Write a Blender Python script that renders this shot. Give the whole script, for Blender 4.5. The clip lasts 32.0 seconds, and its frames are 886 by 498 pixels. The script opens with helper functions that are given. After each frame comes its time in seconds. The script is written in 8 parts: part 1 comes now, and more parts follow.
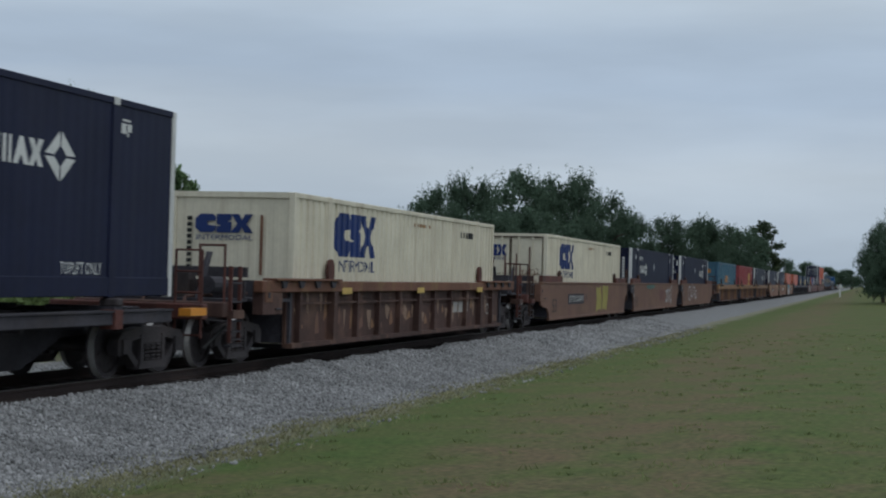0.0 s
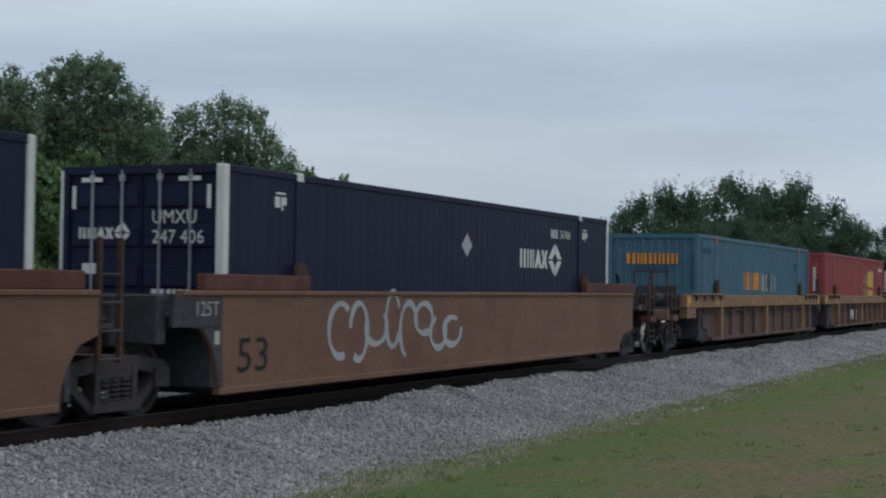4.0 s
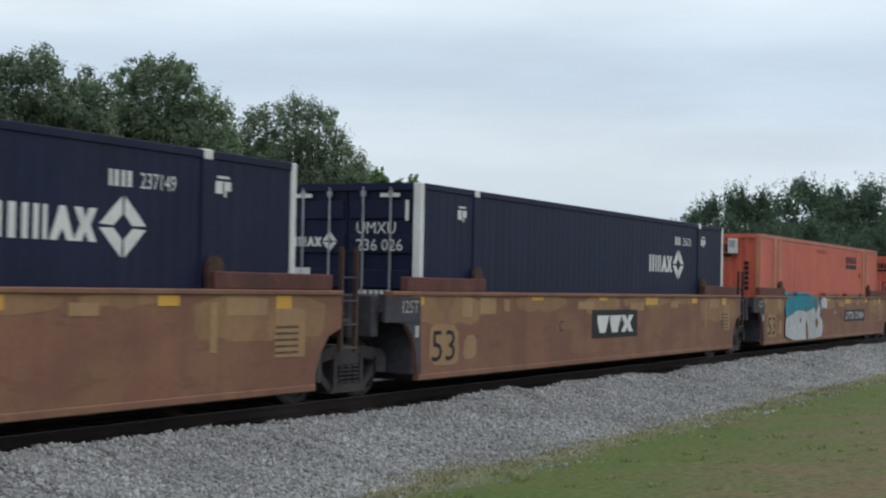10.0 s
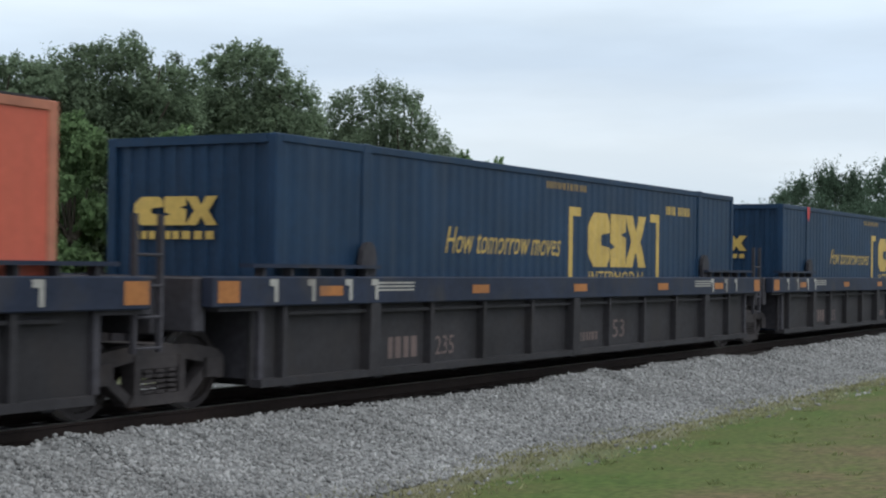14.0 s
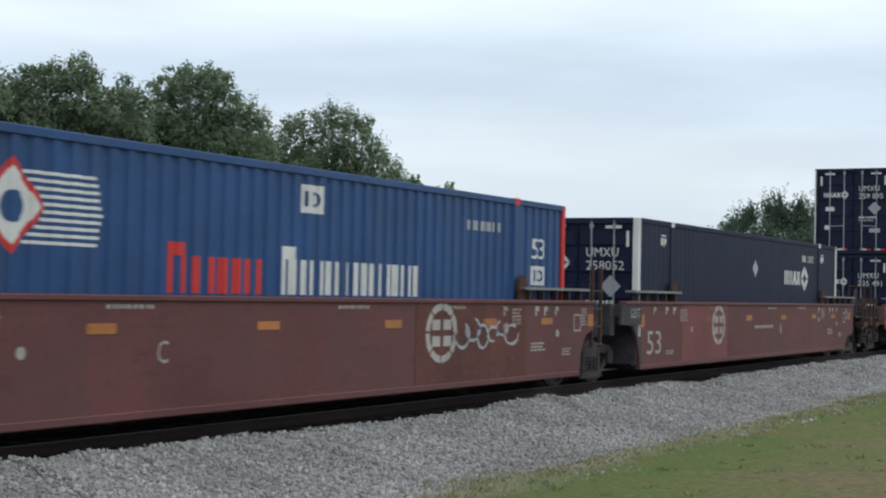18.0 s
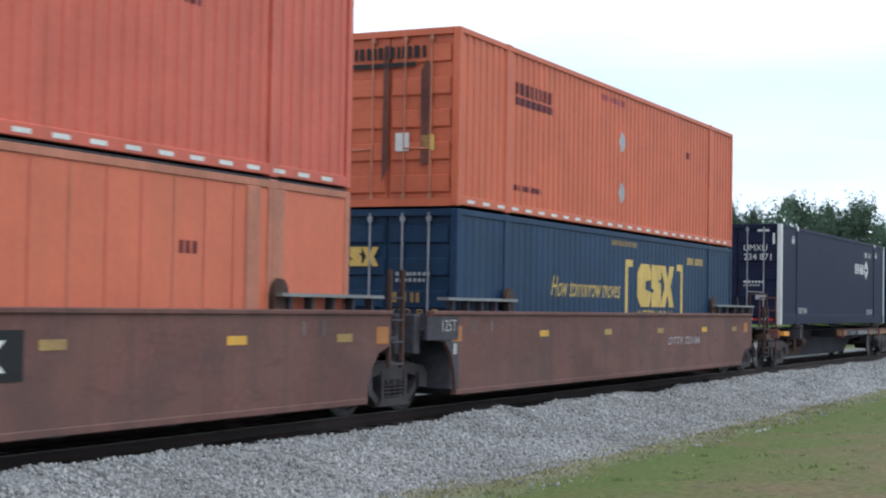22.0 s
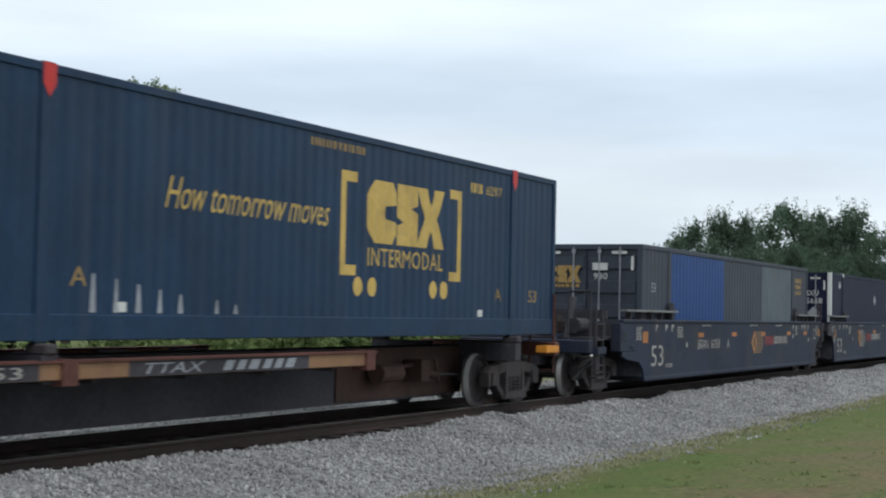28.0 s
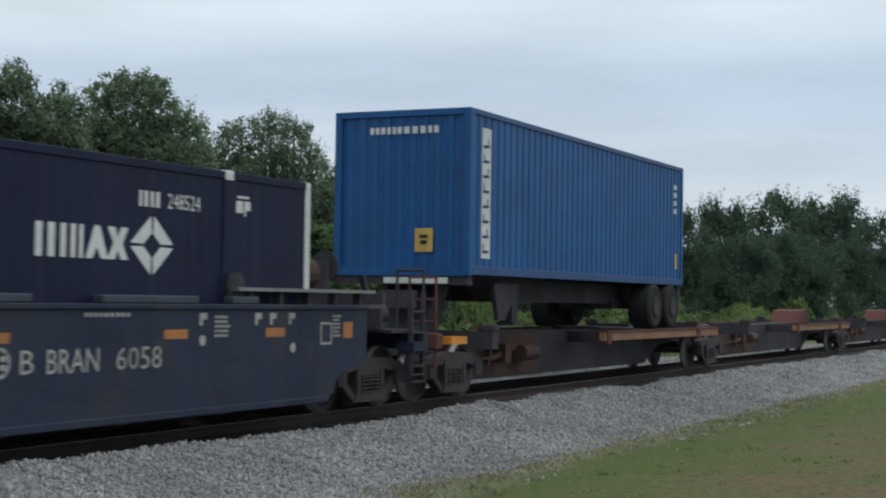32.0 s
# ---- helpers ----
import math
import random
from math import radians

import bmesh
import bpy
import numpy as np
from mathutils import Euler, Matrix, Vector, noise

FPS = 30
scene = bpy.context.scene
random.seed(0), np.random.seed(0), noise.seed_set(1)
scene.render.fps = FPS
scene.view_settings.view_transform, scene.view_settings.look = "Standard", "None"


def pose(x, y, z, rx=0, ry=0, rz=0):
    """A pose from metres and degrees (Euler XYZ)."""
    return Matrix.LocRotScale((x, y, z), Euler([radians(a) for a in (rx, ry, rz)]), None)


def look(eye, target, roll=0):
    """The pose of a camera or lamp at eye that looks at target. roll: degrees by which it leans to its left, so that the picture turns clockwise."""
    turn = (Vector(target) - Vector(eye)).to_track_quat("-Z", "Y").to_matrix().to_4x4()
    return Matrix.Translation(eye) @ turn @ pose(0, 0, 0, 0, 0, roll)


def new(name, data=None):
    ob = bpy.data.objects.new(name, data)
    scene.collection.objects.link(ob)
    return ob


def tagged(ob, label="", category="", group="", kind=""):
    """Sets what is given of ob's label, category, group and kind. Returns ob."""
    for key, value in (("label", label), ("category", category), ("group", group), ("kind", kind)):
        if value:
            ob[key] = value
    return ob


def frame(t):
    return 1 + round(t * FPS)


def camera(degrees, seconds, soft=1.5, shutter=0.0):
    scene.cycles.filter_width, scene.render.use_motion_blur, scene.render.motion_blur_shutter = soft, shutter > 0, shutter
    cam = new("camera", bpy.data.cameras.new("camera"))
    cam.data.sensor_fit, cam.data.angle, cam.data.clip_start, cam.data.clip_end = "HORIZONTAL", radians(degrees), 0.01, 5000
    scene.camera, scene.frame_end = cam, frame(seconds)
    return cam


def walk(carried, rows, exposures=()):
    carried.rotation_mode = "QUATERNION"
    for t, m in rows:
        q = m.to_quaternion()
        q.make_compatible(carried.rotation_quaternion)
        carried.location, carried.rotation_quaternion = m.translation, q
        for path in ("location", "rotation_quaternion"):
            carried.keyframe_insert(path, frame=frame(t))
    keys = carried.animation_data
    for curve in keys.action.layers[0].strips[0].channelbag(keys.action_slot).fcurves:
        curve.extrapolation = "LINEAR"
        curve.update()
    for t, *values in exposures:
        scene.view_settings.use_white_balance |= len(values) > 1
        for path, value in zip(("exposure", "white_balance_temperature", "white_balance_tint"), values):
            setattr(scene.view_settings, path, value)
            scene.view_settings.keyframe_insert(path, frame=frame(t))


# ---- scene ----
def way_of(yaw, pitch):
    a, p = radians(yaw), radians(pitch)
    return Vector((math.cos(a) * math.cos(p), math.sin(a) * math.cos(p), math.sin(p)))


# the viewer: seconds, place, heading from the track's line, tilt, lean
PATH = [
    (0, -4.54, 0.08, 1.71, 15.493, 0.956, 1.58), (0.5, -3.86, 0.05, 1.85, 16.175, 0.763, 2.50),
    (1, -2.82, 0.03, 1.78, 16.863, 1.239, 2.11), (1.5, -1.64, 0.06, 1.71, 17.378, 1.803, 2.19),
    (2, -0.63, 0.04, 1.68, 17.982, 2.067, 1.66), (2.5, -0.05, 0.00, 1.65, 18.287, 2.095, 1.63),
    (3, 0.00, 0.00, 1.65, 19.394, 1.656, 1.07), (3.5, 0.00, 0.00, 1.65, 21.656, 1.521, 0.92),
    (5.5, 0.00, 0.00, 1.65, 27.561, 0.930, 0.32), (6, 0.00, 0.00, 1.65, 26.893, 1.178, 0.80),
    (6.5, 0.00, 0.00, 1.65, 26.350, 1.391, 0.67), (7, 0.00, 0.00, 1.65, 26.104, 1.593, 0.83),
    (7.5, 0.00, 0.00, 1.65, 26.184, 1.313, 0.65), (8, 0.00, 0.00, 1.65, 26.177, 1.276, 0.83),
    (8.5, 0.00, 0.00, 1.65, 26.218, 1.134, 0.69), (9, 0.00, 0.00, 1.65, 26.232, 1.436, 1.00),
    (9.5, 0.00, 0.00, 1.65, 26.329, 1.647, 0.79), (10, 0.00, 0.00, 1.65, 26.576, 1.374, 1.13),
    (10.5, 0.00, 0.00, 1.65, 26.753, 1.237, 0.92), (11, 0.00, 0.00, 1.65, 27.097, 1.065, 0.91),
    (11.5, 0.00, 0.00, 1.65, 27.844, 0.985, 0.77), (12, 0.00, 0.00, 1.65, 29.752, 0.629, 0.64),
    (12.5, 0.00, 0.00, 1.65, 30.228, 0.151, 0.78), (13, 0.00, 0.00, 1.65, 30.079, 0.177, 1.11),
    (13.5, 0.00, 0.00, 1.65, 30.082, 0.483, 0.94), (15.5, 0.00, 0.00, 1.65, 28.298, 1.135, 0.63),
    (16, 0.00, 0.00, 1.65, 27.993, 1.388, 0.92), (16.5, 0.00, 0.00, 1.65, 28.006, 1.531, 1.13),
    (17, 0.00, 0.00, 1.65, 28.029, 1.590, 1.22), (17.5, 0.00, 0.00, 1.65, 27.841, 1.607, 1.24),
    (18, 0.00, 0.00, 1.65, 27.943, 1.632, 1.20), (18.5, 0.00, 0.00, 1.65, 28.051, 1.701, 1.28),
    (19, 0.00, 0.00, 1.65, 27.568, 1.839, 1.28), (19.5, 0.00, 0.00, 1.65, 27.389, 2.137, 1.32),
    (20, 0.00, 0.00, 1.65, 27.316, 2.438, 1.24), (20.5, 0.00, 0.00, 1.65, 27.084, 2.335, 1.08),
    (21, 0.00, 0.00, 1.65, 26.564, 2.284, 0.82), (21.5, 0.00, 0.00, 1.65, 26.249, 2.217, 1.00),
    (22, 0.00, 0.00, 1.65, 26.260, 2.099, 1.01), (22.5, 0.00, 0.00, 1.65, 26.138, 1.804, 1.20),
    (23, 0.00, 0.00, 1.65, 26.361, 1.951, 1.40), (23.5, 0.00, 0.00, 1.65, 26.423, 1.796, 1.31),
    (24, 0.00, 0.00, 1.65, 26.734, 1.939, 1.21), (24.5, 0.00, 0.00, 1.65, 26.678, 1.934, 1.19),
    (25, 0.00, 0.00, 1.65, 26.701, 2.085, 1.18), (25.5, 0.00, 0.00, 1.65, 26.560, 2.124, 1.12),
    (27.5, 0.00, 0.00, 1.65, 26.102, 2.238, 1.05), (28, 0.00, 0.00, 1.65, 25.971, 2.342, 1.15),
    (28.5, 0.00, 0.00, 1.65, 25.869, 2.411, 1.11), (29, 0.00, 0.00, 1.65, 25.947, 2.232, 1.09),
    (29.5, 0.00, 0.00, 1.65, 26.012, 2.168, 0.95), (30, 0.00, 0.00, 1.65, 25.993, 2.002, 0.83),
    (30.5, 0.00, 0.00, 1.65, 25.784, 2.017, 0.85), (31, 0.00, 0.00, 1.65, 25.810, 2.114, 0.86),
    (31.5, 0.00, 0.00, 1.65, 25.764, 2.096, 0.88), (32, 0.00, 0.00, 1.65, 25.664, 1.908, 0.87),
]

cam = camera(32.51, 32.0, 2.1, 0.12)
walk(cam, [(t, look((x, y, z), Vector((x, y, z)) + way_of(a, p), r)) for t, x, y, z, a, p, r in PATH],
     [(0, -0.38, 5920, 7), (2, -0.32, 5920, 7), (3.2, -0.42, 5920, 7), (5.5, 0.18, 6170, 7), (9, 0.18, 6220, 7), (13, 0.2, 6220, 7), (13.7, 0.32, 6220, 7), (16, 0.36, 6270, 7), (18, 0.34, 6270, 7), (20, 0.40, 5920, 7),
      (22, 0.76, 5820, 7), (24, 0.70, 5820, 7), (25.2, 0.42, 6120, 7), (28, 0.35, 6270, 7), (30, 0.03, 6120, 6), (32, 0.04, 6120, 6)])

# ---- light: an overcast afternoon ----
world = bpy.data.worlds.new("sky")
scene.world = world
world.use_nodes = True


def sky_nodes():
    nt = world.node_tree
    n, l = nt.nodes, nt.links
    bg = n["Background"]
    sky = n.new("ShaderNodeTexSky")
    sky.sky_type = "NISHITA"
    sky.sun_disc = False
    sky.sun_elevation, sky.sun_rotation = radians(64), radians(196)
    sky.dust_density, sky.ozone_density = 2.0, 2.0
    tc = n.new("ShaderNodeTexCoord")
    sep = n.new("ShaderNodeSeparateXYZ")
    l.new(tc.outputs["Generated"], sep.inputs[0])
    mp = n.new("ShaderNodeMapping")
    mp.inputs["Scale"].default_value = (1.6, 1.6, 8.0)
    l.new(tc.outputs["Generated"], mp.inputs[0])
    big = n.new("ShaderNodeTexNoise")
    big.inputs["Scale"].default_value, big.inputs["Detail"].default_value = 0.9, 5.0
    big.inputs["Distortion"].default_value = 0.3
    l.new(mp.outputs[0], big.inputs[0])
    # height above the horizon sets how thick the cloud sheet looks
    ramp = n.new("ShaderNodeValToRGB")
    r = ramp.color_ramp
    r.elements[0].position, r.elements[0].color = 0.0, (0.52, 0.59, 0.675, 1)
    r.elements[1].position, r.elements[1].color = 1.0, (0.72, 0.76, 0.80, 1)
    for pos, col in ((0.045, (0.63, 0.69, 0.755)), (0.080, (0.70, 0.745, 0.79)), (0.110, (0.585, 0.66, 0.76)), (0.138, (0.60, 0.675, 0.77)),
                     (0.175, (0.745, 0.80, 0.845)), (0.25, (0.80, 0.845, 0.88)), (0.5, (0.80, 0.84, 0.88))):
        e = r.elements.new(pos)
        e.color = (*col, 1)
    add = n.new("ShaderNodeMath")
    add.operation = "MULTIPLY_ADD"
    add.inputs[1].default_value, add.inputs[2].default_value = 0.10, -0.05
    l.new(big.outputs[0], add.inputs[0])
    z2 = n.new("ShaderNodeMath")
    z2.operation = "ADD"
    l.new(sep.outputs[2], z2.inputs[0])
    l.new(add.outputs[0], z2.inputs[1])
    l.new(z2.outputs[0], ramp.inputs[0])
    wisp = n.new("ShaderNodeTexNoise")
    wisp.inputs["Scale"].default_value, wisp.inputs["Detail"].default_value = 2.2, 8.0
    mp2 = n.new("ShaderNodeMapping")
    mp2.inputs["Scale"].default_value = (2.2, 2.2, 12.0)
    l.new(tc.outputs["Generated"], mp2.inputs[0])
    l.new(mp2.outputs[0], wisp.inputs[0])
    wr = n.new("ShaderNodeMapRange")
    wr.inputs[1].default_value, wr.inputs[2].default_value = 0.35, 0.7
    wr.inputs[3].default_value, wr.inputs[4].default_value = 0.92, 1.06
    l.new(wisp.outputs[0], wr.inputs[0])
    mul = n.new("ShaderNodeMix")
    mul.data_type, mul.blend_type = "RGBA", "MULTIPLY"
    mul.inputs[0].default_value = 1.0
    l.new(ramp.outputs[0], mul.inputs[6])
    l.new(wr.outputs[0], mul.inputs[7])
    scaled = n.new("ShaderNodeMix")
    scaled.data_type, scaled.blend_type = "RGBA", "MULTIPLY"
    scaled.inputs[0].default_value = 1.0
    scaled.inputs[7].default_value = (0.08, 0.08, 0.08, 1)
    l.new(sky.outputs[0], scaled.inputs[6])
    mix = n.new("ShaderNodeMix")
    mix.data_type = "RGBA"
    mix.inputs[0].default_value = 0.93
    l.new(scaled.outputs[2], mix.inputs[6])
    l.new(mul.outputs[2], mix.inputs[7])
    l.new(mix.outputs[2], bg.inputs[0])
    bg.inputs[1].default_value = 1.0


sky_nodes()
sun_lamp = bpy.data.lights.new("sun", "SUN")
sun_lamp.energy, sun_lamp.angle, sun_lamp.color = 0.95, radians(25), (1.0, 0.96, 0.9)
sun = new("sun", sun_lamp)
sun.matrix_world = look((0, 0, 30), (4, 14, 0))


# ---- materials ----
def shade(name, col, rough=0.6, metal=0.0, var=0.25, scale=1.0, fine=12.0, bump=0.0, bump_scale=40.0, dirt=None, dirt_amt=0.0,
          streak=0.0, island=0.0, rand=0.0, spec=0.3, second=None):
    """A painted or raw surface: two scales of tone, dirt blotches, upright streaks and fine relief."""
    m = bpy.data.materials.new(name)
    m.use_nodes = True
    n, l = m.node_tree.nodes, m.node_tree.links
    b = n["Principled BSDF"]
    b.inputs["Roughness"].default_value, b.inputs["Metallic"].default_value = rough, metal
    b.inputs["Specular IOR Level"].default_value = spec
    tc = n.new("ShaderNodeTexCoord")

    def noisy(sc, det, stretch=None):
        t = n.new("ShaderNodeTexNoise")
        t.inputs["Scale"].default_value, t.inputs["Detail"].default_value = sc, det
        src = tc.outputs["Object"]
        if stretch:
            mp = n.new("ShaderNodeMapping")
            mp.inputs["Scale"].default_value = stretch
            l.new(src, mp.inputs[0])
            src = mp.outputs[0]
        l.new(src, t.inputs[0])
        return t.outputs[0]

    def ranged(src, a, bb, c, d):
        r = n.new("ShaderNodeMapRange")
        for i, q in enumerate((a, bb, c, d)):
            r.inputs[i + 1].default_value = q
        l.new(src, r.inputs[0])
        return r.outputs[0]

    def mixed(kind, fac, a, bb):
        x = n.new("ShaderNodeMix")
        x.data_type, x.blend_type = "RGBA", kind
        for i, q in ((0, fac), (6, a), (7, bb)):
            if isinstance(q, (int, float)):
                x.inputs[i].default_value = q if i == 0 else (q, q, q, 1)
            elif isinstance(q, tuple):
                x.inputs[i].default_value = (*q, 1)
            else:
                l.new(q, x.inputs[i])
        return x.outputs[2]

    c = mixed("MULTIPLY", 1.0, tuple(col), ranged(noisy(scale, 4), 0.3, 0.7, 1 - var, 1 + var))
    c = mixed("MULTIPLY", 1.0, c, ranged(noisy(fine, 6), 0.3, 0.7, 1 - var * 0.6, 1 + var * 0.6))
    if island:
        g = n.new("ShaderNodeNewGeometry")
        c = mixed("MULTIPLY", 1.0, c, ranged(g.outputs["Random Per Island"], 0, 1, 1 - island, 1 + island))
    if rand:
        oi = n.new("ShaderNodeObjectInfo")
        c = mixed("MULTIPLY", 1.0, c, ranged(oi.outputs["Random"], 0, 1, 1 - rand, 1 + rand))
    if second:
        # patches of another coat, with fairly sharp uneven edges
        s = ranged(noisy(0.75, 7, (1.0, 1.0, 1.6)), 0.50, 0.58, 0, 0.55)
        c = mixed("MIX", s, c, tuple(second))
        s = ranged(noisy(5.0, 6, (0.35, 1.0, 1.6)), 0.58, 0.70, 0, 0.4)
        c = mixed("MIX", s, c, tuple(0.55 * q for q in col))
    if streak:
        s = ranged(noisy(1.0, 5, (3.2, 3.2, 0.14)), 0.5, 0.72, 0, streak)
        c = mixed("MIX", s, c, dirt or (0.1, 0.07, 0.05))
    if dirt_amt:
        s = ranged(noisy(scale * 1.7, 8), 0.52, 0.72, 0, dirt_amt)
        c = mixed("MIX", s, c, dirt or (0.1, 0.07, 0.05))
    l.new(c, b.inputs["Base Color"])
    if bump:
        bp = n.new("ShaderNodeBump")
        bp.inputs["Strength"].default_value = bump
        bp.inputs["Distance"].default_value = 0.02
        l.new(noisy(bump_scale, 6), bp.inputs["Height"])
        l.new(bp.outputs[0], b.inputs["Normal"])
    return m


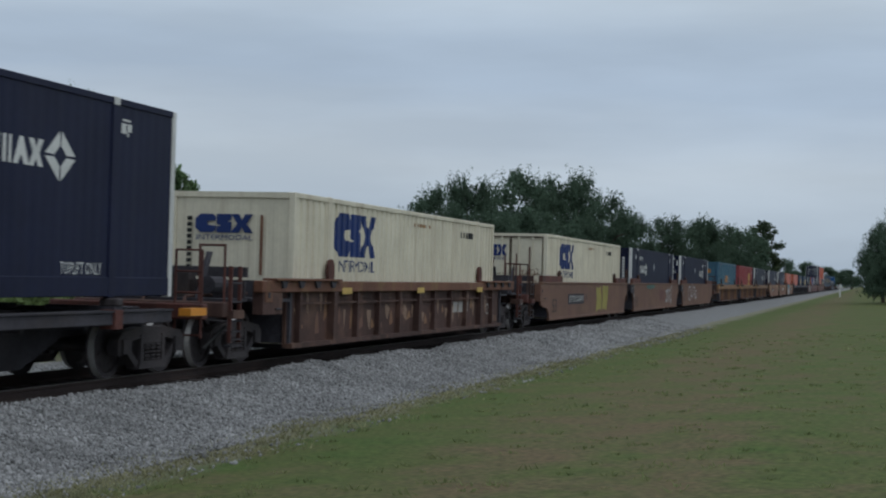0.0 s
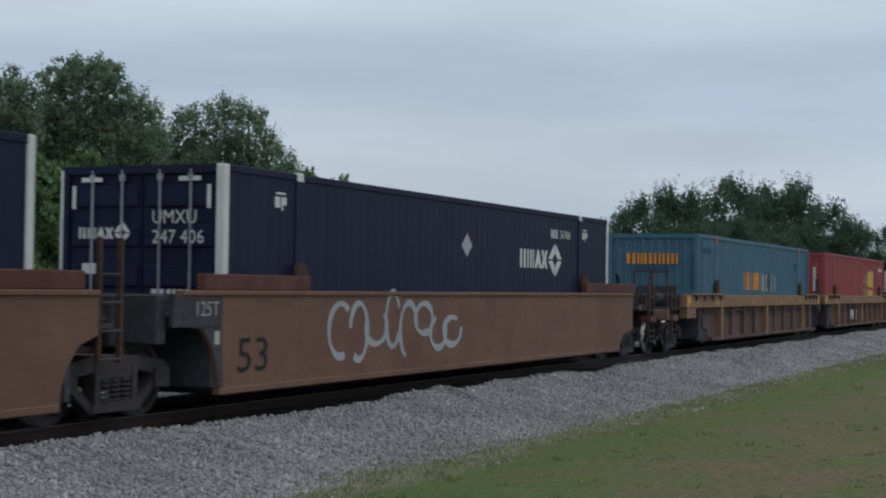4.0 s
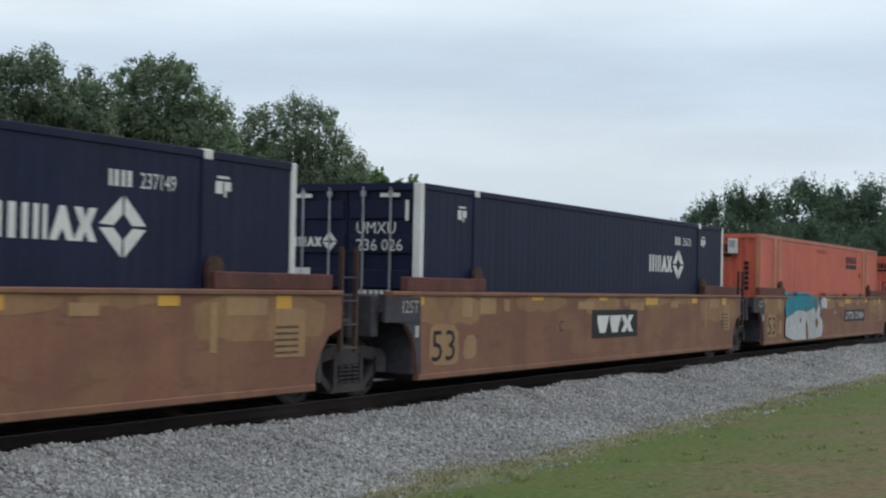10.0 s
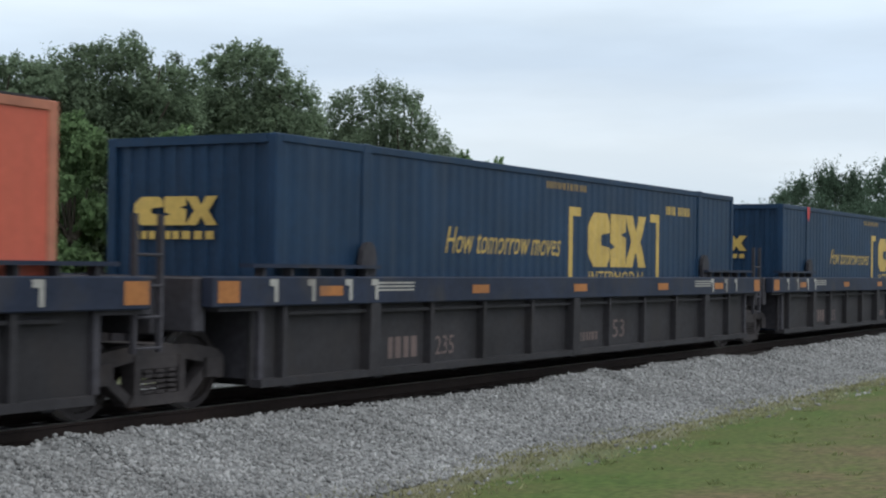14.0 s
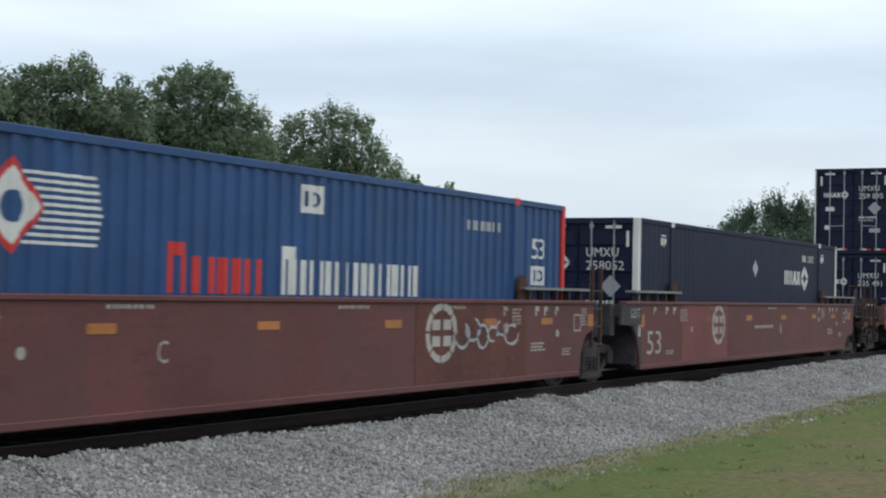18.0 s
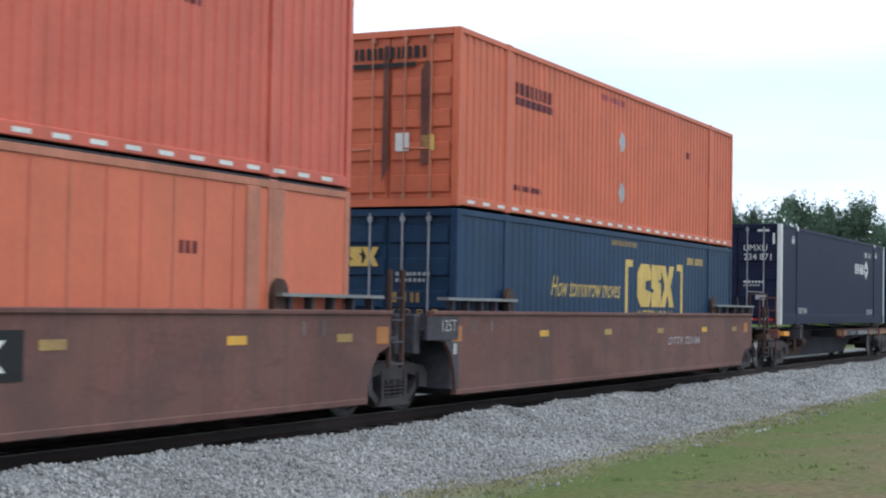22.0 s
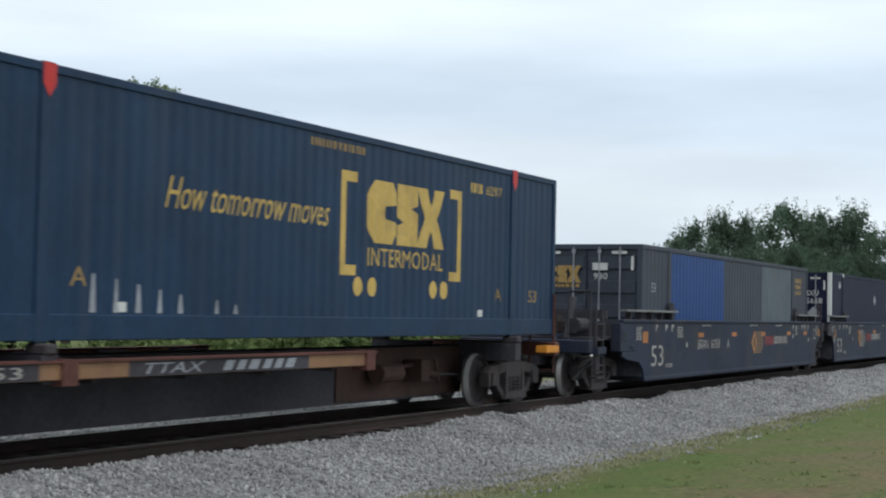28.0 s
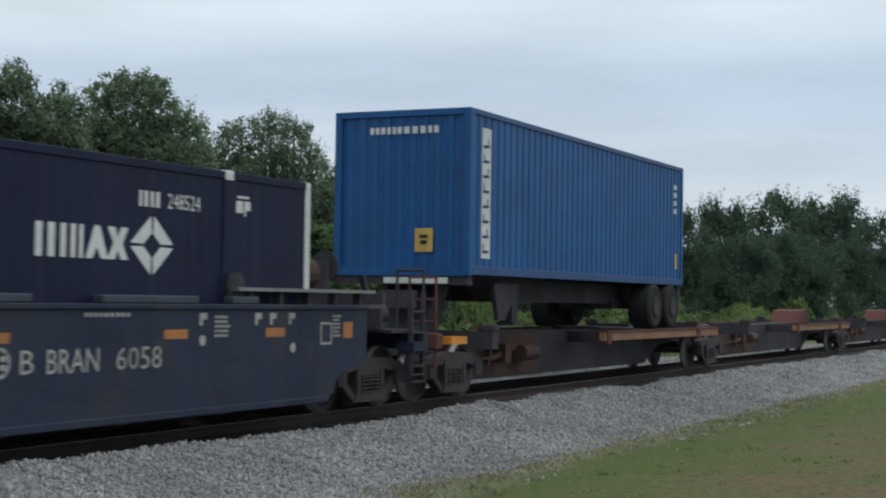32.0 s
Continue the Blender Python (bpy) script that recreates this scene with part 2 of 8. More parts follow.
RUST = (0.10, 0.05, 0.03)
GRIME = (0.09, 0.075, 0.065)
M = {
    "navy": shade("navy_paint", (0.0115, 0.0145, 0.040), 0.55, var=0.15, dirt=(0.03, 0.03, 0.05), streak=0.3, spec=0.16),
    "blue": shade("blue_paint", (0.012, 0.034, 0.075), 0.5, var=0.18, dirt=(0.05, 0.06, 0.08), streak=0.3, spec=0.2),
    "greyblue": shade("grey_blue_paint", (0.031, 0.047, 0.076), 0.6, var=0.18, dirt=GRIME, streak=0.25),
    "slate": shade("slate_paint", (0.046, 0.054, 0.073), 0.6, var=0.15, dirt=GRIME, streak=0.2),
    "paleslate": shade("pale_slate_paint", (0.10, 0.125, 0.145), 0.6, var=0.15, dirt=GRIME, streak=0.2),
    "ribtan": shade("dusty_tan_brown_paint", (0.150, 0.090, 0.067), 0.7, var=0.2, dirt=(0.09, 0.055, 0.045), dirt_amt=0.5, streak=0.2),
    "redpanel": shade("brighter_repainted_red", (0.168, 0.052, 0.052), 0.6, var=0.18, scale=0.6, dirt=(0.12, 0.05, 0.05), dirt_amt=0.6, streak=0.3),
    "cobalt": shade("cobalt_patch_paint", (0.006, 0.046, 0.19), 0.45, var=0.1),
    "royal": shade("royal_blue_paint", (0.020, 0.062, 0.175), 0.45, var=0.15, dirt=(0.06, 0.07, 0.1), streak=0.25),
    "seablue": shade("sea_blue_paint", (0.011, 0.078, 0.235), 0.45, var=0.15, dirt=(0.05, 0.07, 0.1), streak=0.2),
    "teal": shade("teal_paint", (0.058, 0.135, 0.195), 0.5, var=0.12, dirt=(0.08, 0.1, 0.12), streak=0.3),
    "orange3": shade("light_orange_paint", (0.54, 0.140, 0.075), 0.5, var=0.08, dirt=(0.36, 0.12, 0.07), streak=0.3),
    "greenpatch": shade("dull_green_paint", (0.055, 0.115, 0.095), 0.6, var=0.25, dirt=(0.15, 0.085, 0.06), dirt_amt=0.7),
    "worn": shade("sun_bleached_orange_tan_paint", (0.42, 0.165, 0.105), 0.6, var=0.15, dirt=(0.2, 0.1, 0.07), dirt_amt=0.4, streak=0.3),
    "red": shade("faded_red_paint", (0.27, 0.055, 0.062), 0.55, var=0.12, dirt=(0.2, 0.09, 0.08), streak=0.35),
    "orange4": shade("strong_orange_paint", (0.50, 0.122, 0.060), 0.5, var=0.10, dirt=(0.3, 0.1, 0.05), streak=0.3),
    "orange": shade("orange_paint", (0.50, 0.108, 0.068), 0.5, var=0.10, dirt=(0.3, 0.1, 0.05), streak=0.3),
    "orange2": shade("faded_orange_paint", (0.50, 0.112, 0.074), 0.5, var=0.10, dirt=(0.3, 0.1, 0.06), streak=0.3),
    "cream": shade("cream_white_paint", (0.66, 0.61, 0.48), 0.5, var=0.08, dirt=(0.33, 0.25, 0.17), streak=0.45, dirt_amt=0.1),
    "white": shade("white_paint", (0.60, 0.60, 0.58), 0.5, var=0.08, dirt=(0.33, 0.33, 0.33), dirt_amt=0.3, fine=20),
    "dullgold": shade("grimy_yellow_reflector", (0.31, 0.205, 0.075), 0.6, var=0.2, fine=20, dirt=(0.13, 0.07, 0.055), dirt_amt=0.6),
    "chalk": shade("grimy_faded_white_paint", (0.36, 0.345, 0.32), 0.6, var=0.15, fine=25, dirt=(0.14, 0.12, 0.11), dirt_amt=0.55),
    "ghost": shade("almost_worn_off_lettering", (0.135, 0.098, 0.092), 0.7, var=0.2, dirt=(0.05, 0.045, 0.045), dirt_amt=0.7),
    "dullamber": shade("grimy_orange_reflector", (0.36, 0.145, 0.045), 0.6, var=0.2, fine=20, dirt=(0.13, 0.08, 0.06), dirt_amt=0.5),
    "silver": shade("grey_reflective_paint", (0.33, 0.34, 0.36), 0.4, var=0.1),
    "ink": shade("dark_blue_ink", (0.012, 0.03, 0.13), 0.5, var=0.15),
    "black": shade("black_ink", (0.012, 0.012, 0.013), 0.6, var=0.2),
    "maroon": shade("dark_maroon_ink", (0.10, 0.012, 0.014), 0.5, var=0.2),
    "gold": shade("golden_yellow_paint", (0.54, 0.37, 0.10), 0.5, var=0.15, dirt=GRIME, dirt_amt=0.25),
    "darkrust": shade("dark_rusted_steel", (0.062, 0.034, 0.026), 0.8, var=0.3, dirt=(0.03, 0.024, 0.022), dirt_amt=0.6),
    "amber": shade("amber_orange_paint", (0.62, 0.25, 0.03), 0.5, var=0.15, dirt=GRIME, dirt_amt=0.3),
    "scarlet": shade("scarlet_paint", (0.50, 0.035, 0.03), 0.45, var=0.1),
    "mint": shade("mint_green_spray", (0.20, 0.255, 0.24), 0.6, var=0.2, fine=6, dirt=(0.15, 0.07, 0.06), dirt_amt=0.75),
    "aqua": shade("aqua_spray", (0.02, 0.19, 0.26), 0.6, var=0.2),
    "pink": shade("pink_spray", (0.24, 0.105, 0.115), 0.6, var=0.2),
    "limey": shade("yellow_green_spray", (0.27, 0.235, 0.055), 0.6, var=0.25, dirt=(0.25, 0.13, 0.05), dirt_amt=0.4),
    "tan": shade("sun_faded_yellow_brown_paint", (0.185, 0.088, 0.056), 0.65, var=0.16, scale=0.5, dirt=(0.135, 0.060, 0.046), dirt_amt=0.8, streak=0.25, second=(0.225, 0.122, 0.066)),
    "tanold": shade("browned_tan_paint", (0.152, 0.081, 0.056), 0.65, var=0.16, scale=0.5, dirt=(0.13, 0.062, 0.05), dirt_amt=0.85, streak=0.3, second=(0.18, 0.102, 0.060)),
    "tanpatch": shade("pale_yellow_touch_up_paint", (0.30, 0.185, 0.092), 0.6, var=0.15, dirt=(0.23, 0.125, 0.075), dirt_amt=0.6),
    "ochre": shade("weathered_ochre_paint", (0.25, 0.14, 0.074), 0.65, var=0.15, dirt=(0.15, 0.08, 0.058), dirt_amt=0.6, streak=0.3, second=(0.19, 0.095, 0.062)),
    "bareskin": shade("pale_peeled_primer", (0.26, 0.175, 0.125), 0.75, var=0.25, fine=14, dirt=(0.10, 0.06, 0.045), dirt_amt=0.6),
    "stain": shade("brown_stained_cream", (0.40, 0.31, 0.23), 0.6, var=0.2, dirt=(0.30, 0.2, 0.13), dirt_amt=0.6),
    "spraywhite": shade("dusty_white_spray", (0.41, 0.42, 0.43), 0.6, var=0.14, fine=8, dirt=(0.26, 0.24, 0.22), dirt_amt=0.5, streak=0.2),
    "bandtan": shade("older_yellow_tan_coat", (0.245, 0.140, 0.070), 0.65, var=0.16, dirt=(0.185, 0.092, 0.058), dirt_amt=0.8, streak=0.2),
    "reflector": shade("amber_reflective_tape", (0.55, 0.30, 0.045), 0.4, var=0.15, fine=20, dirt=(0.28, 0.15, 0.06), dirt_amt=0.3),
    "soot": shade("sooty_grime_on_paint", (0.12, 0.045, 0.035), 0.8, var=0.3, dirt=(0.06, 0.035, 0.03), dirt_amt=0.7),
    "mud": shade("dusty_brown_panel", (0.106, 0.067, 0.060), 0.8, var=0.25, dirt=(0.05, 0.035, 0.03), dirt_amt=0.6, streak=0.3),
    "rustred": shade("rusted_red_brown_paint", (0.105, 0.040, 0.032), 0.75, var=0.3, dirt=(0.05, 0.03, 0.028), dirt_amt=0.6, streak=0.4),
    "boxcar": shade("mineral_red_paint", (0.118, 0.043, 0.043), 0.65, var=0.2, scale=0.5, dirt=(0.085, 0.045, 0.045), dirt_amt=0.6, streak=0.3, second=(0.115, 0.048, 0.048)),
    "brown": shade("dark_brown_paint", (0.125, 0.058, 0.048), 0.7, var=0.25, scale=0.5, dirt=(0.07, 0.045, 0.043), dirt_amt=0.7, streak=0.35, second=(0.150, 0.078, 0.062)),
    "steelblue": shade("dull_blue_paint", (0.021, 0.028, 0.052), 0.6, var=0.22, dirt=(0.044, 0.041, 0.046), dirt_amt=0.7, streak=0.3, spec=0.2, second=(0.030, 0.036, 0.058)),
    "dirtyblue": shade("grimy_blue_grey_panel", (0.031, 0.029, 0.033), 0.8, var=0.3, dirt=(0.035, 0.03, 0.03), dirt_amt=0.6, streak=0.3),
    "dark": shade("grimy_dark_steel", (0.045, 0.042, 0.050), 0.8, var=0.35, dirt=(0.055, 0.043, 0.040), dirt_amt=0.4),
    "truck": shade("dusty_cast_steel", (0.050, 0.043, 0.045), 0.8, var=0.35, dirt=(0.085, 0.062, 0.052), dirt_amt=0.5, bump=0.4),
    "tread": shade("polished_wheel_tread", (0.62, 0.60, 0.58), 0.38, 0.35, var=0.1),
    "grate": shade("galvanised_grating", (0.24, 0.24, 0.24), 0.5, 0.5, var=0.2),
    "peel": shade("dark_brown_paint_peeling_to_ochre", (0.066, 0.036, 0.030), 0.75, var=0.3, scale=0.9, fine=8, dirt=(0.19, 0.11, 0.075), dirt_amt=0.6, streak=0.2),
    "oldchord": shade("mottled_orange_ochre_paint", (0.15, 0.068, 0.042), 0.7, var=0.25, scale=0.8, dirt=(0.23, 0.155, 0.06), dirt_amt=0.7),
    "rod": shade("grey_lock_rod", (0.30, 0.31, 0.34), 0.45, 0.3, var=0.2),
    "tyre": shade("tyre_rubber", (0.018, 0.018, 0.018), 0.85, var=0.2),
    "rail": shade("rusty_rail_steel", (0.034, 0.022, 0.019), 0.75, var=0.25, bump=0.2),
    "railtop": shade("worn_rail_head", (0.30, 0.29, 0.28), 0.3, 0.8, var=0.1),
    "tie": shade("creosoted_timber", (0.062, 0.052, 0.050), 0.85, var=0.35, bump=0.5, rand=0.3),
    # oil stain, with the shade beneath the cars mixed into the colour
    "oily_shaded": shade("oily_shaded_ballast", (0.050, 0.049, 0.053), 0.9, var=0.35, scale=6, fine=25, bump=0.8, bump_scale=24),
    "bark": shade("bark", (0.085, 0.07, 0.055), 0.9, var=0.3, bump=0.6),
}

# ---- small tools ----
def part(name, bm, mat, parent=None, label=""):
    """One mesh object from a bmesh, under a thing or a part."""
    me = bpy.data.meshes.new(name)
    bm.to_mesh(me)
    bm.free()
    me.materials.append(M[mat] if isinstance(mat, str) else mat)
    ob = new(name, me)
    ob.parent = parent
    return tagged(ob, label)


def share(name, me, parent, m=None, label=""):
    ob = new(name, me)
    ob.parent = parent
    if m is not None:
        ob.matrix_basis = m
    return tagged(ob, label)


def box(bm, x0, x1, y0, y1, z0, z1, cut=0.0):
    v = [bm.verts.new((x, y, z)) for x in (x0, x1) for y in (y0, y1) for z in (z0, z1)]
    fs = [bm.faces.new([v[i] for i in q]) for q in
          ((0, 1, 3, 2), (4, 6, 7, 5), (0, 4, 5, 1), (2, 3, 7, 6), (0, 2, 6, 4), (1, 5, 7, 3))]
    if cut:
        es = {e for f in fs for e in f.edges}
        bmesh.ops.bevel(bm, geom=list(es), offset=cut, segments=1, affect="EDGES")
    return bm


def boxed(*a, **k):
    return box(bmesh.new(), *a, **k)


def prism(bm, pts, y0, y1):
    """An outline in x and z, drawn out along y."""
    a = [bm.verts.new((x, y0, z)) for x, z in pts]
    b = [bm.verts.new((x, y1, z)) for x, z in pts]
    n = len(pts)
    bm.faces.new(a)
    bm.faces.new(b[::-1])
    for i in range(n):
        bm.faces.new((a[i], b[i], b[(i + 1) % n], a[(i + 1) % n]))
    bmesh.ops.recalc_face_normals(bm, faces=bm.faces)
    return bm


def tube(bm, p, q, r, r2=None, n=8):
    p, q = Vector(p), Vector(q)
    d = (q - p).normalized()
    s = d.orthogonal().normalized()
    u = d.cross(s)
    rings = []
    for c, rr in ((p, r), (q, r if r2 is None else r2)):
        rings.append([bm.verts.new(c + (s * math.cos(6.28318 * i / n) + u * math.sin(6.28318 * i / n)) * rr) for i in range(n)])
    for i in range(n):
        bm.faces.new((rings[0][i], rings[0][(i + 1) % n], rings[1][(i + 1) % n], rings[1][i]))
    bm.faces.new(rings[0][::-1])
    bm.faces.new(rings[1])
    return bm


def lathe(bm, rows, n=20):
    """Rings (radius, y) about the y axis."""
    rs = [[bm.verts.new((r * math.cos(6.28318 * i / n), y, r * math.sin(6.28318 * i / n))) for i in range(n)] for r, y in rows]
    for a, b in zip(rs, rs[1:]):
        for i in range(n):
            bm.faces.new((a[i], a[(i + 1) % n], b[(i + 1) % n], b[i]))
    bm.faces.new(rs[0][::-1])
    bm.faces.new(rs[-1])
    bmesh.ops.recalc_face_normals(bm, faces=bm.faces)
    return bm


def mesh_from(name, verts, faces, mat):
    """A large mesh from arrays of corners and equal faces."""
    me = bpy.data.meshes.new(name)
    k = faces.shape[1]
    me.vertices.add(len(verts))
    me.vertices.foreach_set("co", np.asarray(verts, np.float32).ravel())
    me.loops.add(faces.size)
    me.loops.foreach_set("vertex_index", faces.astype(np.int32).ravel())
    me.polygons.add(len(faces))
    me.polygons.foreach_set("loop_start", np.arange(0, faces.size, k, dtype=np.int32))
    me.update(calc_edges=True)
    me.validate()
    me.materials.append(M[mat] if isinstance(mat, str) else mat)
    return me


# ---- the ground ----
def lerp(v, pts):
    return float(np.interp(v, [p[0] for p in pts], [p[1] for p in pts]))


LIE = ((-60, 0.1), (-8, 0.0), (-1, -0.03), (2.6, -0.22), (5, -0.38), (7.6, -0.52), (10, -0.6), (15, -0.6), (18, -0.5), (26, -0.2), (60, 0.1))
AX = 11.83          # the track's middle


def build_ground():
    m = bpy.data.materials.new("mown_grass")
    m.use_nodes = True
    n, l = m.node_tree.nodes, m.node_tree.links
    b = n["Principled BSDF"]
    b.inputs["Roughness"].default_value, b.inputs["Specular IOR Level"].default_value = 0.95, 0.1
    tc = n.new("ShaderNodeTexCoord")

    def noise_at(sc, det, st=(1, 1, 1)):
        mp = n.new("ShaderNodeMapping")
        mp.inputs["Scale"].default_value = st
        l.new(tc.outputs["Object"], mp.inputs[0])
        t = n.new("ShaderNodeTexNoise")
        t.inputs["Scale"].default_value, t.inputs["Detail"].default_value = sc, det
        l.new(mp.outputs[0], t.inputs[0])
        return t.outputs[0]

    def ramp(src, stops):
        r = n.new("ShaderNodeValToRGB")
        e = r.color_ramp.elements
        for i, (p, c) in enumerate(stops):
            q = e[i] if i < 2 else e.new(p)
            q.position, q.color = p, (*c, 1)
        l.new(src, r.inputs[0])
        return r.outputs[0]

    sp = n.new("ShaderNodeSeparateXYZ")
    l.new(tc.outputs["Object"], sp.inputs[0])

    def bent(src, amount, base):
        k = n.new("ShaderNodeMath")
        k.operation = "MULTIPLY_ADD"
        k.inputs[1].default_value = amount
        l.new(src, k.inputs[0])
        l.new(base, k.inputs[2])
        return k.outputs[0]

    # the lawn lies in strips along the track, by the mower's passes: lush by the ballast, drier further out
    lie = bent(noise_at(0.45, 6), 3.4, sp.outputs[1])
    strip = n.new("ShaderNodeMapRange")
    strip.inputs[1].default_value, strip.inputs[2].default_value = -6.0, 12.0
    l.new(lie, strip.inputs[0])
    dry = ramp(strip.outputs[0], ((0.0, (0.45, 0.45, 0.45)), (0.30, (0.25, 0.25, 0.25)), (0.48, (0.35, 0.35, 0.35)), (0.585, (0.95, 0.95, 0.95)), (0.665, (0.85, 0.85, 0.85)), (0.735, (0.12, 0.12, 0.12)), (1.0, (0.1, 0.1, 0.1))))
    blotch = bent(noise_at(0.9, 8), 3.4, bent(noise_at(6.0, 6), 1.1, dry))
    tone = n.new("ShaderNodeMapRange")
    tone.inputs[1].default_value, tone.inputs[2].default_value = 1.75, 3.65
    l.new(blotch, tone.inputs[0])
    patch = ramp(tone.outputs[0], ((0.0, (0.076, 0.112, 0.033)), (1.0, (0.136, 0.105, 0.062)), (0.45, (0.097, 0.112, 0.042)), (0.7, (0.117, 0.109, 0.054))))
    fine = ramp(noise_at(11.0, 9), ((0.3, (0.66, 0.70, 0.70)), (0.7, (1.34, 1.30, 1.22))))
    mx = n.new("ShaderNodeMix")
    mx.data_type, mx.blend_type = "RGBA", "MULTIPLY"
    mx.inputs[0].default_value = 1.0
    l.new(patch, mx.inputs[6])
    l.new(fine, mx.inputs[7])
    # dark clumps of coarser growth here and there
    tuft = ramp(noise_at(2.3, 5), ((0.63, (0, 0, 0)), (0.74, (0.55, 0.55, 0.55))))
    mt = n.new("ShaderNodeMix")
    mt.data_type = "RGBA"
    mt.inputs[7].default_value = (0.070, 0.074, 0.032, 1)
    l.new(tuft, mt.inputs[0])
    l.new(mx.outputs[2], mt.inputs[6])
    # a worn dusty strip along the ballast's foot
    nz = noise_at(1.3, 6, (0.5, 1, 1))
    wv = n.new("ShaderNodeMath")
    wv.operation = "MULTIPLY_ADD"
    wv.inputs[1].default_value = 1.6
    l.new(nz, wv.inputs[0])
    l.new(sp.outputs[1], wv.inputs[2])
    dusty = ramp(wv.outputs[0], ((0.0, (0, 0, 0)), (1.0, (0.8, 0.8, 0.8))))
    mr = n.new("ShaderNodeMapRange")
    mr.inputs[1].default_value, mr.inputs[2].default_value = 7.75, 8.5
    l.new(wv.outputs[0], mr.inputs[0])
    l.new(mr.outputs[0], dusty.node.inputs[0])
    md = n.new("ShaderNodeMix")
    md.data_type = "RGBA"
    md.inputs[7].default_value = (0.235, 0.220, 0.172, 1)
    back = n.new("ShaderNodeMapRange")
    back.inputs[1].default_value, back.inputs[2].default_value = 17.5, 19.5
    back.inputs[3].default_value, back.inputs[4].default_value = 1.0, 0.0
    l.new(sp.outputs[1], back.inputs[0])
    both = n.new("ShaderNodeMath")
    both.operation = "MULTIPLY"
    l.new(dusty, both.inputs[0])
    l.new(back.outputs[0], both.inputs[1])
    l.new(both.outputs[0], md.inputs[0])
    l.new(mt.outputs[2], md.inputs[6])
    l.new(md.outputs[2], b.inputs["Base Color"])
    bp = n.new("ShaderNodeBump")
    bp.inputs["Strength"].default_value, bp.inputs["Distance"].default_value = 0.22, 0.05
    l.new(noise_at(9, 8), bp.inputs["Height"])
    l.new(bp.outputs[0], b.inputs["Normal"])
    M["grass"] = m
    xs = np.concatenate([[-2500, -900, -300, -120, -60, -30], np.arange(-15, 70, 0.8), np.arange(70, 160, 4), [170, 200, 240, 300, 400, 600, 1000, 1700, 2800]])
    ys = np.concatenate([[-2500, -800, -300, -120, -60, -35, -20, -14], np.arange(-10, 17, 0.5), [18, 20, 23, 26, 30, 36, 45, 60, 90, 150, 300, 800, 2500]])
    vs = np.array([(x, y, lerp(y, LIE) + 0.035 * noise.noise((x * 0.35, y * 0.5, 0)) + 0.015 * noise.noise((x * 1.3, y * 1.3, 3)))
                   for x in xs for y in ys])
    ny = len(ys)
    i = np.arange(len(xs) - 1)[:, None] * ny + np.arange(ny - 1)[None, :]
    fs = np.stack([i, i + ny, i + ny + 1, i + 1], -1).reshape(-1, 4)
    g = new("ground", mesh_from("ground", vs, fs, "grass"))
    for p in g.data.polygons:
        p.use_smooth = True
    tagged(g, "mown green grass with brown dry patches", "ground", kind="structure")


build_ground()


def crest(x):
    """How high the ballast's shoulder is heaped along the track."""
    return -0.105 + 0.10 * noise.noise((x * 0.5, 0.3, 0)) + 0.055 * noise.noise((x * 1.7, 5.1, 0))


def bed_height(x, y):
    d = abs(y - AX)
    foot = 3.95 + 0.28 * noise.noise((x * 0.3, 2.0 if y < AX else 9.0, 0)) + 0.12 * noise.noise((x * 1.1, 4.0, 0))
    if y > AX:
        foot += 2.9
    c = crest(x if y < AX else x + 300)
    if d < 1.22:
        return -0.21
    if d < 1.42:
        return -0.21 + (c + 0.21) * (d - 1.22) / 0.2
    if d < 1.62:
        return c
    return c + (-0.60 - c) * ((d - 1.62) / (foot - 1.62)) ** 0.9


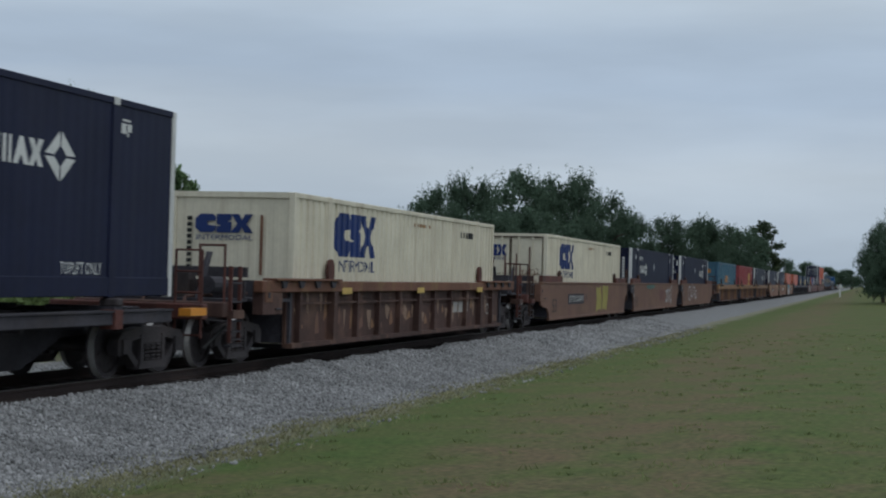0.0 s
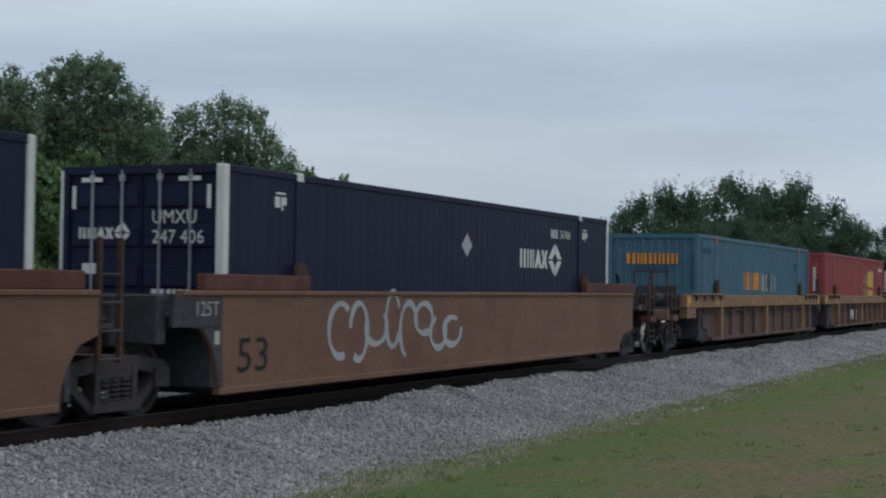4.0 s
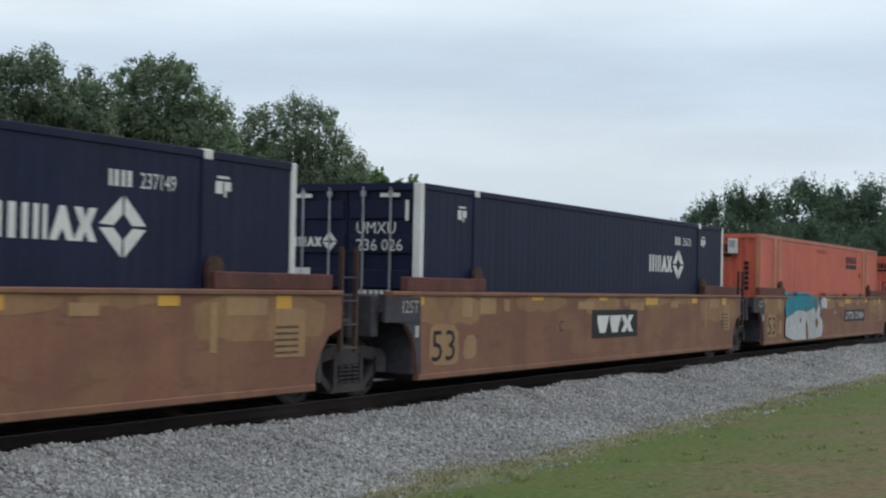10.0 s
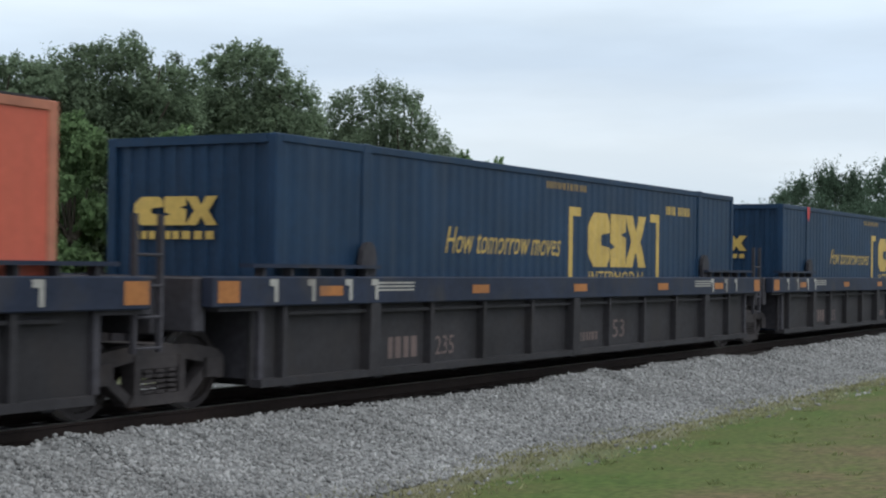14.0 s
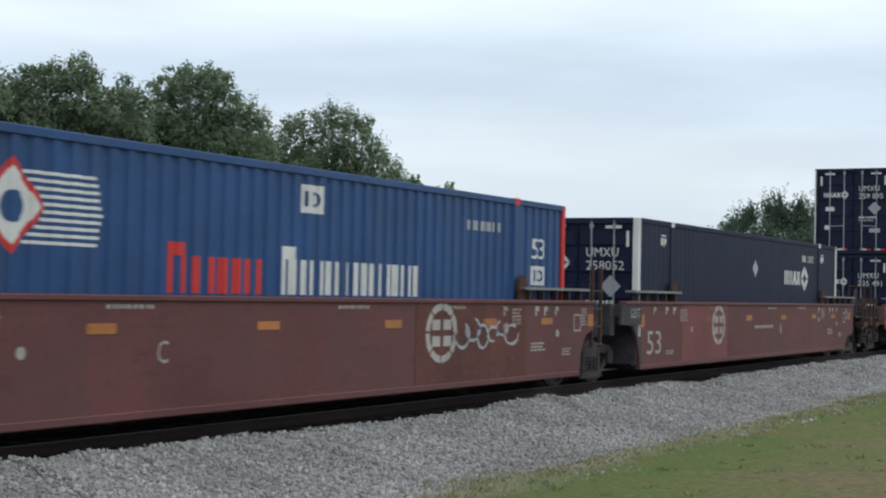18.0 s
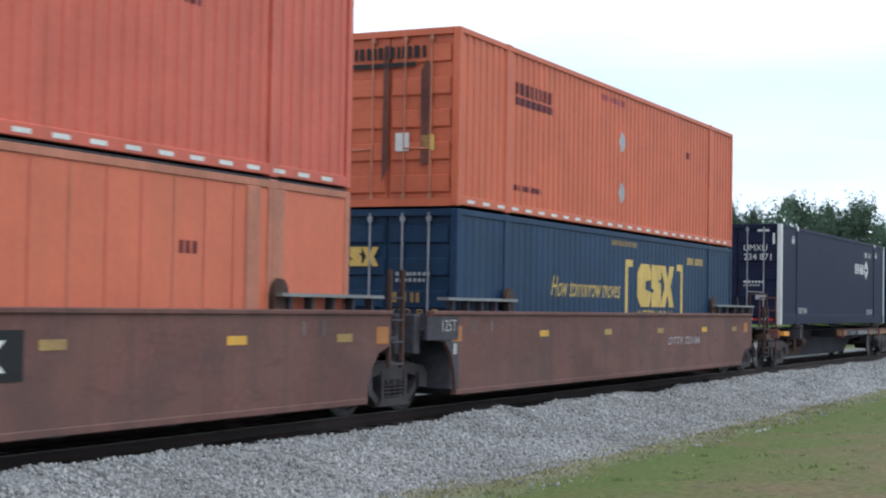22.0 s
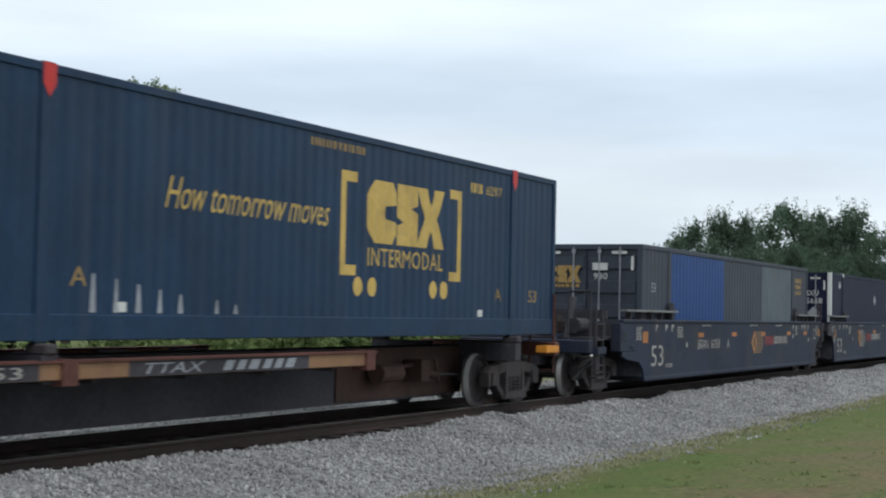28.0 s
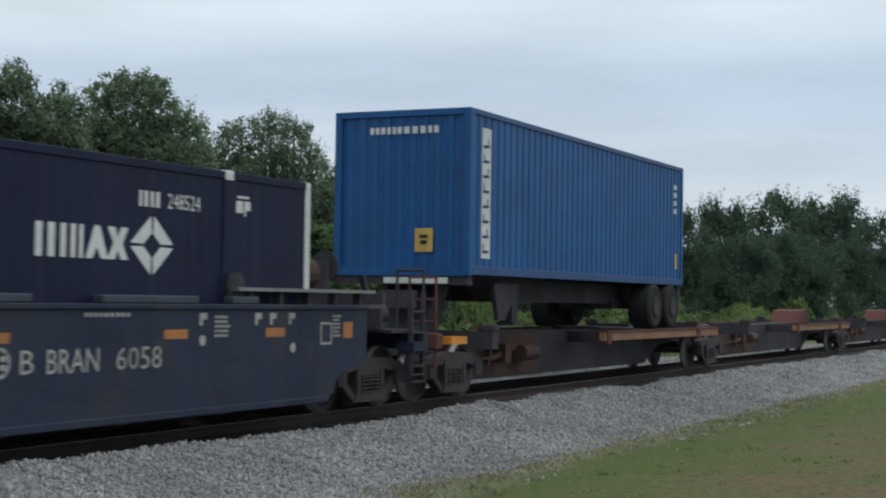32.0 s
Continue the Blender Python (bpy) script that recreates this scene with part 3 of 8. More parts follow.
def build_bed():
    stone = shade("crushed_limestone", (0.245, 0.243, 0.242), 0.9, var=0.22, scale=0.8, fine=28, island=0.38, bump=0.5, bump_scale=60)
    M["stone"] = stone
    M["bed"] = shade("packed_ballast", (0.195, 0.195, 0.195), 0.95, var=0.35, scale=9, fine=26, bump=1.0, bump_scale=24)
    xs = np.concatenate([[-300, -150, -80, -40, -20], np.arange(-10, 70, 0.35), np.arange(70, 160, 1.5), [170, 190, 220, 260, 320, 400, 520, 700, 1000, 1500]])
    ds = np.array([-4.15, -3.7, -3.2, -2.7, -2.2, -1.85, -1.62, -1.52, -1.42, -1.22, -0.6, 0, 0.6, 1.22, 1.42, 1.52, 1.62, 1.85, 2.2, 2.7, 3.2, 3.7, 4.15, 4.8, 5.5, 6.2, 7.0])
    vs = np.array([(x, AX + d, bed_height(x, AX + d)) for x in xs for d in ds])
    ny = len(ds)
    i = np.arange(len(xs) - 1)[:, None] * ny + np.arange(ny - 1)[None, :]
    fs = np.stack([i, i + ny, i + ny + 1, i + 1], -1).reshape(-1, 4)
    bed = new("ballast_bed", mesh_from("ballast_bed", vs, fs, "bed"))
    tagged(bed, "light grey crushed stone ballast under the track", "ballast", kind="structure")
    # this strip's dark colour also paints in the shade under the train
    part("oily_strip", prism(bmesh.new(), [(-300, -0.3), (1500, -0.3), (1500, -0.205), (-300, -0.205)], AX - 1.2, AX + 1.2), "oily_shaded", bed, "oil-soaked stones between the rails, coloured darker for the shade under the train")
    # loose stones over the near shoulder, and a thinner strip on the far one
    rng = np.random.default_rng(4)
    n = 84000
    x = 8 + 62 * rng.random(n) ** 1.35
    y = AX - 1.40 - 2.75 * rng.random(n) ** 0.85
    far = rng.random(n) < 0.14
    y = np.where(far, AX + 1.3 + 5.0 * rng.random(n), y)
    stray = rng.random(n) < 0.02
    y = np.where(stray, AX - 3.8 - 1.3 * rng.random(n) ** 1.6, y)
    z = np.array([max(bed_height(a, b), lerp(b, LIE)) for a, b in zip(x, y)])
    g = (1 + 5 ** 0.5) / 2
    base = np.array([(-1, g, 0), (1, g, 0), (-1, -g, 0), (1, -g, 0), (0, -1, g), (0, 1, g), (0, -1, -g), (0, 1, -g), (g, 0, -1), (g, 0, 1), (-g, 0, -1), (-g, 0, 1)]) / 1.9
    tri = np.array([(0, 11, 5), (0, 5, 1), (0, 1, 7), (0, 7, 10), (0, 10, 11), (1, 5, 9), (5, 11, 4), (11, 10, 2), (10, 7, 6), (7, 1, 8),
                    (3, 9, 4), (3, 4, 2), (3, 2, 6), (3, 6, 8), (3, 8, 9), (4, 9, 5), (2, 4, 11), (6, 2, 10), (8, 6, 7), (9, 8, 1)])
    size = (0.0130 + 0.021 * rng.random(n) ** 1.6) * np.where(x > 35, 1.35, 1.0)
    shape = base[None] * (0.55 + 0.75 * rng.random((n, 12, 1))) * (0.5 + 0.95 * rng.random((n, 1, 3))) * size[:, None, None]
    q = rng.normal(size=(n, 4))
    q /= np.linalg.norm(q, axis=1, keepdims=True)
    w, a, b, c = q.T
    rot = np.stack([1 - 2 * (b * b + c * c), 2 * (a * b - c * w), 2 * (a * c + b * w), 2 * (a * b + c * w), 1 - 2 * (a * a + c * c), 2 * (b * c - a * w),
                    2 * (a * c - b * w), 2 * (b * c + a * w), 1 - 2 * (a * a + b * b)], 1).reshape(n, 3, 3)
    vs = np.einsum("nij,nkj->nki", rot, shape) + np.stack([x, y, z + size * 0.25], 1)[:, None]
    fs = (tri[None] + 12 * np.arange(n)[:, None, None]).reshape(-1, 3)
    tagged(new("ballast_stones", mesh_from("ballast_stones", vs.reshape(-1, 3), fs, "stone")),
           "loose angular pale grey crushed stones", "gravel", kind="stuff")


build_bed()


def build_grass():
    """A thin yellowish fringe of unmown blades along the ballast's foot."""
    M["straw"] = shade("dry_grass_blade", (0.27, 0.262, 0.15), 0.8, var=0.2, scale=0.5, fine=3, island=0.3, spec=0.15)
    rng = np.random.default_rng(9)

    def blades(name, n, x, y, hgt, mat, label):
        z = np.array([lerp(b, LIE) for b in y]) + np.array([0.035 * noise.noise((a * 0.35, b * 0.5, 0)) for a, b in zip(x, y)])
        ang = rng.random(n) * 6.283
        wid = (0.006 + 0.006 * rng.random(n)) * (1 + x / 25)
        h = hgt * (0.5 + rng.random(n))
        lean = rng.normal(size=(n, 2)) * h[:, None] * 0.8
        c, s = np.cos(ang) * wid, np.sin(ang) * wid
        p = np.stack([x, y, z - 0.01], 1)
        vs = np.stack([p + np.stack([c, s, 0 * c], 1), p - np.stack([c, s, 0 * c], 1), p + np.stack([lean[:, 0], lean[:, 1], h], 1)], 1)
        fs = np.arange(3 * n).reshape(n, 3)
        tagged(new(name, mesh_from(name, vs.reshape(-1, 3), fs, mat)), label, "grass", kind="stuff")

    M["tuft"] = shade("grass_tuft", (0.205, 0.235, 0.105), 0.9, var=0.3, scale=0.9, fine=3, island=0.12, spec=0.08)
    k = 900
    cx, cy = 7 + 48 * rng.random(k) ** 1.5, -7 + 14.5 * rng.random(k)
    n = k * 14
    which = np.repeat(np.arange(k), 14)
    size = (0.5 + rng.random(k))[which]
    blades("lawn_tufts", n, cx[which] + rng.normal(size=n) * 0.05 * size, cy[which] + rng.normal(size=n) * 0.05 * size, 0.04 * size, "tuft", "low uneven tufts in the mown grass")
    n = 16000
    x = 8 + 60 * rng.random(n) ** 1.5
    heap = rng.integers(0, 700, n)
    x = np.where(rng.random(n) < 0.6, (8 + 60 * rng.random(700) ** 1.5)[heap] + rng.normal(size=n) * 0.12, x)
    y = 7.62 + np.where(rng.random(n) < 0.6, (rng.normal(size=700) * 0.42)[heap] + rng.normal(size=n) * 0.1, rng.normal(size=n) * 0.40) + 0.3 * np.array([noise.noise((a * 0.5, 1.0, 7)) for a in x])
    blades("verge_grass", n, x, y, 0.05, "straw", "dry yellowish grass along the edge of the ballast")


build_grass()


def build_track():
    track = tagged(new("railway_track"), "rusty steel rails on creosoted timber sleepers", "railway track", kind="structure")
    for s in (-1, 1):
        bm = bmesh.new()
        y = AX + s * 0.755
        pts = [(-0.075, -0.17), (0.075, -0.17), (0.075, -0.155), (0.012, -0.13), (0.012, -0.045), (0.036, -0.035), (0.036, -0.004), (-0.036, -0.004),
               (-0.036, -0.035), (-0.012, -0.045), (-0.012, -0.13), (-0.075, -0.155)]
        ends = [[bm.verts.new((x, y + a, b)) for a, b in pts] for x in (-400, 1500)]
        for i in range(len(pts)):
            j = (i + 1) % len(pts)
            bm.faces.new((ends[0][i], ends[0][j], ends[1][j], ends[1][i]))
        bmesh.ops.recalc_face_normals(bm, faces=bm.faces)
        r = part("rail", bm, "rail", track)
        part("rail_head", boxed(-400, 1500, y - 0.03, y + 0.03, -0.0035, 0.0), "railtop", r, "bright worn running surface")
    return track


TRACK = build_track()

# ---- trees ----
def leaf_cloud(rng, blobs, n, size, loose=0.16, hull=None):
    """Leaf sprays gathered in tufts round the ends of the boughs, with sprigs that stand out and a thinner, larger-leaved filling within."""
    blobs = np.array(blobs)
    area = blobs[:, 3] ** 2
    k = max(80, n // 38)
    big = rng.choice(len(blobs), k, p=area / area.sum())
    d = rng.normal(size=(k, 3))
    d[:, 2] = np.where(d[:, 2] < 0, d[:, 2] * 0.6, d[:, 2])
    d /= np.linalg.norm(d, axis=1, keepdims=True)
    cc = blobs[big, :3] + d * (blobs[big, 3] * (0.60 + 0.36 * rng.random(k)))[:, None] * np.array([1, 1, 0.9])
    cr = (0.7 + 0.9 * rng.random(k)) * loose * blobs[:, 3].mean()
    if hull:
        # two tufts in three lie on the crown's uneven skin
        wide, low, us, hs = hull
        h = 2 * k // 3
        u, q, a = 1.9 * rng.random(h) - 0.95, rng.random(h) ** 0.75, np.where(rng.random(h) < 0.75, -1, 1)
        ph = rng.random(4) * 6.283
        lump = 0.5 * np.sin(7 * u + 4 * q + ph[0]) + 0.5 * np.sin(13 * u - 9 * q + ph[1]) + 0.4 * np.sin(11 * q + 3 * u + ph[2])
        f = 0.91 + 0.065 * lump + 0.10 * (rng.random(h) - 0.5)
        top = np.interp(u, us, hs) - 0.16
        w = 0.78 * np.sqrt(np.maximum(0.02, (1 - q ** 2.2) * (1 - 0.8 * u * u)))
        cc[:h] = np.stack([u * wide * np.minimum(f, 1.02), a * w * wide * f, low + (top - low) * q * (0.35 + 0.65 * np.minimum(f, 1.05))], 1)
        d[:h] = np.stack([u * 0.8, a * w * 1.2, q * 1.1], 1)
        d[:h] /= np.linalg.norm(d[:h], axis=1, keepdims=True)
        cr[:h] = 0.13 + 0.22 * rng.random(h) ** 1.5
    which = rng.integers(0, k, n)
    e = rng.normal(size=(n, 3))
    e *= (rng.random(n) ** 0.45 / np.linalg.norm(e, axis=1))[:, None]
    spread = np.where(rng.random(n) < 0.10, 1.15, 0.92)
    p = cc[which] + e * (cr[which] * spread)[:, None] + d[which] * (cr[which] * 0.4 * rng.random(n))[:, None]
    m = n // 3
    inner = rng.choice(len(blobs), m, p=area / area.sum())
    g = rng.normal(size=(m, 3))
    g /= np.linalg.norm(g, axis=1, keepdims=True)
    p[:m] = blobs[inner, :3] + g * (blobs[inner, 3] * (0.1 + 0.62 * rng.random(m)))[:, None]
    if hull:
        # the crown's close inner mass
        j = rng.integers(0, h, m)
        p[:m] = (cc[:h][j] - (0, 0, low)) * (0.62 + 0.26 * rng.random(m))[:, None] + (0, 0, low)
    e /= np.linalg.norm(e, axis=1, keepdims=True)
    e[:m] = g
    out = e * 0.5 + d[which] * 0.7 + 0.6 * rng.normal(size=(n, 3)) + np.array([0, 0, 0.45])
    out /= np.linalg.norm(out, axis=1, keepdims=True)
    a = np.cross(out, rng.normal(size=(n, 3)))
    a /= np.linalg.norm(a, axis=1, keepdims=True)
    b = np.cross(out, a)
    s = size * (0.5 + 0.8 * rng.random(n))[:, None]
    s[:m] *= 2.0
    c = out * s * -0.25
    vs = np.stack([p - a * s, p + b * s * 0.55 + c, p + a * s, p - b * s * 0.55 + c], 1)
    return vs.reshape(-1, 3), np.arange(4 * n).reshape(n, 4)


M["leaf"] = shade("oak_leaves", (0.182, 0.238, 0.152), 0.85, var=0.32, scale=0.45, fine=1.8, island=0.22, rand=0.10, spec=0.08)
M["leafmid"] = shade("vine_leaves", (0.165, 0.245, 0.115), 0.85, var=0.28, scale=0.4, fine=1.5, island=0.30, rand=0.12, spec=0.08)
M["leafdark"] = shade("live_oak_leaves", (0.092, 0.135, 0.092), 0.85, var=0.32, scale=0.35, fine=1.5, island=0.20, rand=0.12, spec=0.08)
M["leaf2"] = shade("bright_leaves", (0.20, 0.265, 0.105), 0.8, var=0.25, scale=0.7, fine=3, island=0.28, rand=0.2, spec=0.12)
M["leaf3"] = shade("pine_needles", (0.07, 0.10, 0.055), 0.75, var=0.25, scale=0.6, fine=3, island=0.4, rand=0.2, spec=0.12)


def thin_leaf(m):
    """Lets a share of the light through, as leaves do."""
    n, l = m.node_tree.nodes, m.node_tree.links
    b, o = n["Principled BSDF"], n["Material Output"]
    t, x = n.new("ShaderNodeBsdfTranslucent"), n.new("ShaderNodeMixShader")
    x.inputs[0].default_value = 0.5
    l.new(b.inputs["Base Color"].links[0].from_socket, t.inputs[0])
    l.new(b.outputs[0], x.inputs[1])
    l.new(t.outputs[0], x.inputs[2])
    l.new(x.outputs[0], o.inputs[0])


for k in ("leaf", "leafmid", "leafdark", "leaf2", "leaf3", "straw", "tuft"):
    thin_leaf(M[k])


def crown_blobs(rng, wide, tall, low, n):
    out = []
    for i in range(n):
        a, r = rng.random() * 6.283, wide * (0.15 + 0.72 * rng.random() ** 0.7)
        h = rng.random()
        r *= math.sqrt(max(0.10, 1 - (h * 0.95) ** 3.2))
        out.append((r * math.cos(a), r * math.sin(a), low + (tall - low) * (0.10 + 0.80 * h), wide * (0.20 + 0.16 * rng.random())))
    for i in range(5):
        a = 6.283 * (i + rng.random() * 0.6) / 5
        out.append((wide * 0.5 * math.cos(a), wide * 0.5 * math.sin(a), low + (tall - low) * (0.3 + 0.2 * rng.random()), wide * 0.36))
    return out


def shaped_blobs(rng, wide, low, outline, n):
    """Blobs that fill a crown whose top follows an outline of (share of the half-width, height)."""
    us, hs = [o[0] for o in outline], [o[1] for o in outline]
    out = []
    for i in range(n):
        k = 0.11 + 0.10 * rng.random()
        u, w = (2 * rng.random() - 1) * (1 - k), (2 * rng.random() - 1) * 0.75
        top = min(float(np.interp(q, us, hs)) for q in (u - 0.6 * k, u, u + 0.6 * k))
        r = k * wide
        top = low + (top - low) * math.sqrt(1 - 0.75 * w * w) - r * 1.05
        z = low + r + (top - low - r) * (1.0 if i % 3 == 0 else rng.random())
        out.append((u * wide, w * wide, max(z, low), r))
    return out


def tree_parts(seed, wide, tall, low, blobs, leaves, size, mat, outline=None):
    rng = np.random.default_rng(seed)
    bl = shaped_blobs(rng, wide, low, outline, blobs) if outline else crown_blobs(rng, wide, tall, low, blobs)
    vs, fs = leaf_cloud(rng, bl, leaves, size, 0.42 if outline else 0.2, (wide, low, [o[0] for o in outline], [o[1] for o in outline]) if outline else None)
    crown = mesh_from("crown", vs, fs, mat)
    bm = bmesh.new()
    r0 = 0.035 * tall
    top = Vector((0.1 * wide * rng.normal(), 0.1 * wide * rng.normal(), low + 0.45 * (tall - low)))
    mid = Vector((top.x * 0.4, top.y * 0.4, low * 0.8 + 0.3))
    tube(bm, (0, 0, -0.4), mid, r0 * 1.25, r0 * 0.85, 10)
    tube(bm, mid, top, r0 * 0.85, r0 * 0.35, 8)
    trunk = bpy.data.meshes.new("trunk")
    bm.to_mesh(trunk)
    bm.free()
    trunk.materials.append(M["bark"])
    limbs = []
    for x, y, z, r in (bl[::3] if not outline else bl[1:60:5]):
        bm = bmesh.new()
        s = mid.lerp(top, rng.random())
        e = Vector((x, y, z))
        k = s.lerp(e, 0.5) + Vector((0, 0, 0.15 * wide * rng.random()))
        tube(bm, s, k, r0 * 0.35, r0 * 0.22, 6)
        tube(bm, k, e, r0 * 0.22, r0 * 0.06, 6)
        me = bpy.data.meshes.new("limb")
        bm.to_mesh(me)
        bm.free()
        me.materials.append(M["bark"])
        limbs.append(me)
    return trunk, limbs, crown


KINDS = {
    "wood_a": tree_parts(13, 2.05, 7.3, 0.9, 170, 90000, 0.050, "leaf",
                         ((-1, 6.75), (-0.75, 7.0), (-0.4, 7.3), (0, 7.48), (0.2, 7.42), (0.34, 7.08), (0.55, 6.95), (0.8, 7.08), (1, 6.85))),
    "wood_b": tree_parts(29, 1.78, 7.4, 0.9, 150, 84000, 0.050, "leaf",
                         ((-1, 7.2), (-0.7, 7.45), (0, 7.62), (0.2, 7.5), (0.38, 7.0), (0.7, 6.7), (0.86, 6.35), (0.97, 5.7), (1, 5.2))),
    "lone_oak": tree_parts(31, 2.15, 7.2, 1.0, 130, 66000, 0.047, "leaf",
                           ((-1, 6.0), (-0.84, 7.05), (-0.6, 6.9), (-0.3, 7.2), (0.05, 7.38), (0.35, 6.95), (0.55, 6.6), (0.62, 5.95), (0.8, 5.65), (1, 5.0))),
    "oak_a": tree_parts(11, 2.2, 7.4, 0.7, 46, 34000, 0.066, "leaf"),
    "oak_b": tree_parts(23, 1.35, 4.9, 0.5, 34, 18000, 0.055, "leafmid"),
    "oak_c": tree_parts(37, 2.3, 7.2, 0.7, 46, 34000, 0.066, "leaf"),
    "oak_d": tree_parts(41, 5.4, 9.6, 0.8, 38, 34000, 0.080, "leafdark"),
    "oak_e": tree_parts(59, 5.0, 9.0, 0.8, 36, 32000, 0.080, "leafdark"),
    "pine": tree_parts(71, 2.6, 11.0, 0.8, 70, 22000, 0.085, "leaf3"),
    "bush_a": tree_parts(83, 1.5, 1.9, 0.15, 14, 6000, 0.05, "leaf2"),
    "bush_b": tree_parts(97, 1.9, 1.5, 0.1, 14, 6000, 0.05, "leaf2"),
}


def plant(kind, azim, dist, top, wide, turn, name="oak_tree", label="", cat="tree", group=""):
    """A tree that stands at a bearing and distance from the viewer, with its top and half-width in metres."""
    trunk, limbs, crown = KINDS[kind]
    x, y = dist * math.cos(radians(azim)), dist * math.sin(radians(azim))
    z = lerp(y, LIE)
    w0, h0 = {"wood_a": (2.05, 7.48), "wood_b": (1.78, 7.62), "lone_oak": (2.15, 7.38), "oak_a": (2.2, 7.4), "oak_b": (1.35, 4.9), "oak_c": (2.3, 7.2), "oak_d": (5.4, 9.6), "oak_e": (5.0, 9.0), "pine": (2.6, 11.0),
              "bush_a": (1.5, 1.9), "bush_b": (1.9, 1.5)}[kind]
    t = tagged(new(name), label, cat, group)
    t.matrix_basis = pose(x, y, z, 0, 0, turn)
    t.scale = (wide / w0, wide / w0, (top - z) / h0)
    share("trunk", trunk, t)
    for me in limbs:
        share("limb", me, t)
    share("crown", crown, t)
    return t


def up(el, dist):
    return 1.65 + dist * math.tan(radians(el))


def build_trees():
    oak = "broad dark green oak with a dense uneven crown"
    grp = "trees beyond the track"
    # the near wood on the far side of the track
    for kind, a, d, el, w, tr in (
            ("wood_b", 46.6, 39, 7.6, 2.0, 120), ("wood_a", 41.8, 40, 8.6, 2.15, -48.2), ("wood_b", 36.7, 42, 8.5, 1.86, -53.3), ("oak_a", 38.8, 45, 7.2, 1.5, 15), ("oak_c", 44.6, 44, 7.8, 1.8, 70),
            ("oak_c", 34.4, 47, 6.2, 2.0, 60), ("oak_a", 37.4, 47, 6.7, 2.0, 250), ("oak_c", 40.4, 46, 7.3, 2.1, 310), ("oak_a", 43.4, 46, 7.4, 2.2, 130), ("oak_a", 31.6, 51, 4.7, 1.9, 45), ("oak_c", 47.0, 42, 7.2, 2.2, 10), ("oak_a", 50.5, 35, 7.6, 2.4, 200), ("oak_c", 55.0, 33, 8.0, 2.6, 90), ("oak_a", 60.5, 30, 8.0, 2.6, 30)):
        plant(kind, a, d, up(el, d), w, tr, label=oak, group=grp)
    for kind, a, d, el, w, tr in (("oak_b", 43.6, 36, 5.9, 1.3, 20), ("oak_b", 39.7, 36, 5.5, 1.2, 100), ("oak_b", 37.4, 38, 5.3, 1.2, 170), ("oak_b", 35.3, 39, 4.0, 1.1, 220), ("oak_b", 47.5, 35, 5.6, 1.4, 280), ("oak_b", 31.0, 43, 3.4, 1.5, 330), ("oak_b", 33.1, 41, 4.3, 1.3, 60), ("oak_b", 29.0, 45, 3.4, 1.6, 140), ("oak_b", 27.0, 48, 2.8, 1.6, 200), ("oak_b", 32.2, 40, 3.3, 1.3, 10)):
        plant(kind, a, d, up(el, d), w, tr, label="low vine-grown brighter green oak in front of the wood", group=grp)
    plant("lone_oak", 31.8, 46, up(7.3, 46), 2.25, -58.2, label="rounded green oak standing apart with a lower shoulder", group=grp)
    plant("oak_b", 29.2, 50, up(4.7, 50), 1.1, 30, label="small thin-crowned green tree", group=grp)
    plant("oak_b", 27.9, 52, up(4.45, 52), 1.2, 80, label="small thin-crowned green tree", group=grp)
    # the lower growth between, mostly hidden by the train
    for kind, a, d, el, w, tr in (("oak_e", 26.2, 60, 2.6, 3.0, 10), ("oak_d", 23.4, 66, 2.2, 3.2, 120), ("oak_e", 20.6, 76, 2.2, 3.4, 220), ("oak_d", 18.6, 84, 2.4, 3.0, 300)):
        plant(kind, a, d, up(el, d), w, tr, label="low dark green scrub oak behind the train", group=grp)
    # the further wood
    for kind, a, d, el, w, tr in (
            ("oak_e", 16.5, 96, 3.65, 3.0, 30), ("oak_d", 15.2, 100, 3.95, 3.2, 110), ("oak_e", 13.4, 106, 4.4, 4.4, 200), ("oak_d", 11.5, 110, 4.2, 4.4, 280),
            ("oak_e", 9.9, 122, 3.5, 4.2, 60), ("oak_d", 14.6, 92, 2.6, 3.0, 150), ("oak_e", 12.4, 96, 2.8, 3.4, 330), ("oak_d", 8.7, 135, 2.75, 3.4, 20),
            ("oak_e", 7.5, 150, 2.6, 4.2, 140), ("oak_d", 6.3, 165, 2.5, 4.4, 220), ("oak_e", 5.2, 185, 2.35, 4.6, 300), ("oak_d", 4.3, 205, 2.1, 4.6, 10)):
        plant(kind, a, d, up(el, d), w, tr, label="dark green oak in the further tree line", group=grp)
    plant("pine", 3.7, 215, up(2.5, 215), 3.2, 30, name="pine_tree", label="tall dark green pine at the end of the wood", group=grp)
    for a, d, el in ((2.9, 420, 0.95), (2.2, 520, 0.85), (1.5, 640, 0.7), (0.9, 800, 0.55), (0.45, 900, 0.6)):
        plant("oak_d", a, d, up(el, d), d * 0.012, a * 100, label="hazy green trees near the horizon", group=grp)
    # the wood on the viewer's side
    for kind, a, d, el, w, tr in (("oak_e", -0.70, 165, 2.6, 3.0, 40), ("oak_d", -1.6, 158, 3.4, 4.0, 100), ("oak_e", -2.8, 150, 4.2, 5.0, 190), ("oak_d", -1.0, 150, 1.6, 3.4, 220), ("oak_e", -2.2, 146, 1.9, 4.0, 300), ("oak_d", -6.4, 140, 4.8, 5.0, 260),
                                  ("oak_e", -0.35, 230, 1.5, 2.4, 70), ("oak_d", -9.5, 130, 5.0, 6.0, 20)):
        plant(kind, a, d, up(el, d), w, tr, label="very dark green oak at the field's edge", group="trees by the field")
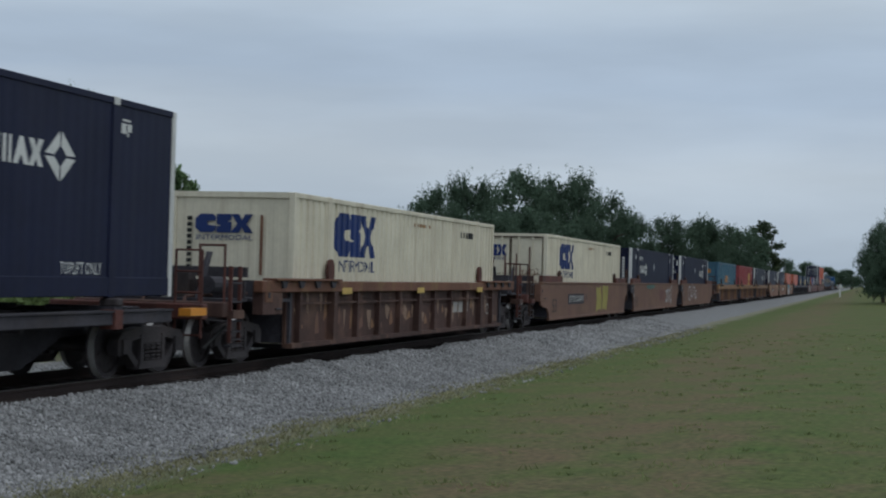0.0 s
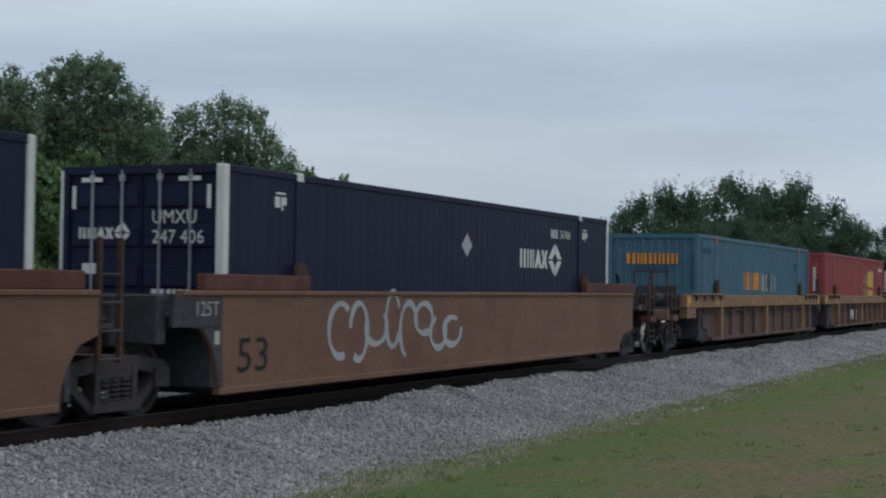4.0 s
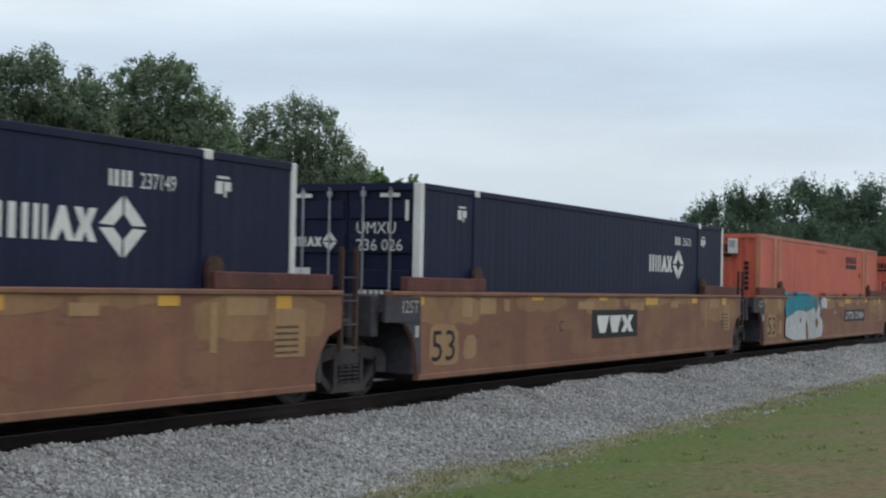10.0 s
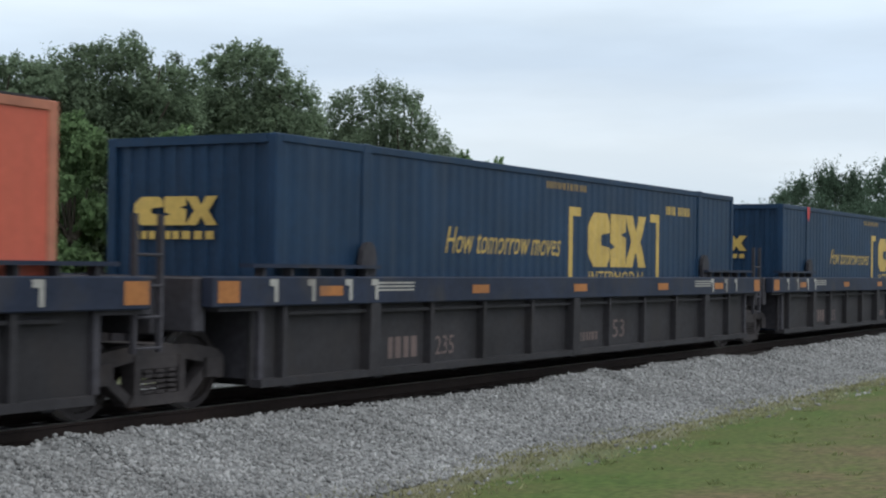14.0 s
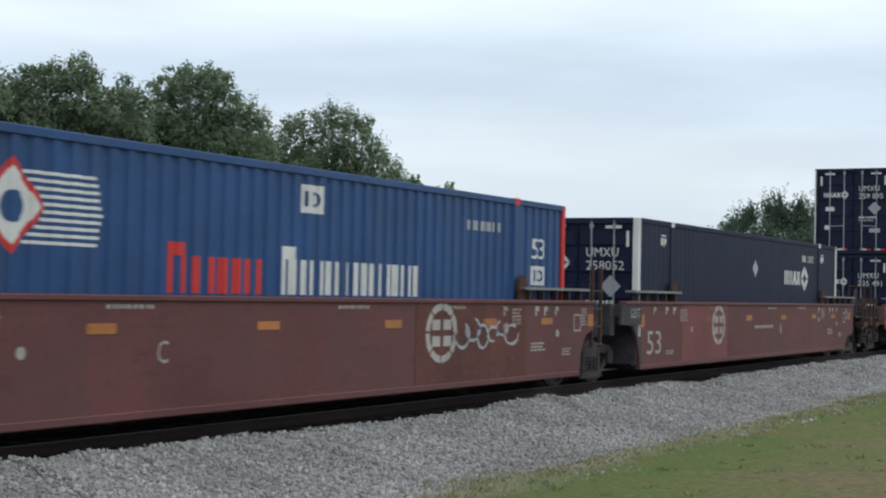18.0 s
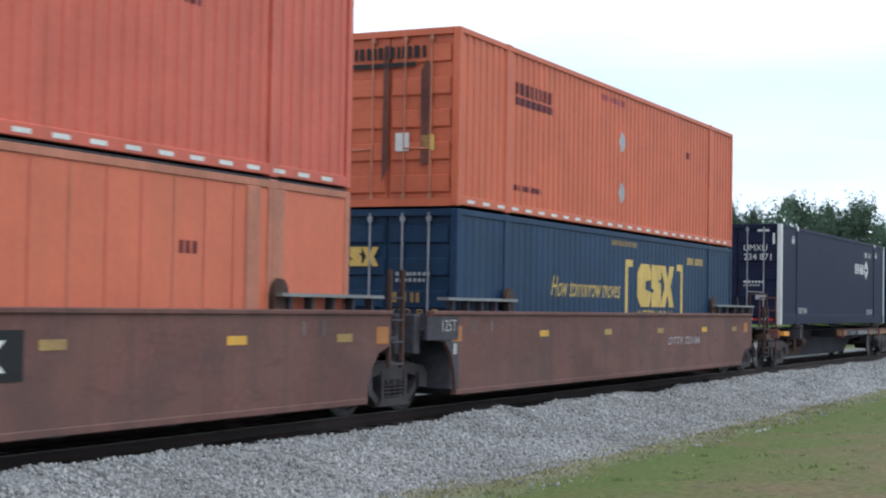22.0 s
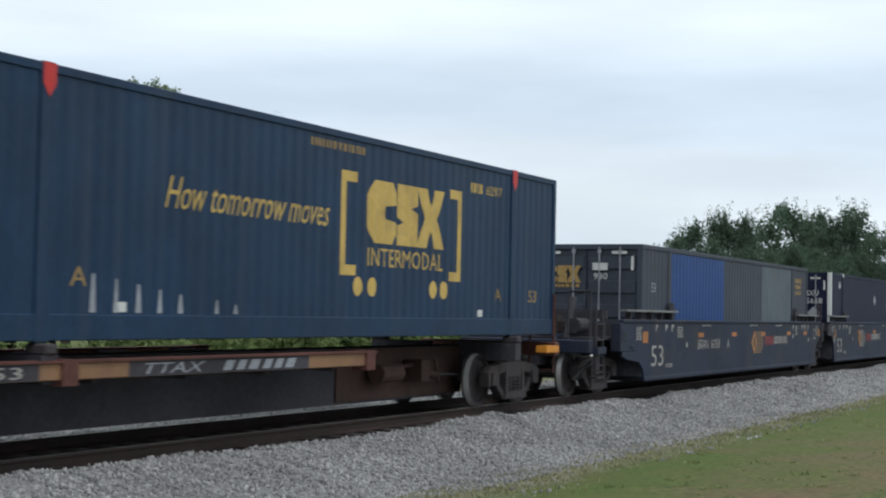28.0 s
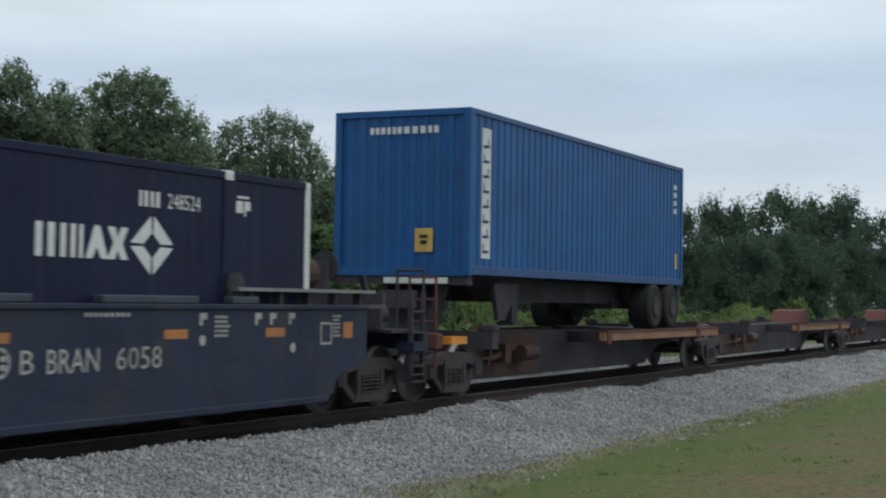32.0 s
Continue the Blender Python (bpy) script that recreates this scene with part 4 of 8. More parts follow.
    # bushes and vines at the wood's foot
    rng = random.Random(5)
    for i in range(34):
        y = 19.5 + 3.2 * rng.random()
        x = 14 + i * 2.6 + rng.random() * 2 if i < 22 else 70 + (i - 22) * 4.5 + rng.random() * 3
        d, a = math.hypot(x, y), math.degrees(math.atan2(y, x))
        plant(rng.choice(("bush_a", "bush_b")), a, d, lerp(y, LIE) + 1.3 + 1.0 * rng.random(), 1.3 + 0.9 * rng.random(), rng.random() * 360, name="bush",
              label="leafy bright green bush at the foot of the wood", cat="bush", group="bushes beyond the track")


build_trees()

# ---- paint marks ----
LETTERS = {}


def letters(s):
    """The outline mesh of a word, as corners and faces in a unit box."""
    if s not in LETTERS:
        c = bpy.data.curves.new("word", "FONT")
        c.body, c.resolution_u = s, 2
        o = bpy.data.objects.new("word", c)
        scene.collection.objects.link(o)
        bpy.context.view_layer.update()
        me = bpy.data.meshes.new_from_object(o)
        v = np.array([q.co[:2] for q in me.vertices])
        v = (v - v.min(0)) / np.maximum(v.max(0) - v.min(0), 1e-6)
        LETTERS[s] = (v, [tuple(p.vertices) for p in me.polygons])
        bpy.data.objects.remove(o)
        bpy.data.meshes.remove(me)
    return LETTERS[s]


def ngon(pts):
    return np.array(pts, float), [tuple(range(len(pts)))]


def joined(shapes):
    vs, fs, k = [], [], 0
    for v, f in shapes:
        vs.append(v)
        fs += [tuple(i + k for i in q) for q in f]
        k += len(v)
    return np.concatenate(vs), fs


def placed(shape, x0, x1, y0, y1):
    v, f = shape
    return v * np.array([x1 - x0, y1 - y0]) + np.array([x0, y0]), f


RECT = ngon([(0, 0), (1, 0), (1, 1), (0, 1)])
DIAMOND = ngon([(0.5, 0), (1, 0.5), (0.5, 1), (0, 0.5)])
DISC = ngon([(0.5 + 0.5 * math.cos(i * 0.3927), 0.5 + 0.5 * math.sin(i * 0.3927)) for i in range(16)])
BOWTIE = ngon([(0, 0), (0.36, 0), (0.5, 0.3), (0.64, 0), (1, 0), (0.72, 0.5), (1, 1), (0.64, 1), (0.5, 0.7), (0.36, 1), (0, 1), (0.28, 0.5)])
WEDGE = ngon([(0, 0), (0.3, 0), (0.5, 0.35), (0.7, 0), (1, 0), (0.62, 1), (0.38, 1)])
OCT = ngon([(0.25, 0), (0.85, 0), (1, 0.16), (1, 0.36), (0.62, 0.40), (0.58, 0.5), (0.62, 0.60), (1, 0.64), (1, 0.84), (0.85, 1), (0.25, 1), (0, 0.75), (0, 0.25)])
NOTCH = ngon([(0, 0), (1, 0), (1, 0.55), (0.7, 0.62), (1, 0.68), (1, 1), (0, 1), (0, 0.45), (0.3, 0.38), (0, 0.32)])


def ring_diamond():
    arms = []
    for i in range(4):
        a = [Vector((0.5, 0)), Vector((0, 0.5)), Vector((-0.5, 0)), Vector((0, -0.5))]
        p, q = a[i], a[(i + 1) % 4]
        s, e = p.lerp(q, 0.06), p.lerp(q, 0.94)
        arms.append(ngon([(v.x + 0.5, v.y + 0.5) for v in (s, e, e * 0.42 + (q - p) * -0.06 * 0.2, s * 0.42 + (q - p) * 0.06 * 0.2)]))
    return joined(arms)


RING = ring_diamond()


def bars(n, seed=1, gap=0.32, low=0.0):
    """A row of plain upright blocks, as long as a word that cannot be told."""
    r = random.Random(seed)
    w = [0.7 + 0.6 * r.random() for _ in range(n)]
    k, out, t = 0.0, [], sum(w)
    for q in w:
        out.append(placed(RECT, k / t, (k + q * (1 - gap)) / t, low * r.random(), 1 - low * r.random()))
        k += q
    return joined(out)


def slanted(shape, k):
    v, f = shape
    return np.stack([(v[:, 0] + k * v[:, 1]) / (1 + k), v[:, 1]], 1), f


UMARK = joined([placed(bars(5, 6, 0.45), 0, 0.53, 0, 1), placed(WEDGE, 0.52, 0.77, 0, 1), placed(BOWTIE, 0.76, 1, 0, 1)])
BIGMARK = joined([placed(OCT, 0, 0.36, 0, 1), placed(NOTCH, 0.37, 0.63, 0, 1), placed(BOWTIE, 0.62, 1, 0, 1)])
SHIELD = ngon([(0.22, 0), (0.70, 0), (0.92, 0.72), (1, 1), (0.04, 1), (0.02, 0.72)])
TMARK = joined([placed(SHIELD, 0, 0.32, 0, 1), placed(SHIELD, 0.33, 0.65, 0, 1), placed(BOWTIE, 0.65, 1, 0, 1)])
HALFLINE = joined([placed(RECT, 0, 1, 0.62, 1), placed(RECT, 0.1, 0.9, 0, 0.42)])
SEAL = joined([ngon([(0.5 + r * math.cos(a), 0.5 + r * math.sin(a)) for r, a in
                     ((0.5, i * 0.7854), (0.5, i * 0.7854 + 0.39), (0.5, i * 0.7854 + 0.7), (0.38, i * 0.7854 + 0.7), (0.38, i * 0.7854 + 0.39), (0.38, i * 0.7854))]) for i in range(8)]
              + [placed(RECT, 0.2, 0.45, 0.55, 0.72), placed(RECT, 0.55, 0.8, 0.55, 0.72), placed(RECT, 0.2, 0.45, 0.28, 0.45), placed(RECT, 0.55, 0.8, 0.28, 0.45)])


def scrawl(seed, n=9, thick=0.09):
    """Loose looping spray strokes, one band for each loop."""
    r, out = random.Random(seed), []
    for i in range(n):
        cx, cy, a, b = (i + 0.5) / n, 0.35 + 0.3 * r.random(), 0.5 / n * (0.8 + 0.7 * r.random()), 0.22 + 0.25 * r.random()
        m, s = 16, r.random() * 6
        arc = 4.2 + 1.6 * r.random()
        vs = []
        for k in range(m + 1):
            q = s + arc * k / m
            w = 1 + 0.25 * math.sin(3 * q + i)
            ox, oy = math.cos(q) * thick / n * 0.9 * w, math.sin(q) * thick * 0.5 * w
            x, y = cx + a * math.cos(q), cy + b * math.sin(q)
            vs += [(x - ox, y - oy), (x + ox, y + oy)]
        out.append((np.array(vs), [(2 * k, 2 * k + 1, 2 * k + 3, 2 * k + 2) for k in range(m)]))
    return joined(out)


def mark(name, shape, mat, parent, x0, x1, z0, z1, at=-1.504, wave=None, end=False, label=""):
    """A coat of paint a few millimetres proud of a side (along x) or of an end wall (along -y); wave: the corrugation it lies on."""
    v, f = shape
    bm = bmesh.new()
    pts = [bm.verts.new((x0 + p[0] * (x1 - x0), 0, z0 + p[1] * (z1 - z0))) for p in v]
    for q in f:
        try:
            bm.faces.new([pts[i] for i in q])
        except ValueError:
            pass
    if wave:
        pitch, depth, off = wave
        k0, k1 = math.floor((x0 - off) / pitch), math.ceil((x1 - off) / pitch)
        for k in range(k0, k1 + 1):
            for fr in CUTS:
                c = off + (k + fr) * pitch
                if x0 < c < x1:
                    bmesh.ops.bisect_plane(bm, geom=bm.verts[:] + bm.edges[:] + bm.faces[:], plane_co=(c, 0, 0), plane_no=(1, 0, 0))
    for q in bm.verts:
        y = at + (dent((q.co.x - off) / pitch) * depth if wave else 0.0)
        q.co = Vector((y, -q.co.x, q.co.z)) if end else Vector((q.co.x, y, q.co.z))
    for fc in bm.faces:
        fc.normal_update()
        if (fc.normal.x if end else fc.normal.y) > 0:
            fc.normal_flip()
    return part(name, bm, mat, parent, label)


CUTS = (0.0, 0.4, 0.5, 0.9)


def dent(u):
    """The profile of a pressed steel sheet: 0 on the crest, 1 in the groove."""
    u -= math.floor(u)
    if u < 0.4:
        return 0.0
    if u < 0.5:
        return (u - 0.4) / 0.1
    if u < 0.9:
        return 1.0
    return (1.0 - u) / 0.1


# ---- the bogie ----
def wheel_mesh():
    bm = bmesh.new()
    tube(bm, (0, -0.85, 0), (0, 0.85, 0), 0.075, n=10)
    for s in (-1, 1):
        rows = [(0.10, 0.86), (0.10, 0.80), (0.37, 0.745), (0.38, 0.79), (0.455, 0.795), (0.46, 0.70), (0.485, 0.69), (0.485, 0.665), (0.38, 0.66), (0.36, 0.70), (0.12, 0.68)]
        lathe(bm, [(r, s * y) for r, y in rows], 24)
        for k in range(4):
            a = k * 1.5708 + 0.3
            box(bm, 0.24 * math.cos(a) - 0.025, 0.24 * math.cos(a) + 0.025, s * 0.77 - 0.012, s * 0.77 + 0.012, 0.24 * math.sin(a) - 0.025, 0.24 * math.sin(a) + 0.025)
    me = bpy.data.meshes.new("wheelset")
    bm.to_mesh(me)
    bm.free()
    me.materials.append(M["truck"])
    me.materials.append(M["tread"])
    for p in me.polygons:
        # the running surface is worn bright
        if all(0.45 < math.hypot(me.vertices[v].co.x, me.vertices[v].co.z) < 0.4625 for v in p.vertices):
            p.material_index = 1
    return me


def frame_mesh():
    """One cast side frame: arched top member, sloping lower members, spring window."""
    bm = bmesh.new()
    prism(bm, [(-1.12, 0.36), (-1.12, 0.60), (-0.98, 0.70), (-0.45, 0.77), (0.45, 0.77), (0.98, 0.70), (1.12, 0.60), (1.12, 0.36), (0.98, 0.36), (0.94, 0.52), (0.45, 0.60), (-0.45, 0.60),
               (-0.94, 0.52), (-0.98, 0.36)], -0.09, 0.09)
    for k in (-1, 1):
        prism(bm, [(k * 1.0, 0.52), (k * 0.82, 0.54), (k * 0.30, 0.13), (k * 0.50, 0.15)], -0.08, 0.08)
        box(bm, k * 0.36 - 0.05, k * 0.36 + 0.05, -0.11, 0.09, 0.2, 0.66)
        box(bm, k * 0.89 - 0.13, k * 0.89 + 0.13, -0.13, 0.1, 0.38, 0.6)
    prism(bm, [(-0.50, 0.13), (0.50, 0.13), (0.42, 0.25), (-0.42, 0.25)], -0.12, 0.1)
    box(bm, -0.30, 0.30, -0.10, 0.05, 0.52, 0.64)
    for x in (-0.2, 0.0, 0.2):
        for k in range(5):
            tube(bm, (x, -0.05, 0.258 + k * 0.056), (x, -0.05, 0.290 + k * 0.056), 0.088, n=8)
    me = bpy.data.meshes.new("side_frame")
    bm.to_mesh(me)
    bm.free()
    me.materials.append(M["truck"])
    return me


WHEEL, FRAME_ME = wheel_mesh(), frame_mesh()
WHEELS = []


def bogie(parent, x):
    b = part("bogie", box(box(bmesh.new(), -0.2, 0.2, -1.05, 1.05, 0.45, 0.78), -0.35, 0.35, -0.3, 0.3, 0.6, 0.9), "truck", parent)
    b.matrix_basis = Matrix.Translation((x, 0, 0))
    for s in (-1, 1):
        share("side_frame", FRAME_ME, b, pose(0, s * 0.99, 0, 0, 0, 0 if s < 0 else 180))
    for s in (-0.89, 0.89):
        w = share("wheelset", WHEEL, b, Matrix.Translation((s, 0, 0.46)))
        WHEELS.append((w, parent, x + s, s))
    return b


# ---- well cars: x from the middle of the load, the viewer's side at -y ----
WALL = 1.50


def arc_end(x, sgn):
    """The cut-away of a well's side wall over the bogie."""
    return [(x - sgn * 0.02, 0.27), (x + sgn * 0.12, 0.5), (x + sgn * 0.35, 0.8), (x + sgn * 0.75, 1.02)]


def ladder(parent, x, mat="dark", z0=0.75, z1=2.2, y=-1.42):
    for s in (-0.2, 0.2):
        part("ladder_post", boxed(x + s - 0.025, x + s + 0.025, y - 0.03, y + 0.03, z0, z1), mat, parent)
    for k in range(4):
        z = z0 + 0.05 + k * 0.32
        part("ladder_rung", tube(bmesh.new(), (x - 0.2, y - 0.03, z), (x + 0.2, y - 0.03, z), 0.016, n=6), "dark", parent)


def end_gear(car, sgn, xb, mats, brake):
    """The platform beyond an outer bogie: sill, walkway, coupler, rails and ladder."""
    xe = sgn * 11.55
    lo, hi = sorted((sgn * 8.6, xe))
    part("draft_sill", boxed(lo, hi, -0.32, 0.32, 0.62, 1.02), "dark", car)
    part("end_sill", boxed(min(xe, xe - sgn * 0.25), max(xe, xe - sgn * 0.25), -1.40, 1.40, 0.88, 1.14, cut=0.02), mats[1], car)
    part("walkway", boxed(min(xe - sgn * 0.25, sgn * 10.4), max(xe - sgn * 0.25, sgn * 10.4), -1.35, 1.35, 1.14, 1.19), "dark", car)
    bm = bmesh.new()
    box(bm, min(xe, xe + sgn * 0.42), max(xe, xe + sgn * 0.42), -0.09, 0.09, 0.74, 0.92)
    box(bm, min(xe + sgn * 0.3, xe + sgn * 0.42), max(xe + sgn * 0.3, xe + sgn * 0.42), -0.17, 0.17, 0.66, 0.98)
    part("coupler", bm, "truck", car)
    part("platform_screen", box(box(bmesh.new(), xe - sgn * 1.28 - 0.03, xe - sgn * 1.28 + 0.03, -1.25, 1.25, 1.19, 1.5), xe - sgn * 1.28 - 0.05, xe - sgn * 1.28 + 0.05, -1.28, 1.28, 1.56, 1.74), "dark", car, "grimy cross plates behind the platform")
    for y in (-1.36, 0.9):
        bm = bmesh.new()
        for q in (y, y + 0.46):
            tube(bm, (xe - sgn * 0.12, q, 1.1), (xe - sgn * 0.12, q, 2.122), 0.022, n=6)
        tube(bm, (xe - sgn * 0.12, y, 2.1), (xe - sgn * 0.12, y + 0.46, 2.1), 0.022, n=6)
        part("handrail", bm, mats[2], car)
    ladder(car, xe - sgn * 0.45, mats[2], 0.45, 1.75)
    # pipes, valves and a lever frame crowd the platform
    part("brake_cylinder", tube(bmesh.new(), (xe - sgn * 1.15, -0.85, 1.42), (xe - sgn * 0.55, -0.85, 1.42), 0.15, n=12), "dark", car)
    part("control_valve", box(box(bmesh.new(), xe - sgn * 0.8 - 0.16, xe - sgn * 0.8 + 0.16, -0.45, -0.1, 1.19, 1.62), xe - sgn * 0.8 - 0.1, xe - sgn * 0.8 + 0.1, -0.56, -0.45, 1.28, 1.5), "truck", car)
    for y in (-0.62, 0.15):
        part("train_pipe", tube(tube(bmesh.new(), (sgn * 8.7, y, 1.25), (xe - sgn * 0.2, y, 1.22), 0.03, n=6), (xe - sgn * 0.2, y, 1.22), (xe + sgn * 0.05, y, 0.95), 0.03, n=6), mats[1], car)
    part("lever_frame", prism(bmesh.new(), [(xe - sgn * 0.55, 1.18), (xe - sgn * 0.42, 1.18), (xe - sgn * 0.85, 2.0), (xe - sgn * 0.98, 2.0)], -0.75, -0.68), "dark", car)
    part("sill_step", box(box(bmesh.new(), xe - sgn * 0.45 - 0.22, xe - sgn * 0.45 + 0.22, -1.47, -1.3, 0.38, 0.41), xe - sgn * 0.45 - 0.22, xe - sgn * 0.45 + 0.22, -1.47, -1.3, 0.62, 0.65), "dark", car)
    part("step_plate", boxed(xe - sgn * 0.45 - 0.24, xe - sgn * 0.45 + 0.24, -1.5, -1.2, 0.86, 1.0), mats[1], car)
    bm = tube(bmesh.new(), (xe - sgn * 0.35, -1.3, 0.72), (xe + sgn * 0.1, -1.1, 0.35), 0.03, n=6)
    part("brake_hose", bm, "tyre", car)
    if brake:
        bm = bmesh.new()
        lathe(bm, [(0.19, -0.015), (0.25, 0.0), (0.25, 0.03), (0.19, 0.03)], 18)
        for k in range(5):
            a = k * 1.2566
            tube(bm, (0, 0.01, 0), (0.22 * math.cos(a), 0.01, 0.22 * math.sin(a)), 0.014, n=5)
        w = part("brake_wheel", bm, "dark", car)
        w.matrix_basis = pose(xe - sgn * 0.3, 0.3, 2.15, 0, 0, 90)
        part("brake_stand", boxed(xe - sgn * 0.42 - 0.06, xe - sgn * 0.42 + 0.06, 0.18, 0.42, 1.15, 2.25), "dark", car)
        bm = bmesh.new()
        tube(bm, (sgn * 8.35, -0.35, 2.0), (sgn * 9.6, -0.35, 2.0), 0.23, n=16)
        part("air_reservoir", bm, "darkrust", car)
        part("reservoir_bracket", boxed(sgn * 9.0 - 0.3, sgn * 9.0 + 0.3, -0.5, 0.5, 1.18, 1.8), "dark", car)


def link_gear(car, sgn, mats):
    """The end of a unit that shares its bogie with the next."""
    x = sgn * 9.78
    lo, hi = sorted((sgn * 8.3, x))
    part("draft_sill", boxed(lo, hi, -0.35, 0.35, 0.78, 1.12), "dark", car)
    part("end_platform", boxed(min(sgn * 8.6, sgn * 9.5), max(sgn * 8.6, sgn * 9.5), -1.3, 1.3, 1.2, 1.26), "dark", car)
    part("cross_beam", boxed(min(sgn * 9.4, sgn * 9.6), max(sgn * 9.4, sgn * 9.6), -1.35, 1.35, 0.9, 1.5, cut=0.02), "dark", car)
    if sgn > 0:
        ladder(car, 9.25, mats[2], 0.72, 2.15)


def well_car(name, label, style, mats, lead, trail, group):
    """One unit of a container well car. style: smooth, ledge (smooth with an open end ledge) or ribbed; lead/trail: 'end' or 'link'."""
    car = tagged(new(name), label, "well car", group)
    xl = -9.9 if lead == "end" else -9.05
    xt = 9.35 if trail == "end" else 8.95
    for s in (-1, 1):
        y0, y1 = (-WALL, -WALL + 0.06) if s < 0 else (WALL - 0.06, WALL)
        wall = arc_end(-8.42, -1)[::1]
        low = [(-8.45, 0.27)] + [(8.3, 0.27)]
        lead_up = [(-8.55, 0.5), (-8.8, 0.66), (-9.55, 0.72), (-9.9, 0.8)] if lead == "end" else [(-8.5, 0.55), (-8.62, 0.85), (-8.85, 1.08), (-9.35, 1.12)]
        trail_up = [(8.5, 0.5), (8.62, 0.64), (9.2, 0.68), (9.35, 0.75)] if trail == "end" else [(8.32, 0.5), (8.42, 0.72), (8.62, 0.95), (8.95, 1.05)]
        if style == "ribbed":
            ochre = mats[0] == "ochre"
            wall = [(-7.35, 0.27), (8.45, 0.27), (8.45, 1.2), (-8.35, 1.2), (-8.35, 0.95), (-7.9, 0.95), (-7.9, 0.62), (-7.35, 0.55)] if ochre else [(-8.62, 0.27), (8.45, 0.27), (8.45, 1.32), (-8.62, 1.32)]
            if ochre:
                # dark sheet that colours in the shade of the recessed first bay
                part("inner_plate", boxed(-8.5, -7.2, min(s * 1.315, s * 1.35), max(s * 1.315, s * 1.35), 0.3, 1.2), "dark", car, "set-back plate coloured dark for the shade beside the bogie")
            part("side_wall", prism(bmesh.new(), wall, y0 + (0.12 if s < 0 else -0.12), y1 + (0.12 if s < 0 else -0.12)), mats[3], car)
            chord = part("top_chord", boxed(-10.15 if lead == "end" else -9.5, 9.9 if trail == "end" else 9.2, min(s * 1.36, s * 1.53), max(s * 1.36, s * 1.53), 1.30 if mats[0] == "oldchord" else 1.17, 1.51, cut=0.015), mats[0], car)
            part("bottom_chord", boxed(-7.33 if ochre else -8.6, 8.4, min(s * 1.36, s * 1.52), max(s * 1.36, s * 1.52), 0.25, 0.34), mats[3], car)
            part("hand_rail_bar", boxed(-8.0, 8.0, min(s * 1.43, s * 1.46), max(s * 1.43, s * 1.46), 1.06, 1.10), mats[3], car)
            for k, xr in enumerate((-8.1, -6.2, -4.7, -3.2, -1.65, -0.13, 1.3, 2.85, 4.4, 5.95, 7.35)):
                if ochre and k == 0:
                    continue
                big = k in (1, 5, 9)
                h = 0.14 if big else 0.055
                yy = sorted((s * 1.37, s * (1.525 if big else 1.49)))
                part("rib", prism(bmesh.new(), [(xr - h, 0.26), (xr + h, 0.26), (xr + h * 0.8, 1.31 if mats[0] == "oldchord" else 1.18), (xr - h * 0.8, 1.31 if mats[0] == "oldchord" else 1.18)], *yy), mats[7] if big and len(mats) > 7 else mats[1], car)
        else:
            part("side_wall", prism(bmesh.new(), lead_up[::-1] + low + trail_up + [(xt, 1.5), (xl if lead == "end" else -9.35, 1.5)], y0, y1), mats[0], car)
            part("top_chord", boxed(xl if lead == "end" else -9.3, xt, min(s * 1.38, s * 1.53), max(s * 1.38, s * 1.53), 1.49, 1.555, cut=0.012), mats[0], car)
            part("bottom_chord", boxed(-8.45, 8.3, min(s * 1.40, s * 1.515), max(s * 1.40, s * 1.515), 0.24, 0.33, cut=0.012), mats[0], car)
        for sg, kind in ((-1, lead), (1, trail)):
            xo = sg * (9.6 if kind == "end" else 8.75)
            a, b = sorted((sg * 6.05, xo))
            if style == "smooth":
                part("end_ledge", boxed(a, b, min(s * 1.34, s * 1.47), max(s * 1.34, s * 1.47), 1.556, 1.765, cut=0.012), mats[1], car)
            elif style == "ribbed" and mats[0] != "steelblue":
                part("end_ledge", boxed(a, b, min(s * 1.30, s * 1.60), max(s * 1.30, s * 1.60), 1.512, 1.555, cut=0.008), mats[4], car)
                for k in range(4):
                    q = a + (b - a) * (k + 0.5) / 4
                    part("ledge_bracket", prism(bmesh.new(), [(q - 0.16, 1.511), (q + 0.16, 1.511), (q + 0.07, 1.38), (q - 0.07, 1.38)], min(s * 1.532, s * 1.575), max(s * 1.532, s * 1.575)), "dark", car)
            else:
                zl = 1.61 if style == "ribbed" else 1.72
                part("end_ledge", boxed(a, b, min(s * 1.30, s * 1.5), max(s * 1.30, s * 1.5), zl, zl + 0.045), mats[4], car)
                for k in range(5 if s < 0 else 2):
                    q = a + (b - a) * (k + 0.5) / (5 if s < 0 else 2)
                    part("ledge_bracket", boxed(q - 0.03, q + 0.03, min(s * 1.34, s * 1.46), max(s * 1.34, s * 1.46), 1.50 if style == "ribbed" else 1.556, zl), "dark", car)
            bm = prism(bmesh.new(), [(sg * 6.02, 1.5), (sg * 6.0, 1.75), (sg * 6.04, 1.88), (sg * 6.13, 1.95), (sg * 6.24, 1.94), (sg * 6.33, 1.85), (sg * 6.36, 1.68), (sg * 6.34, 1.5)], min(s * 1.335, s * 1.40), max(s * 1.335, s * 1.40))
            part("load_guide", bm, mats[2], car)
    part("well_floor", box(box(bmesh.new(), -8.2, 8.2, -1.4, -0.95, 0.25, 0.30), -8.2, 8.2, 0.95, 1.4, 0.25, 0.30), "dark", car)
    for k in range(9):
        x = -7.9 + k * 1.975
        part("cross_bearer", boxed(x - 0.1, x + 0.1, -1.4, 1.4, 0.21, 0.295), "dark", car)
